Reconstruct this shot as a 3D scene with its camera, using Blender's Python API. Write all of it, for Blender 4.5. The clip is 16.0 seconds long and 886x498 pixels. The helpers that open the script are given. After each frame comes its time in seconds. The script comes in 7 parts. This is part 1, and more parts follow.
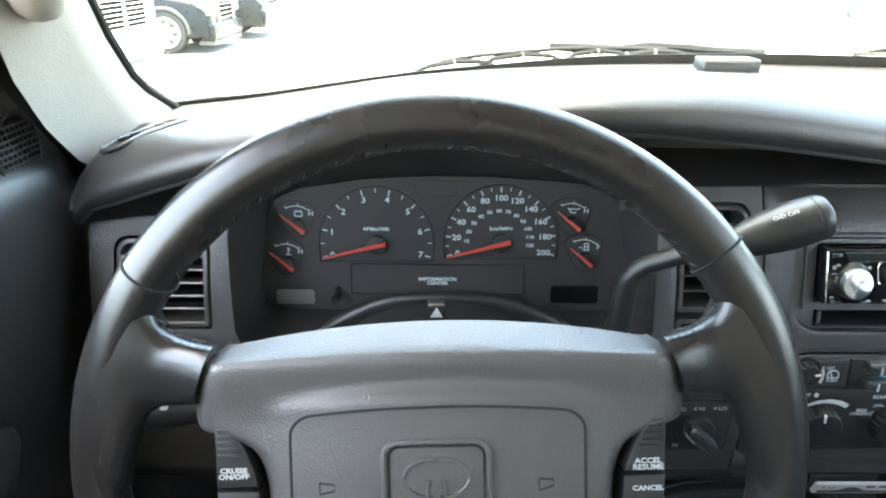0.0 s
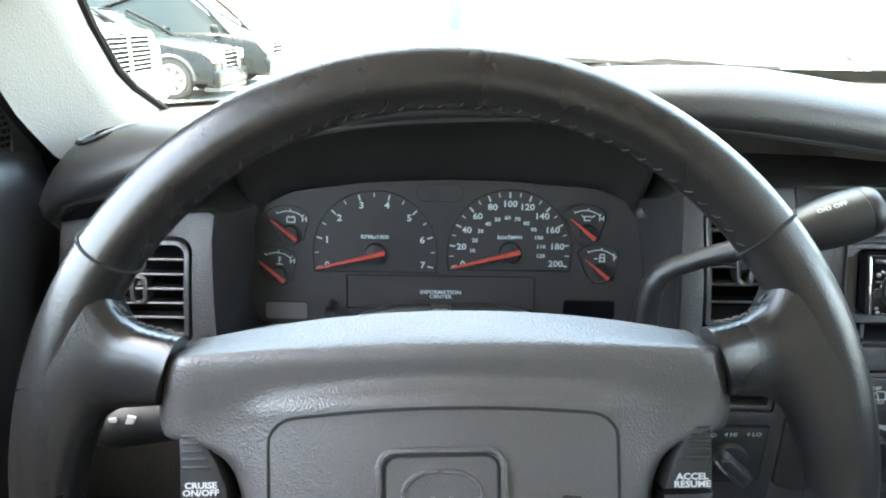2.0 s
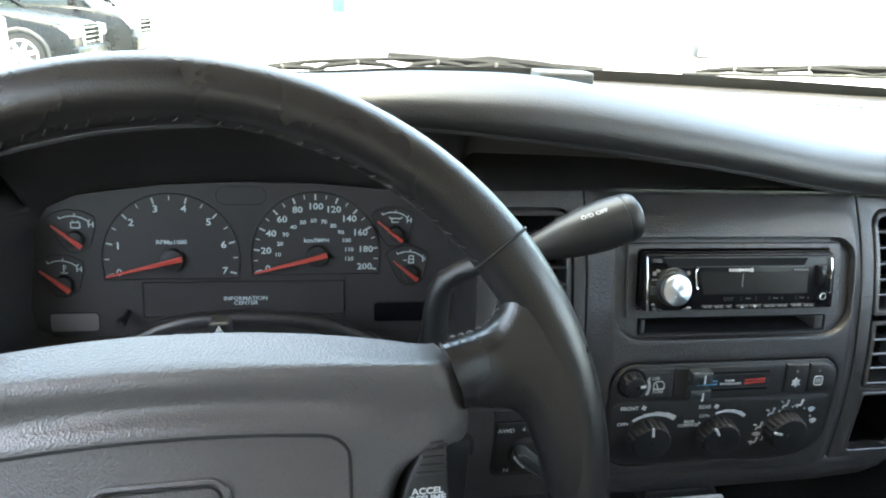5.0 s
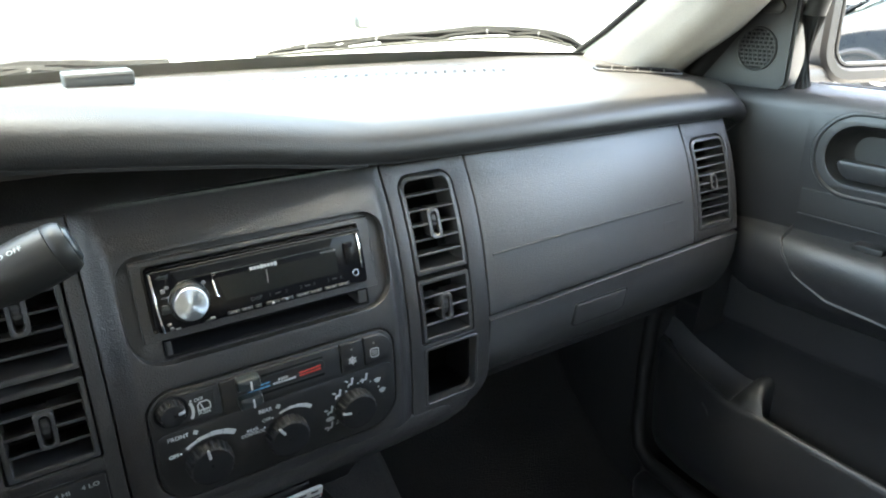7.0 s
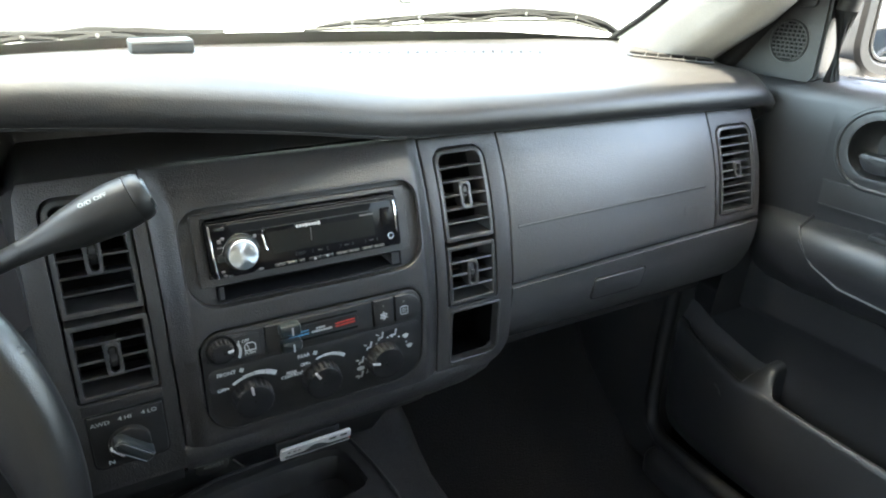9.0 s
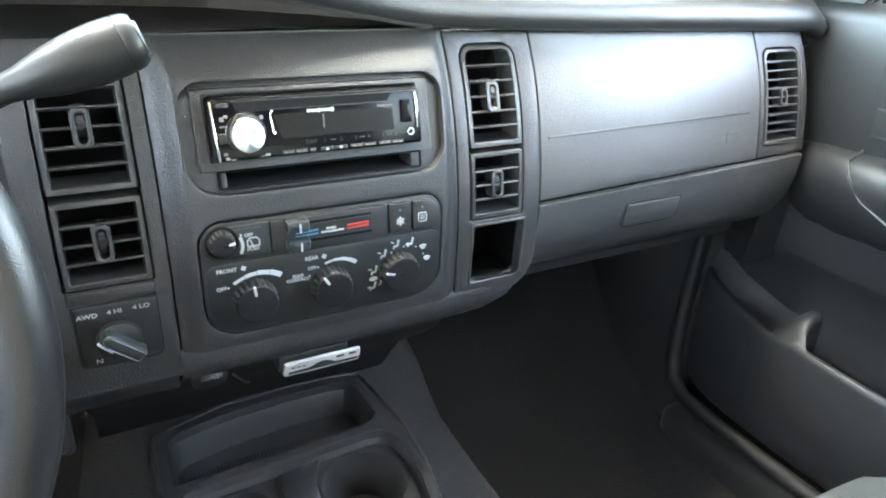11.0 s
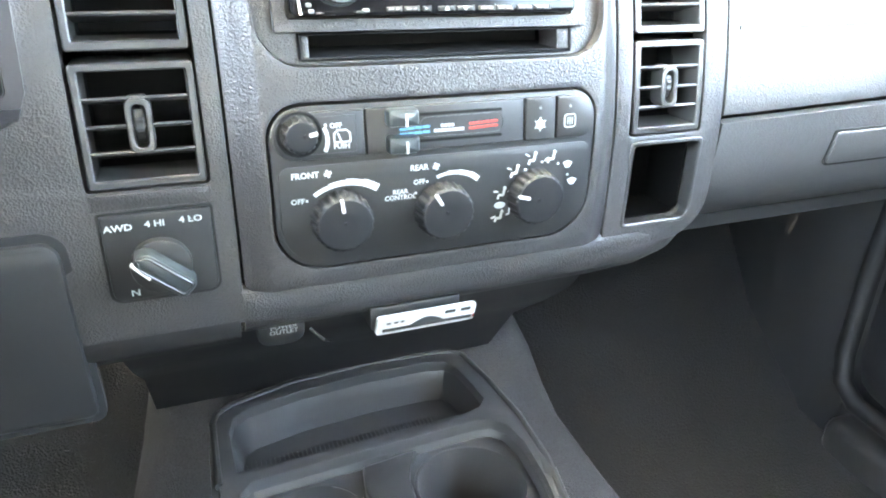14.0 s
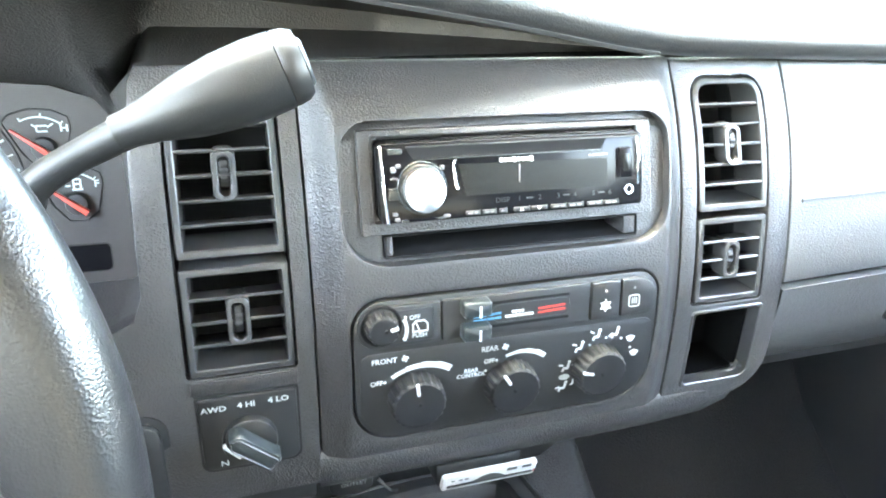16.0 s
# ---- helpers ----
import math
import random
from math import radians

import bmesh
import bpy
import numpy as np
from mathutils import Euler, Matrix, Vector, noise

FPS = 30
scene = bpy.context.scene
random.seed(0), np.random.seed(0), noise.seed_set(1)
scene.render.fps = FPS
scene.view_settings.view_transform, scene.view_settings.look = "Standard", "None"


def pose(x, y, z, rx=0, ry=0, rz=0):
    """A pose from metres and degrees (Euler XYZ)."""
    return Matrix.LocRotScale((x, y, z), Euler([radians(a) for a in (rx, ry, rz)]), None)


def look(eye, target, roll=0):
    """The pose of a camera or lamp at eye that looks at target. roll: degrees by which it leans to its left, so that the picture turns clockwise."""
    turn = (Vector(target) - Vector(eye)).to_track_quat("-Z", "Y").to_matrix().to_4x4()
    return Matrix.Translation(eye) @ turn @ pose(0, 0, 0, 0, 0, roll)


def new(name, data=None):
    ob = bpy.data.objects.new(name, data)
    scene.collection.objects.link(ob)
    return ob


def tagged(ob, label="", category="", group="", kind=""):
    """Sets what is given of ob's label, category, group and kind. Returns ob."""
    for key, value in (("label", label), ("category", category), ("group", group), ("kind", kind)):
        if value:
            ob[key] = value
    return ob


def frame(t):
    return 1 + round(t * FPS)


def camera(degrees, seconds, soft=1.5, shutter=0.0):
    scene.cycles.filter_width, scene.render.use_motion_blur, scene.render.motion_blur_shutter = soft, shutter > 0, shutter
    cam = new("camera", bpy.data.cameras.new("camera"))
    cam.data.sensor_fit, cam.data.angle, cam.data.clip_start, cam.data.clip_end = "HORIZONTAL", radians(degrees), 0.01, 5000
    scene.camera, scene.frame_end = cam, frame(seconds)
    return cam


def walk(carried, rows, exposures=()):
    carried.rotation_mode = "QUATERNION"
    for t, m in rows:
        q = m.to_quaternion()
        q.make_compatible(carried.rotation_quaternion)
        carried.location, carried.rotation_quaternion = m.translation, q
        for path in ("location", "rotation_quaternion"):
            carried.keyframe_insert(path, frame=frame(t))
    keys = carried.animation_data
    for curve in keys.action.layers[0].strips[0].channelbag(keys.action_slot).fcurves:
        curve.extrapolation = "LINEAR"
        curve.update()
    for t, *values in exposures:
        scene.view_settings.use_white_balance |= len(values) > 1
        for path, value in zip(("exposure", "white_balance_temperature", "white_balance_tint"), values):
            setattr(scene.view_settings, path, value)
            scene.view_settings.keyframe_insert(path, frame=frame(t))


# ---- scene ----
# Cabin of a parked sports utility vehicle: dashboard, steering wheel, console, doors, and the car lot outside.
# x to the passenger side, y to the bonnet, z up from the tarmac. The steering wheel's centre is near x = 0.
from collections import namedtuple

cam = camera(66.4, 16.0, soft=2.0)
PATH = [
    (0, (-0.0030, 0.0078, 1.4588), (0.0187, 1.8515, 0.6841), 0.67),
    (0.5, (-0.0016, 0.0127, 1.4480), (0.0250, 1.8775, 0.7257), 0.59),
    (1, (-0.0025, 0.0213, 1.4281), (0.0423, 1.9036, 0.7535), 0.96),
    (1.5, (-0.0038, 0.0362, 1.4113), (0.0252, 1.9338, 0.7802), 1.01),
    (2, (-0.0057, 0.0422, 1.4077), (0.0147, 1.9357, 0.7641), 1.03),
    (2.5, (-0.0037, 0.0448, 1.4088), (0.0244, 1.9355, 0.7575), 1.43),
    (3, (-0.0027, 0.0418, 1.4151), (0.0395, 1.9285, 0.7528), 1.64),
    (3.2, (-0.0035, 0.0410, 1.4225), (0.0435, 1.9250, 0.7528), 1.67),
    (5.3, (0.0954, 0.0494, 1.4220), (0.5310, 1.8802, 0.7448), 2.87),
    (5.5, (0.1160, 0.0473, 1.4200), (0.6190, 1.8583, 0.7364), 2.38),
    (6, (0.1612, 0.0449, 1.4205), (0.8551, 1.7819, 0.7124), 1.77),
    (6.5, (0.2127, 0.0355, 1.4298), (1.0746, 1.6928, 0.7153), -0.27),
    (7, (0.2541, 0.0249, 1.4352), (1.2715, 1.5900, 0.7174), -0.79),
    (7.5, (0.2566, 0.0237, 1.4341), (1.2736, 1.5905, 0.7194), -0.84),
    (8, (0.2347, -0.0042, 1.4518), (1.1827, 1.5715, 0.6653), 1.13),
    (8.2, (0.2275, -0.0185, 1.4609), (1.1684, 1.5530, 0.6578), 1.38),
    (10.3, (0.2345, -0.0052, 1.3728), (1.1352, 1.6278, 0.6501), 0.84),
    (10.5, (0.2349, -0.0004, 1.3626), (1.1339, 1.6114, 0.5920), 1.48),
    (11, (0.2328, 0.0073, 1.3585), (1.1286, 1.5909, 0.5279), 2.71),
    (11.5, (0.2353, 0.0295, 1.3512), (1.1540, 1.6172, 0.5541), 4.23),
    (12, (0.2473, 0.0558, 1.3156), (1.1287, 1.6859, 0.5634), 2.84),
    (12.5, (0.2607, 0.0970, 1.2476), (1.0670, 1.7993, 0.5752), 2.04),
    (13, (0.2603, 0.1265, 1.2234), (0.9792, 1.8295, 0.4600), 0.50),
    (13.5, (0.2607, 0.1274, 1.2232), (0.9478, 1.8290, 0.4279), 0.17),
    (14, (0.2562, 0.1304, 1.2344), (0.9317, 1.8285, 0.4219), 1.06),
    (14.4, (0.2529, 0.1437, 1.2752), (0.8883, 1.8636, 0.4762), 2.13),
    (14.5, (0.2488, 0.1456, 1.2827), (0.8895, 1.8727, 0.5038), 2.05),
    (15, (0.2450, 0.1523, 1.3154), (0.8545, 1.9013, 0.5608), 1.86),
    (15.5, (0.2422, 0.1524, 1.3284), (0.8224, 1.9084, 0.5670), 1.49),
    (16, (0.2411, 0.1514, 1.3329), (0.8123, 1.9178, 0.5889), 1.33),
]
walk(cam, [(t, look(eye, target, roll)) for t, eye, target, roll in PATH],
     exposures=[(t, s + 4.0, 7400, 3) for t, s in ((0, 1.27), (3.2, 1.30), (5.5, 0.85), (6.0, 0.85), (8.2, 1.0), (10.3, 1.55), (11.0, 2.3), (11.6, 2.85), (12.3, 3.3), (13.5, 3.62), (14.0, 3.85), (14.5, 4.05), (15.0, 3.9), (15.5, 3.65), (16.0, 3.55))])

# ---- light ----
SUN_ELEVATION, SUN_AZIMUTH = radians(80), radians(-136)
world = bpy.data.worlds.new("world")
scene.world = world
world.use_nodes = True
wn = world.node_tree
sky = wn.nodes.new("ShaderNodeTexSky")
sky.sky_type, sky.sun_disc = "NISHITA", False
sky.sun_elevation, sky.sun_rotation = SUN_ELEVATION, SUN_AZIMUTH
sky.air_density, sky.dust_density = 1.0, 4.0
wn.links.new(sky.outputs[0], wn.nodes["Background"].inputs[0])
wn.nodes["Background"].inputs[1].default_value = 0.15
sun_data = bpy.data.lights.new("sun", "SUN")
sun_data.energy, sun_data.angle, sun_data.color = 2.0, radians(0.6), (1.0, 0.95, 0.88)
sun = new("sun", sun_data)
sun_dir = Vector((math.sin(SUN_AZIMUTH) * math.cos(SUN_ELEVATION), math.cos(SUN_AZIMUTH) * math.cos(SUN_ELEVATION), math.sin(SUN_ELEVATION)))
sun.matrix_world = look(sun_dir * 30, (0, 0, 0))


# ---- materials ----
def material(name, color, rough=0.6, metal=0.0, bump=0.0, grain=900.0, vary=0.12, stain=0.0, spec=0.5, coat=0.0, trans=0.0, wrinkle=0.0):
    m = bpy.data.materials.new(name)
    m.use_nodes = True
    n, l = m.node_tree.nodes, m.node_tree.links
    b = n["Principled BSDF"]
    b.inputs["Metallic"].default_value = metal
    b.inputs["Specular IOR Level"].default_value = spec
    b.inputs["Coat Weight"].default_value = coat
    b.inputs["Transmission Weight"].default_value = trans
    pos = n.new("ShaderNodeNewGeometry")
    big = n.new("ShaderNodeTexNoise")
    big.inputs["Scale"].default_value, big.inputs["Detail"].default_value = 9.0, 5.0
    fine = n.new("ShaderNodeTexNoise")
    fine.inputs["Scale"].default_value, fine.inputs["Detail"].default_value = grain, 2.0
    l.new(pos.outputs["Position"], big.inputs["Vector"])
    l.new(pos.outputs["Position"], fine.inputs["Vector"])
    mixn = n.new("ShaderNodeMath")
    mixn.operation = "ADD"
    l.new(big.outputs[0], mixn.inputs[0])
    l.new(fine.outputs[0], mixn.inputs[1])
    ramp = n.new("ShaderNodeMapRange")
    ramp.inputs[1].default_value, ramp.inputs[2].default_value = 0.55, 1.45
    ramp.inputs[3].default_value, ramp.inputs[4].default_value = 1 - vary, 1 + vary
    l.new(mixn.outputs[0], ramp.inputs[0])
    scale = n.new("ShaderNodeVectorMath")
    scale.operation = "SCALE"
    scale.inputs[0].default_value = color
    l.new(ramp.outputs[0], scale.inputs["Scale"])
    l.new(scale.outputs[0], b.inputs["Base Color"])
    rr = n.new("ShaderNodeMapRange")
    rr.inputs[1].default_value, rr.inputs[2].default_value = 0.3, 0.7
    rr.inputs[3].default_value, rr.inputs[4].default_value = max(0.0, rough - 0.06 - stain), min(1.0, rough + 0.06 + stain)
    l.new(big.outputs[0], rr.inputs[0])
    l.new(rr.outputs[0], b.inputs["Roughness"])
    if bump:
        cell = n.new("ShaderNodeTexVoronoi")
        cell.inputs["Scale"].default_value = grain
        warpn = n.new("ShaderNodeVectorMath")
        warpn.operation = "ADD"
        jig = n.new("ShaderNodeTexNoise")
        jig.inputs["Scale"].default_value = grain * 0.4
        l.new(pos.outputs["Position"], jig.inputs["Vector"])
        small = n.new("ShaderNodeVectorMath")
        small.operation = "SCALE"
        small.inputs["Scale"].default_value = 1.2 / grain
        l.new(jig.outputs["Color"], small.inputs[0])
        l.new(pos.outputs["Position"], warpn.inputs[0])
        l.new(small.outputs[0], warpn.inputs[1])
        l.new(warpn.outputs[0], cell.inputs["Vector"])
        bp = n.new("ShaderNodeBump")
        bp.inputs["Strength"].default_value = bump
        bp.inputs["Distance"].default_value = 0.5 / grain
        l.new(cell.outputs["Distance"], bp.inputs["Height"])
        last = bp
        if wrinkle:
            stretch = n.new("ShaderNodeMapping")
            stretch.inputs["Scale"].default_value = (1.0, 0.35, 0.35)
            wr = n.new("ShaderNodeTexNoise")
            wr.inputs["Scale"].default_value, wr.inputs["Detail"].default_value = 260, 3
            l.new(pos.outputs["Position"], stretch.inputs["Vector"])
            l.new(stretch.outputs[0], wr.inputs["Vector"])
            b2 = n.new("ShaderNodeBump")
            b2.inputs["Strength"].default_value, b2.inputs["Distance"].default_value = wrinkle, 0.002
            l.new(wr.outputs[0], b2.inputs["Height"])
            l.new(bp.outputs[0], b2.inputs["Normal"])
            last = b2
        l.new(last.outputs[0], b.inputs["Normal"])
    return m


def spun(m):
    """Turned-metal gleam that runs out from the middle."""
    n, l = m.node_tree.nodes, m.node_tree.links
    t = n.new("ShaderNodeTangent")
    t.direction_type, t.axis = "RADIAL", "Y"
    b = n["Principled BSDF"]
    b.inputs["Anisotropic"].default_value = 0.95
    l.new(t.outputs[0], b.inputs["Tangent"])
    return m


def glass_material(name, tint, rough=0.0):
    m = bpy.data.materials.new(name)
    m.use_nodes = True
    n, l = m.node_tree.nodes, m.node_tree.links
    out = n["Material Output"]
    n.remove(n["Principled BSDF"])
    clear, gloss, mix, fr = n.new("ShaderNodeBsdfTransparent"), n.new("ShaderNodeBsdfGlossy"), n.new("ShaderNodeMixShader"), n.new("ShaderNodeLayerWeight")
    fr.inputs["Blend"].default_value = 0.5
    steep, weight = n.new("ShaderNodeMath"), n.new("ShaderNodeMath")
    steep.operation, weight.operation = "POWER", "MULTIPLY_ADD"
    steep.inputs[1].default_value = 5.0
    weight.inputs[1].default_value, weight.inputs[2].default_value = 0.8, 0.04
    clear.inputs[0].default_value = (*tint, 1)
    gloss.inputs["Roughness"].default_value = rough
    l.new(fr.outputs["Facing"], steep.inputs[0])
    l.new(steep.outputs[0], weight.inputs[0])
    l.new(weight.outputs[0], mix.inputs[0])
    l.new(clear.outputs[0], mix.inputs[1])
    l.new(gloss.outputs[0], mix.inputs[2])
    l.new(mix.outputs[0], out.inputs[0])
    return m


DASH = material("charcoal grained dash plastic", (0.017, 0.0165, 0.0165), 0.38, bump=0.3, grain=900, spec=0.5)
PANEL = material("grey grained panel plastic", (0.0245, 0.0235, 0.0235), 0.38, bump=0.55, grain=780, spec=0.55)
# Paler than the panel plastic: part of the window sheen is in the colour.
GLOVE = material("sheen-lightened glovebox plastic", (0.040, 0.0397, 0.0397), 0.42, bump=0.40, grain=780, spec=0.8)
DARK = material("dark plastic", (0.018, 0.018, 0.018), 0.42, bump=0.3, grain=950)
CONSOLE = material("charcoal console plastic", (0.032, 0.0322, 0.0325), 0.34, bump=0.3, grain=950)
VENT = material("satin vent plastic", (0.028, 0.028, 0.028), 0.34, bump=0.1, grain=1500)
# Black plastic; in recesses their shade is put in this colour too.
CAVITY = material("black plastic and recess shade", (0.0035, 0.0035, 0.004), 0.8, spec=0.2)
KNOB = material("soft black knob rubber", (0.0065, 0.0065, 0.007), 0.6, bump=0.1, grain=1500, spec=0.25)
GAP = material("black joint", (0.006, 0.006, 0.006), 0.9)
# Stands for the shade inside holes and openings.
HOLESHADE = material("opening shade black", (0.002, 0.002, 0.002), 0.9, spec=0.05)
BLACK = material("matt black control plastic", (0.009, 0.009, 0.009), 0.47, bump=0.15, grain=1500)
GLOSS = material("gloss black radio plastic", (0.005, 0.005, 0.006), 0.15, spec=0.10)
SCREEN = material("dark radio display", (0.009, 0.0095, 0.009), 0.22, spec=0.22)
LEATHER = material("charcoal wheel leather", (0.0105, 0.0095, 0.0093), 0.29, bump=0.21, grain=1100, stain=0.02)
PADVINYL = material("grained airbag vinyl", (0.058, 0.0540, 0.0525), 0.34, bump=0.45, grain=820, wrinkle=0.055)
THREAD = material("grey thread", (0.018, 0.017, 0.017), 0.7)
SPUN = spun(material("turned aluminium", (0.62, 0.66, 0.70), 0.34, metal=1.0, vary=0.05))
SILVER = material("spun aluminium", (0.62, 0.66, 0.70), 0.22, metal=1.0, vary=0.05)
CHROME = material("chrome", (0.75, 0.77, 0.8), 0.08, metal=1.0, vary=0.02)
WHITE = material("white print", (0.36, 0.37, 0.37), 0.5, vary=0.03)
WARMWHITE = material("white plastic card", (0.42, 0.42, 0.41), 0.4)
RED = material("red print", (0.36, 0.03, 0.02), 0.45)
NEEDLE = material("orange red needle", (0.40, 0.055, 0.04), 0.4)
BLUE = material("blue print", (0.06, 0.21, 0.35), 0.45)
TEAL = material("pale teal print", (0.42, 0.48, 0.49), 0.5, vary=0.03)
GREY = material("grey translucent slider", (0.018, 0.022, 0.023), 0.3)
LCD = material("grey display", (0.13, 0.125, 0.125), 0.35)
DIAL = material("charcoal dial face", (0.030, 0.0275, 0.0270), 0.55, spec=0.35)
DIALRIM = material("black dial edge", (0.008, 0.008, 0.008), 0.6)
BEIGE = material("pale grey-beige pillar trim", (0.245, 0.230, 0.205), 0.75, bump=0.25, grain=600)
LINER = material("beige headliner cloth", (0.36, 0.335, 0.295), 0.95, bump=0.4, grain=500)
DOORPLASTIC = material("charcoal door vinyl", (0.0165, 0.0168, 0.0172), 0.40, bump=0.35, grain=900)
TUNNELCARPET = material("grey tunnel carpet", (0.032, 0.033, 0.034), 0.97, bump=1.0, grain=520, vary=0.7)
# Far darker than the tunnel carpet: footwell shade is put in the colour.
CARPET = material("charcoal carpet with footwell shade", (0.0085, 0.0085, 0.0088), 0.97, bump=1.0, grain=420, vary=0.35)
RUBBER = material("black rubber", (0.008, 0.008, 0.008), 0.6, spec=0.3)
SEAT = material("blue-grey seat cloth", (0.07, 0.078, 0.08), 0.9, bump=0.6, grain=500)
TARMAC = material("sun-bleached tarmac", (0.24, 0.235, 0.225), 0.9, bump=0.6, grain=60, vary=0.2)
PAINT_WHITE = material("white car paint", (0.78, 0.78, 0.77), 0.25, coat=0.6, vary=0.02)
PAINT_SILVER = material("pale silver car paint", (0.55, 0.56, 0.56), 0.3, metal=0.4, coat=0.6, vary=0.02)
PAINT_BLACK = material("black car paint", (0.003, 0.004, 0.0045), 0.3, spec=0.15, coat=0.05, vary=0.02)
CARGLASS = material("dark car window", (0.008, 0.012, 0.012), 0.12, spec=0.2)
LAMPGLASS = material("headlamp glass", (0.6, 0.62, 0.62), 0.1, spec=0.7)
BANDBLACK = material("black ceramic print", (0.006, 0.006, 0.006), 0.75, spec=0.2)
SENSORGREY = material("dark blue-grey plastic", (0.014, 0.018, 0.020), 0.5)
GREENSIGN = material("green sign paint", (0.02, 0.07, 0.055), 0.45)
GALV = material("galvanised steel", (0.35, 0.36, 0.36), 0.5, metal=0.7)
SCREENGLASS = glass_material("windscreen glass", (0.905, 0.985, 0.925))
DIMGLASS = glass_material("rear light-cutting glass", (0.50, 0.49, 0.48))


# ---- building blocks ----
def thing(name, at, label, category, group="", kind=""):
    ob = new(name)
    ob.empty_display_size = 0.02
    ob.location = at
    return tagged(ob, label, category, group, kind)


def finish(bm, name, mat, smooth=True, angle=38):
    bmesh.ops.recalc_face_normals(bm, faces=bm.faces[:])
    me = bpy.data.meshes.new(name)
    bm.to_mesh(me)
    bm.free()
    for m in (mat if isinstance(mat, (list, tuple)) else [mat]):
        me.materials.append(m)
    if smooth:
        me.polygons.foreach_set("use_smooth", [True] * len(me.polygons))
        me.set_sharp_from_angle(angle=radians(angle))
    return me


def part(name, bm, mat, parent, label="", smooth=True, angle=38):
    ob = new(name, finish(bm, name, mat, smooth, angle))
    ob.parent = parent
    if parent is not None and parent.data is None:
        ob.matrix_parent_inverse = Matrix.Translation(-Vector(parent.location))
    if label:
        ob["label"] = label
    return ob


def solid(name, bm, mat, label, category, group="", kind="", smooth=True, angle=38):
    ob = new(name, finish(bm, name, mat, smooth, angle))
    return tagged(ob, label, category, group, kind)


def box(bm, x0, x1, y0, y1, z0, z1, bev=0.0, seg=2):
    m = Matrix.Translation(((x0 + x1) / 2, (y0 + y1) / 2, (z0 + z1) / 2)) @ Matrix.Diagonal((x1 - x0, y1 - y0, z1 - z0, 1))
    r = bmesh.ops.create_cube(bm, size=1, matrix=m)
    if bev:
        es = {e for v in r["verts"] for e in v.link_edges}
        bmesh.ops.bevel(bm, geom=list(es), offset=bev, segments=seg, affect="EDGES", profile=0.5)
    return bm


def rrect(x0, z0, x1, z1, r, n=5):
    """A rectangle with round corners; r: one radius, or four from the lower left anticlockwise."""
    rs = [r] * 4 if not isinstance(r, (list, tuple)) else r
    out = []
    for k, (cx, cz) in enumerate(((x0 + rs[0], z0 + rs[0]), (x1 - rs[1], z0 + rs[1]), (x1 - rs[2], z1 - rs[2]), (x0 + rs[3], z1 - rs[3]))):
        for i in range(n + 1):
            a = math.pi + k * math.pi / 2 + i / n * math.pi / 2
            out.append((cx + rs[k] * math.cos(a), cz + rs[k] * math.sin(a)))
    return out


def circle(cx, cz, r, n=32, a0=0.0, a1=360.0, rz=None):
    full = abs(a1 - a0) >= 359.9
    return [(cx + r * math.cos(radians(a0 + (a1 - a0) * i / (n if full else n - 1))), cz + (rz or r) * math.sin(radians(a0 + (a1 - a0) * i / (n if full else n - 1)))) for i in range(n)]


def inset(poly, d):
    """The polygon drawn in by d (out: minus)."""
    n, out = len(poly), []
    area = sum(poly[i][0] * poly[(i + 1) % n][1] - poly[(i + 1) % n][0] * poly[i][1] for i in range(n))
    s = 1 if area > 0 else -1
    for i in range(n):
        (ax, az), (bx, bz), (cx, cz) = poly[i - 1], poly[i], poly[(i + 1) % n]
        e1, e2 = Vector((bx - ax, bz - az)), Vector((cx - bx, cz - bz))
        if e1.length < 1e-7 or e2.length < 1e-7:
            out.append((bx, bz))
            continue
        e1.normalize(), e2.normalize()
        n1, n2 = Vector((-e1.y, e1.x)) * s, Vector((-e2.y, e2.x)) * s
        m = (n1 + n2)
        m = m / max(0.5, m.length_squared / 2) if m.length > 1e-6 else n1
        out.append((bx + m.x * d, bz + m.y * d))
    return out


def plate(bm, poly, d0, d1, bev=0.0):
    """A solid plate over the outline (x, z), from depth d0 behind to d1 in front."""
    rings = [(poly, d0), (poly, d1 - bev)] + ([(inset(poly, bev * 0.3), d1 - bev * 0.3), (inset(poly, bev), d1)] if bev else [])
    vs = [[bm.verts.new((x, d, z)) for x, z in p] for p, d in rings]
    n = len(poly)
    for a, b in zip(vs, vs[1:]):
        for i in range(n):
            bm.faces.new((a[i], a[(i + 1) % n], b[(i + 1) % n], b[i]))
    bm.faces.new(vs[-1])
    bm.faces.new(vs[0][::-1])
    return bm


def ring(bm, outer, inner, d0, d1, bev=0.0):
    """A frame between two outlines with the same number of corners."""
    n = len(outer)
    steps = [(outer, d0), (outer, d1 - bev), (inset(outer, bev), d1), (inset(inner, -bev), d1), (inner, d1 - bev), (inner, d0)]
    vs = [[bm.verts.new((x, d, z)) for x, z in p] for p, d in steps]
    for a, b in zip(vs, vs[1:] + vs[:1]):
        for i in range(n):
            bm.faces.new((a[i], a[(i + 1) % n], b[(i + 1) % n], b[i]))
    return bm


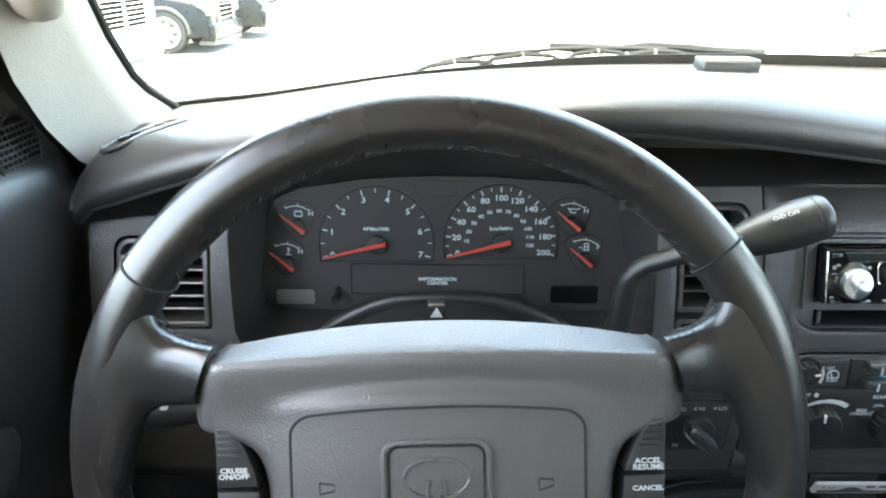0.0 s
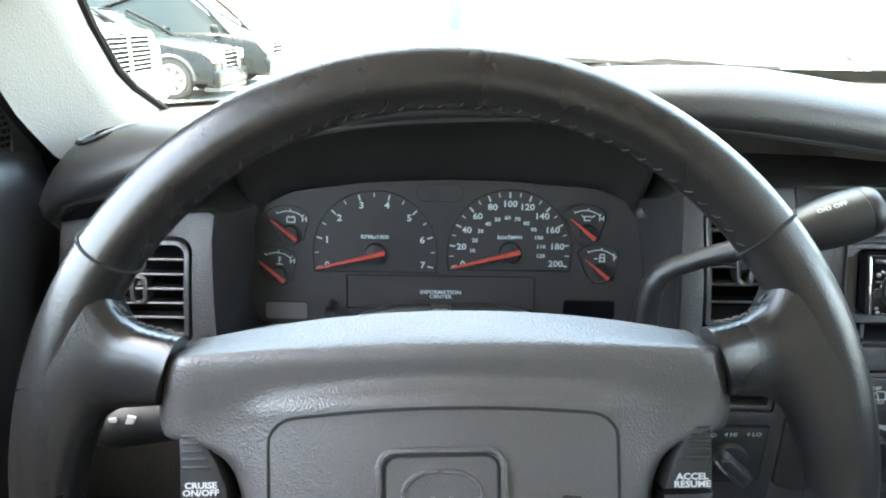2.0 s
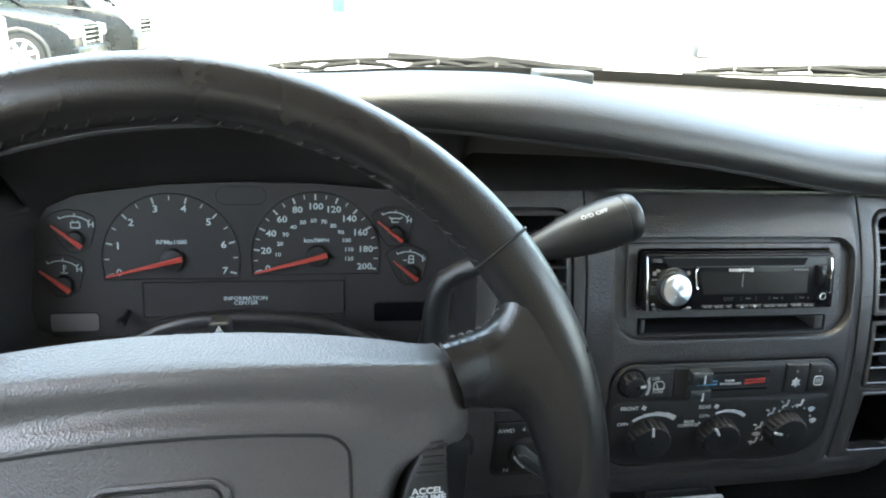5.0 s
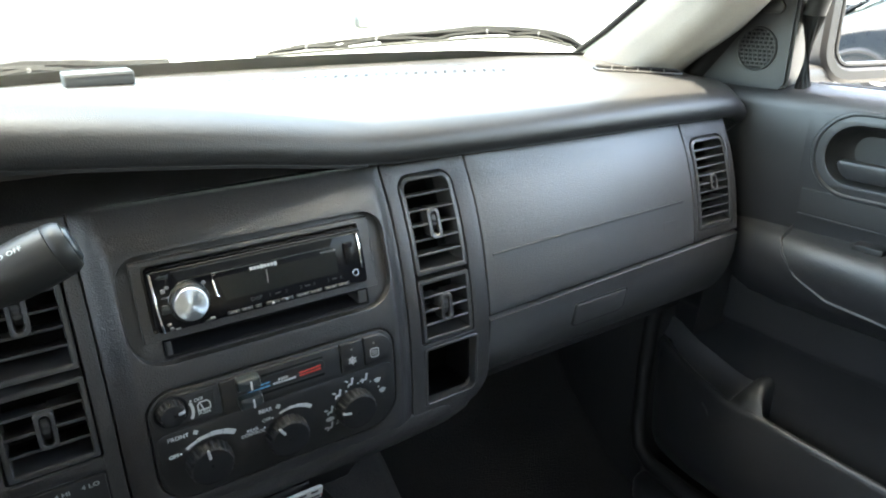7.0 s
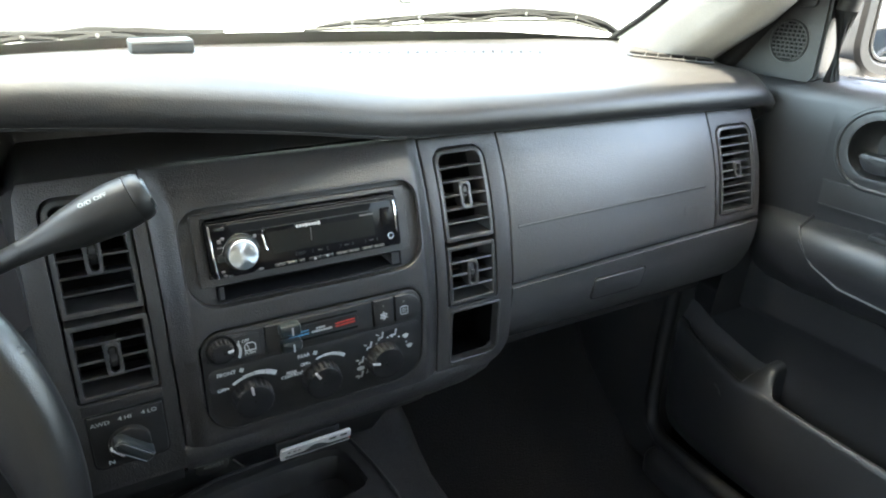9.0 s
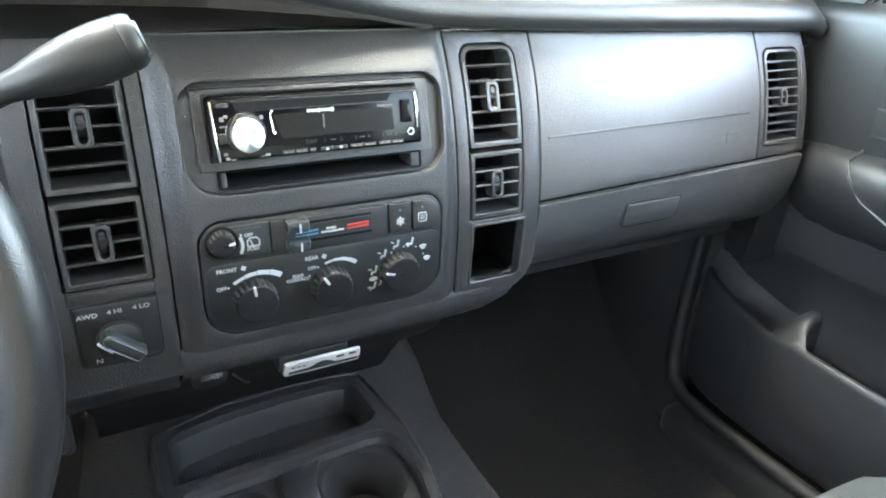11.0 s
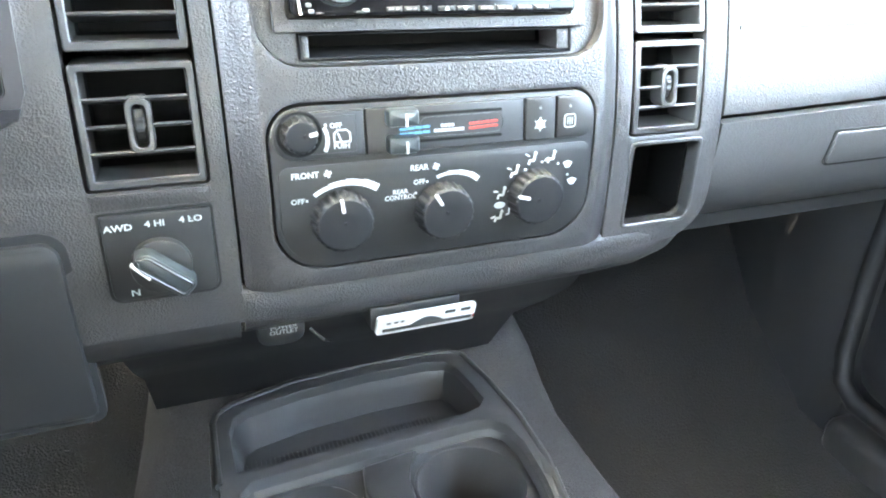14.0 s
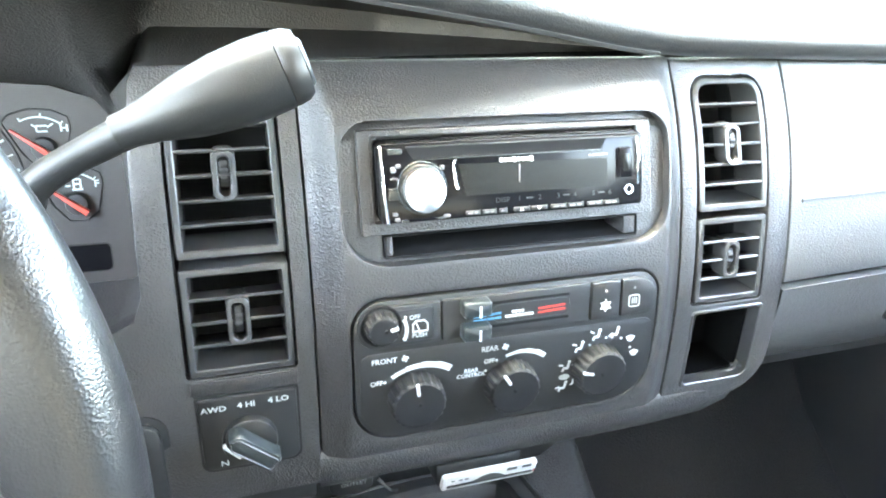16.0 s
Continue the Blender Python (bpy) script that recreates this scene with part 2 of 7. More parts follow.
def sheet(bm, outer, holes, depth, bev=0.0015):
    """A panel with holes whose rims turn back by depth."""
    edges = []
    for loop in [outer] + holes:
        vs = [bm.verts.new((x, 0, z)) for x, z in loop]
        edges += [bm.edges.new((vs[i], vs[(i + 1) % len(vs)])) for i in range(len(vs))]
    bmesh.ops.triangle_fill(bm, use_beauty=True, use_dissolve=False, edges=edges)
    rim = [e for e in bm.edges if e.is_boundary]
    r = bmesh.ops.extrude_edge_only(bm, edges=rim)
    bmesh.ops.translate(bm, verts=[v for v in r["geom"] if isinstance(v, bmesh.types.BMVert)], vec=(0, -depth, 0))
    if bev:
        bmesh.ops.bevel(bm, geom=[e for e in rim if e.is_valid], offset=bev, segments=2, affect="EDGES", profile=0.6)
    return bm


def slice_z(bm, z0, z1, step=0.01):
    z = z0 + step
    while z < z1:
        bmesh.ops.bisect_plane(bm, geom=bm.verts[:] + bm.edges[:] + bm.faces[:], dist=1e-6, plane_co=(0, 0, z), plane_no=(0, 0, 1))
        z += step
    return bm


def curve_at(table):
    def f(v):
        if v <= table[0][0]:
            return table[0][1]
        for k in range(len(table) - 1):
            (a, p), (b, q) = table[k], table[k + 1]
            if v <= b:
                # smooth through the knots
                m0 = (q - table[k - 1][1]) / (b - table[k - 1][0]) if k > 0 else (q - p) / (b - a)
                m1 = (table[k + 2][1] - p) / (table[k + 2][0] - a) if k + 2 < len(table) else (q - p) / (b - a)
                t = (v - a) / (b - a)
                return (2 * t ** 3 - 3 * t ** 2 + 1) * p + (t ** 3 - 2 * t ** 2 + t) * (b - a) * m0 + (3 * t ** 2 - 2 * t ** 3) * q + (t ** 3 - t ** 2) * (b - a) * m1
        return table[-1][1]
    return f


# the dashboard's front in side view: y over z, at the sides and at the centre stack
FRONT = curve_at([(0.95, 0.53), (1.03, 0.518), (1.12, 0.516), (1.19, 0.527), (1.24, 0.543), (1.285, 0.566), (1.35, 0.60)])
STACK = curve_at([(0.95, 0.528), (1.02, 0.514), (1.06, 0.507), (1.10, 0.5045), (1.13, 0.5055), (1.16, 0.509), (1.20, 0.516), (1.25, 0.530), (1.27, 0.545), (1.29, 0.566), (1.35, 0.60)])
DIALS = lambda z: 0.62 + (z - 1.2) * 0.15


def warp(bm, f):
    for v in bm.verts:
        v.co.y = f(v.co.z) - v.co.y
    return bm


def lettering(words, size, at, d, f, parent, mat=None, name="lettering", turn=0.0, fat=0.0, align="CENTER", wide=1.15):
    """Raised print on a front: words about the point at (x, z), d in front of it."""
    c = bpy.data.curves.new("print", "FONT")
    c.body, c.size, c.align_x, c.align_y, c.resolution_u, c.offset = words, size, align, "CENTER", 2, fat
    c.space_line = 0.85
    tmp = bpy.data.objects.new("print", c)
    scene.collection.objects.link(tmp)
    me = bpy.data.meshes.new_from_object(tmp.evaluated_get(bpy.context.evaluated_depsgraph_get()))
    bpy.data.objects.remove(tmp)
    bm = bmesh.new()
    bm.from_mesh(me)
    bpy.data.meshes.remove(me)
    ca, sa = math.cos(radians(turn)), math.sin(radians(turn))
    for v in bm.verts:
        u, w = v.co.x * wide, v.co.y
        v.co = (at[0] + u * ca - w * sa, d, at[1] + u * sa + w * ca)
    warp(bm, f)
    me = bpy.data.meshes.new(name)
    bm.to_mesh(me)
    bm.free()
    me.materials.append(mat or WHITE)
    ob = new(name, me)
    ob.parent = parent
    if parent.data is None:
        ob.matrix_parent_inverse = Matrix.Translation(-Vector(parent.location))
    return ob


def arc_band(bm, cx, cz, r0, r1, a0, a1, d0, d1, n=14, taper=0.0):
    pts = []
    for i in range(n + 1):
        a = radians(a0 + (a1 - a0) * i / n)
        w = (r1 - r0) * (1 - taper * (1 - i / n))
        pts.append((cx + (r0 + w) * math.cos(a), cz + (r0 + w) * math.sin(a)))
    for i in range(n, -1, -1):
        a = radians(a0 + (a1 - a0) * i / n)
        pts.append((cx + r0 * math.cos(a), cz + r0 * math.sin(a)))
    return plate(bm, pts, d0, d1)


def bar(bm, p, q, w, d0, d1):
    (ax, az), (bx, bz) = p, q
    v = Vector((bx - ax, bz - az)).normalized()
    nx, nz = -v.y * w / 2, v.x * w / 2
    return plate(bm, [(ax - nx, az - nz), (bx - nx, bz - nz), (bx + nx, bz + nz), (ax + nx, az + nz)], d0, d1)


def loft(bm, rows, closed=False, caps=False):
    """A skin through rows of points with the same count each."""
    vs = [[bm.verts.new(p) for p in r] for r in rows]
    n = len(rows[0])
    for a, b in zip(vs, vs[1:]):
        for i in range(n if closed else n - 1):
            bm.faces.new((a[i], a[(i + 1) % n], b[(i + 1) % n], b[i]))
    if caps:
        bm.faces.new(vs[0][::-1]), bm.faces.new(vs[-1])
    return bm


def tube(bm, pts, radii, n=16, squash=1.0, caps=True):
    """A round bar along points, each with its own radius."""
    rows, pts = [], [Vector(p) for p in pts]
    ref = Vector((0, 0, 1))
    for i, p in enumerate(pts):
        t = (pts[min(i + 1, len(pts) - 1)] - pts[max(i - 1, 0)]).normalized()
        side = t.cross(ref)
        side = side.normalized() if side.length > 1e-4 else Vector((1, 0, 0))
        up = side.cross(t).normalized()
        r = radii[i] if isinstance(radii, (list, tuple)) else radii
        rows.append([p + side * r * math.cos(2 * math.pi * k / n) + up * r * squash * math.sin(2 * math.pi * k / n) for k in range(n)])
    return loft(bm, rows, closed=True, caps=caps)


def solidify(bm, t):
    bmesh.ops.recalc_face_normals(bm, faces=bm.faces[:])
    bmesh.ops.solidify(bm, geom=bm.faces[:], thickness=t)
    return bm


# ---- ground and distance ----
bm = bmesh.new()
bmesh.ops.create_grid(bm, x_segments=40, y_segments=40, size=400)
ground = solid("ground", bm, TARMAC, "pale sun-bleached tarmac of an open car lot", "ground", kind="structure", smooth=False)


# ---- cabin shell ----
XC = 0.375          # the vehicle's middle
FLOOR = 0.565


def mirror_x(x):
    return 2 * XC - x


bm = bmesh.new()
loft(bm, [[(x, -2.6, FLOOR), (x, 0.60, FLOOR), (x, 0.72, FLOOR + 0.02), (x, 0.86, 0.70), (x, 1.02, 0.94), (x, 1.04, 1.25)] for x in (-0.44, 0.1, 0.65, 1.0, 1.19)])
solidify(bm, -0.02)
floor = solid("floor", bm, CARPET, "footwell floor carpet rising to the toe board, shade put in its charcoal", "floor", kind="structure")

bm = bmesh.new()
section = [(0.08, FLOOR), (0.15, 0.66), (0.205, 0.77), (0.25, 0.80), (0.50, 0.80), (0.580, 0.80), (0.615, 0.79), (0.635, 0.765), (0.648, 0.72), (0.67, 0.60), (0.70, FLOOR)]
rows = []
for y, s, lift in ((-1.2, 1, -0.07), (0.2, 1, -0.06), (0.60, 1, -0.055), (0.70, 1.0, -0.045), (0.74, 1.0, -0.025), (0.78, 1.0, 0.005), (0.84, 1.0, 0.03), (1.03, 1.05, 0.09)):
    rows.append([(XC + (x - XC) * s, y, z + (lift if z > 0.7 else 0)) for x, z in section])
loft(bm, rows)
tunnel = solid("tunnel", bm, TUNNELCARPET, "carpeted transmission tunnel between the footwells", "tunnel", kind="structure")

# screen base line and glass
TOP_Z = curve_at([(-0.335, 1.316), (-0.28, 1.321), (-0.21, 1.322), (-0.14, 1.327), (-0.04, 1.335), (0.1, 1.339), (0.375, 1.340), (0.7, 1.341), (0.95, 1.343), (1.07, 1.335)])
WINDBASE = curve_at([(-0.36, 0.60), (-0.27, 0.70), (-0.15, 0.775), (0.0, 0.845), (0.2, 0.91), (0.375, 0.93), (0.55, 0.91), (0.75, 0.86), (0.9, 0.80), (1.02, 0.73), (1.11, 0.62)])
# Unseen header line, set forward so the roof edge shades wheel and stack.
WINDTOP = curve_at([(-0.30, 0.485), (-0.1, 0.49), (0.375, 0.495), (0.85, 0.49), (1.05, 0.485)])
ROOF_Z = 1.775
bm = bmesh.new()
rows = []
for k in range(13):
    t = k / 12
    rows.append([(XC + (x - XC) * (1 - 0.14 * t), WINDBASE(x) * (1 - t) + WINDTOP(x) * t + 0.035 * math.sin(math.pi * t) + 0.012, (TOP_Z(x) - 0.02) * (1 - t) + 1.76 * t + 0.02 * math.sin(math.pi * t))
                 for x in [-0.35 + 1.45 * i / 24 for i in range(25)]])
loft(bm, rows)
bmesh.ops.recalc_face_normals(bm, faces=bm.faces[:])
windscreen = solid("windscreen", bm, SCREENGLASS, "clear curved windscreen glass over the dashboard", "windscreen", kind="structure")
windscreen.visible_shadow = False

bm = bmesh.new()
rows = []
for y, drop in ((0.50, 0.02), (0.1, 0.0), (-0.6, -0.02), (-2.0, 0.0), (-2.75, 0.05)):
    rows.append([(XC + u * 0.78, WINDTOP(XC + u * 0.72) + 0.02 if y > 0.15 else y, ROOF_Z - drop + 0.05 * (1 - u * u) - 0.05) for u in (-1, -0.85, -0.5, 0, 0.5, 0.85, 1)])
loft(bm, rows)
solidify(bm, 0.03)
roof = solid("ceiling", bm, LINER, "beige cloth headliner under the roof", "ceiling", kind="structure")


def side_wall(s, name):
    """Body side behind the front doors and over the windows."""
    bm = bmesh.new()
    X = lambda x: x if s > 0 else mirror_x(x)
    lo, hi = sorted((X(1.10), X(1.18)))
    box(bm, lo, hi, -2.75, -0.42, FLOOR, 1.30, 0.01)
    for y0, y1 in ((-0.55, -0.42), (-1.6, -1.48), (-2.75, -2.6)):
        box(bm, lo, hi, y0, y1, 1.30, ROOF_Z - 0.02, 0.01)
    box(bm, lo, hi, -2.75, 0.05, 1.70, ROOF_Z + 0.01, 0.01)
    return solid(name, bm, LINER, "beige trimmed body side with window openings", "wall", kind="structure")


side_wall(1, "wall_passenger_side")
side_wall(-1, "wall_driver_side")
bm = bmesh.new()
box(bm, -0.43, 1.18, -2.80, -2.75, FLOOR, 1.25, 0.01)
box(bm, -0.43, 1.18, -2.80, -2.75, 1.65, ROOF_Z, 0.01)
solid("wall_rear", bm, LINER, "beige trimmed tailgate with a window opening", "wall", kind="structure")

# unseen dark panes in the rear openings, added to cut light from behind
for k, (x0, x1, y0, y1, z0, z1) in enumerate(((-0.395, -0.390, -1.48, -0.55, 1.30, 1.70), (-0.395, -0.390, -2.60, -1.60, 1.30, 1.70), (1.140, 1.145, -1.48, -0.55, 1.30, 1.70), (1.140, 1.145, -2.60, -1.60, 1.30, 1.70), (-0.35, 1.10, -2.78, -2.775, 1.25, 1.65))):
    bm = bmesh.new()
    box(bm, x0, x1, y0, y1, z0, z1)
    solid("window_%d" % (k + 1), bm, DIMGLASS, "unseen dark pane added to cut light from behind", "window", kind="structure", smooth=False)

# kick panels beside the footwells
for s, name in ((1, "wall_kick_passenger"), (-1, "wall_kick_driver")):
    bm = bmesh.new()
    X = lambda x: x if s > 0 else mirror_x(x)
    lo, hi = sorted((X(1.075), X(1.20)))
    box(bm, lo, hi, 0.655, 1.06, FLOOR - 0.02, 1.25, 0.012)
    lo, hi = sorted((X(1.05), X(1.16)))
    box(bm, lo, hi, -0.42, 0.66, FLOOR - 0.03, FLOOR + 0.075, 0.02, 3)
    solid(name, bm, DARK, "dark plastic kick panel and sill trim", "trim", kind="structure")


# ---- A-pillars ----
PILLAR_ROWS = ((0.765, 1.24, 1.000, 1.118), (0.76, 1.30, 1.000, 1.115), (0.69, 1.345, 1.008, 1.108), (0.60, 1.405, 1.006, 1.100), (0.50, 1.495, 0.995, 1.090), (0.44, 1.600, 0.980, 1.075), (0.41, 1.710, 0.955, 1.06), (0.40, 1.76, 0.945, 1.05))
PILLAR_LEFT = ((0.66, 1.22, 0.975, 1.045), (0.675, 1.280, 0.978, 1.045), (0.655, 1.295, 0.9855, 1.044), (0.635, 1.3125, 0.9975, 1.042), (0.615, 1.330, 1.0020, 1.040), (0.575, 1.370, 1.0005, 1.036), (0.535, 1.410, 0.9935, 1.031), (0.495, 1.470, 0.981, 1.024), (0.455, 1.570, 0.959, 1.016), (0.425, 1.690, 0.932, 1.008), (0.41, 1.76, 0.919, 1.003))


def pillar(s, name):
    X = lambda x: x - 0.012 if s > 0 else 0.708 - x
    bm = bmesh.new()
    rows = []
    for y, z, xi, xo in (PILLAR_ROWS if s > 0 else PILLAR_LEFT):
        mid = (xi + xo) / 2
        rows.append([(X(xi), y + 0.045, z + 0.03), (X(xi - 0.004), y + 0.02, z + 0.012), (X(xi + 0.012), y - 0.012, z - 0.012), (X(mid), y - 0.026, z - 0.024), (X(xo - 0.016), y - 0.020, z - 0.020), (X(xo - 0.004), y - 0.004, z - 0.008), (X(xo + 0.001), y + 0.02, z + 0.01), (X(xo + 0.035), y + 0.03, z + 0.015)])
    loft(bm, rows)
    bmesh.ops.subdivide_edges(bm, edges=bm.edges[:], cuts=2, use_grid_fill=True, smooth=0.6)
    solidify(bm, 0.004)
    return solid(name, bm, BEIGE, "pale beige plastic windscreen pillar trim", "pillar", kind="structure", angle=60)


pillar(1, "trim_pillar_passenger")
pillar(-1, "trim_pillar_driver")
for s, name in ((1, "trim_seal_passenger"), (-1, "trim_seal_driver")):
    X = lambda x: x - 0.012 if s > 0 else 0.708 - x
    bm = bmesh.new()
    if s > 0:
        tube(bm, [(X(1.106), 0.665, 1.305), (X(1.104), 0.635, 1.340), (X(1.102), 0.575, 1.412), (X(1.096), 0.49, 1.50), (X(1.086), 0.43, 1.60), (X(1.066), 0.39, 1.73)], 0.015, 10)
    else:
        tube(bm, [(X(1.062), 0.655, 1.280), (X(1.062), 0.638, 1.318), (X(1.060), 0.590, 1.368), (X(1.056), 0.535, 1.415), (X(1.050), 0.475, 1.47), (X(1.042), 0.43, 1.56), (X(1.03), 0.40, 1.70)], 0.027, 12)
    solid(name, bm, RUBBER, "black rubber door seal along the pillar", "seal", kind="structure")
    bm = bmesh.new()
    tube(bm, [(X(xi - 0.004), y + 0.046, z + 0.030) for y, z, xi, xo in (PILLAR_ROWS if s > 0 else PILLAR_LEFT)[1:]], 0.005, 8)
    solid("trim_screen_edge_" + name[10:], bm, BANDBLACK, "black ceramic edge of the windscreen", "seal", kind="structure")
bm = bmesh.new()
BAND = curve_at([(-0.28, 0.004), (-0.15, 0.004), (0.0, 0.004), (0.1, 0.007), (0.21, 0.012), (0.58, 0.015), (0.8, 0.012), (0.93, 0.005), (1.05, 0.004)])
rows = [[(x, WINDBASE(x) + 0.014 - h * 0.9 + off, TOP_Z(x) + h) for h, off in ((-0.004, 0.0), (BAND(x), 0.0), (BAND(x), 0.003), (-0.004, 0.003))] for x in [-0.30 + 1.34 * i / 50 for i in range(51)]]
loft(bm, rows, closed=True)
solid("trim_screen_base", bm, BANDBLACK, "black band along the foot of the windscreen", "seal", kind="structure")

for s, name in ((1, "trim_corner_passenger"),):
    bm = bmesh.new()
    lo, hi = 1.035, 1.16
    box(bm, lo, hi, 0.672, 0.70, 1.20, 1.335, 0.006)
    solid(name, bm, DARK, "dark filler behind the pillar's foot", "trim", kind="structure")

# grab handle on the driver's pillar
handle = thing("grab_handle", (-0.28, 0.47, 1.50), "pale beige plastic grab handle on the pillar", "handle")
bm = bmesh.new()
tube(bm, [(-0.290, 0.525, 1.440), (-0.276, 0.503, 1.440), (-0.268, 0.487, 1.447), (-0.262, 0.460, 1.472), (-0.254, 0.40, 1.525), (-0.244, 0.33, 1.58), (-0.238, 0.27, 1.62), (-0.25, 0.25, 1.635)], [0.020, 0.021, 0.020, 0.017, 0.013, 0.013, 0.015, 0.016], 16)
part("grip", bm, BEIGE, handle)
bm = bmesh.new()
box(bm, -0.312, -0.268, 0.500, 0.545, 1.428, 1.470, 0.010, 3)
part("mount", bm, BEIGE, handle)


# ---- dashboard ----
LIP_Z = curve_at([(-0.335, 1.255), (-0.275, 1.275), (-0.229, 1.291), (-0.186, 1.305), (-0.12, 1.325), (-0.07, 1.337), (0.0, 1.344), (0.07, 1.345), (0.135, 1.3435), (0.213, 1.3362), (0.303, 1.3245), (0.404, 1.3095), (0.517, 1.291), (0.62, 1.286), (0.753, 1.283), (0.937, 1.28), (1.06, 1.277)])
LIP_Y = curve_at([(-0.335, 0.545), (-0.25, 0.525), (-0.12, 0.51), (0.0, 0.505), (0.135, 0.51), (0.3, 0.528), (0.45, 0.546), (0.55, 0.553), (1.06, 0.552)])
PAD_ROLL = curve_at([(-0.004, 0.010), (-0.003, 0.018), (0.001, 0.0245), (0.008, 0.031), (0.019, 0.0378), (0.036, 0.043)])
PAD_H = curve_at([(-0.31, 1.0), (-0.2, 0.86), (-0.15, 0.74), (-0.07, 0.65), (0.06, 0.67), (0.15, 0.84), (0.22, 0.985), (0.30, 1.0), (1.07, 1.0)])


def pad_top(x, y):
    """Height of the top pad: a roll over the lip, then a gentle fall to the glass."""
    zl, yl, yw = LIP_Z(x), LIP_Y(x), WINDBASE(x) + 0.01
    if y < yl + 0.036:
        return zl + PAD_ROLL(y - yl) * PAD_H(x)
    z0 = zl + 0.043 * PAD_H(x)
    u = min(1, (y - yl - 0.036) / (yw - yl - 0.036))
    return z0 + (TOP_Z(x) - z0) * (0.6 * u + 0.4 * u * u * (3 - 2 * u)) - 0.003 * math.sin(math.pi * u)


dashboard = thing("dashboard", (XC, 0.7, 0.95), "charcoal grained plastic dashboard with a swept brow over the dials", "dashboard")
bm = bmesh.new()
rows = []
XS = [-0.300 + i * (1.064 + 0.300) / 90 for i in range(91)]
for k, x in enumerate(XS):
    zl, yl, yw, zt = LIP_Z(x), LIP_Y(x), WINDBASE(x) + 0.01, TOP_Z(x)
    edge = min((x - XS[0]), (XS[-1] - x))
    fall = 0.010 * max(0, 1 - edge / 0.016) ** 2
    r = [(yl + 0.016, zl - 0.001), (yl + 0.004, zl - 0.002), (yl - 0.003, zl + 0.003)] + [(yl + q, pad_top(x, yl + q)) for q in (-0.0039, -0.003, 0.001, 0.008, 0.019, 0.036)]
    r += [(y, pad_top(x, y)) for y in [yl + 0.036 + (yw - yl - 0.036) * u for u in (0.08, 0.18, 0.32, 0.5, 0.7, 0.86, 1.0)]]
    rows.append([(x, y, z - fall) for y, z in r])
loft(bm, rows)
part("top_pad", bm, DASH, dashboard, "charcoal grained soft top pad", angle=80)

# ends of the top pad
for x, dx in ((XS[0], -0.003), (XS[-1], 0.006)):
    bm = bmesh.new()
    zl, yl, yw, zt = LIP_Z(x), LIP_Y(x), WINDBASE(x) + 0.01, TOP_Z(x)
    pts = [(yl + 0.016, zl - 0.02), (yl + 0.0, zl - 0.006), (yl - 0.003, zl + 0.004), (yl + 0.004, zl + 0.014), (yl + 0.05, zl + 0.030), (yl + 0.1, zl + 0.031), (yw, zt - 0.012), (yw, zl - 0.1), (yl + 0.1, zl - 0.1)]
    a, b = [bm.verts.new((x, y, z)) for y, z in pts], [bm.verts.new((x + dx, y, z)) for y, z in pts]
    for i in range(len(pts)):
        bm.faces.new((a[i], a[(i + 1) % len(pts)], b[(i + 1) % len(pts)], b[i]))
    bm.faces.new(b), bm.faces.new(a)
    part("end_cap", bm, DASH, dashboard)

# fillers between the dashboard's ends and the doors
for x0, x1, back in ((-0.375, -0.300, 0.04), (1.034, 1.105, 0.0)):
    bm = bmesh.new()
    loft(bm, [[(x, 0.56 + back, 0.96), (x, 0.545 + back, 1.10), (x, 0.562 + back, 1.20), (x, 0.59 + back, 1.262), (x, 0.64 + back, 1.284), (x, 0.78, 1.295)] for x in (x0, (x0 + x1) / 2, x1)])
    part("end_filler", bm, DARK, dashboard, angle=60)

# recess under the brow, from the lip back to the dials and down to the panel's top edge
FACE_TOP = curve_at([(-0.1700, 1.222), (-0.1645, 1.2300), (-0.1555, 1.2456), (-0.1296, 1.2577), (-0.0689, 1.2662), (0.0, 1.2700), (0.0621, 1.2690), (0.1335, 1.2634), (0.160, 1.2535), (0.1727, 1.2330), (0.178, 1.222)])
PANEL_TOP = curve_at([(-0.31, 1.2530), (-0.25, 1.2590), (-0.19, 1.2620), (-0.17, 1.266), (0.17, 1.282), (0.2, 1.284), (0.35, 1.288), (0.52, 1.290)])
bm = bmesh.new()
rows = []
for i in range(241):
    x = -0.299 + i * (0.535 + 0.299) / 240
    zl, yl = LIP_Z(x), LIP_Y(x)
    pt = min(PANEL_TOP(x), zl - 0.001)
    deep = 0.075 * min(1, max(0.0, (zl - pt)) / 0.03)
    yp = FRONT(pt)
    ft = FACE_TOP(x)
    dial = [(yl + 0.004, zl - 0.001), (yl + 0.012, zl + 0.002), (0.555, zl - 0.012), (0.592, ft + 0.034), (0.616, ft + 0.014), (0.630, ft + 0.004), (0.638, ft)]
    side = [(yl + 0.004, zl - 0.001), (yl + 0.012, zl + 0.001), (yp + deep * 0.5, zl - 0.003), (yp + deep, zl - 0.3 * (zl - pt)), (yp + deep, pt + 0.3 * (zl - pt)), (yp + deep * 0.4, pt + 0.002), (yp, pt)]
    w = min(1, max(0, (x + 0.196) / 0.044)) * min(1, max(0, (0.200 - x) / 0.038))
    w = w * w * (3 - 2 * w)
    rows.append([(x, a * w + c * (1 - w), b * w + d * (1 - w)) for (a, b), (c, d) in zip(dial, side)])
loft(bm, rows)
part("brow_recess", bm, PANEL, dashboard, angle=70)

# bead along the brow's lower edge
bm = bmesh.new()
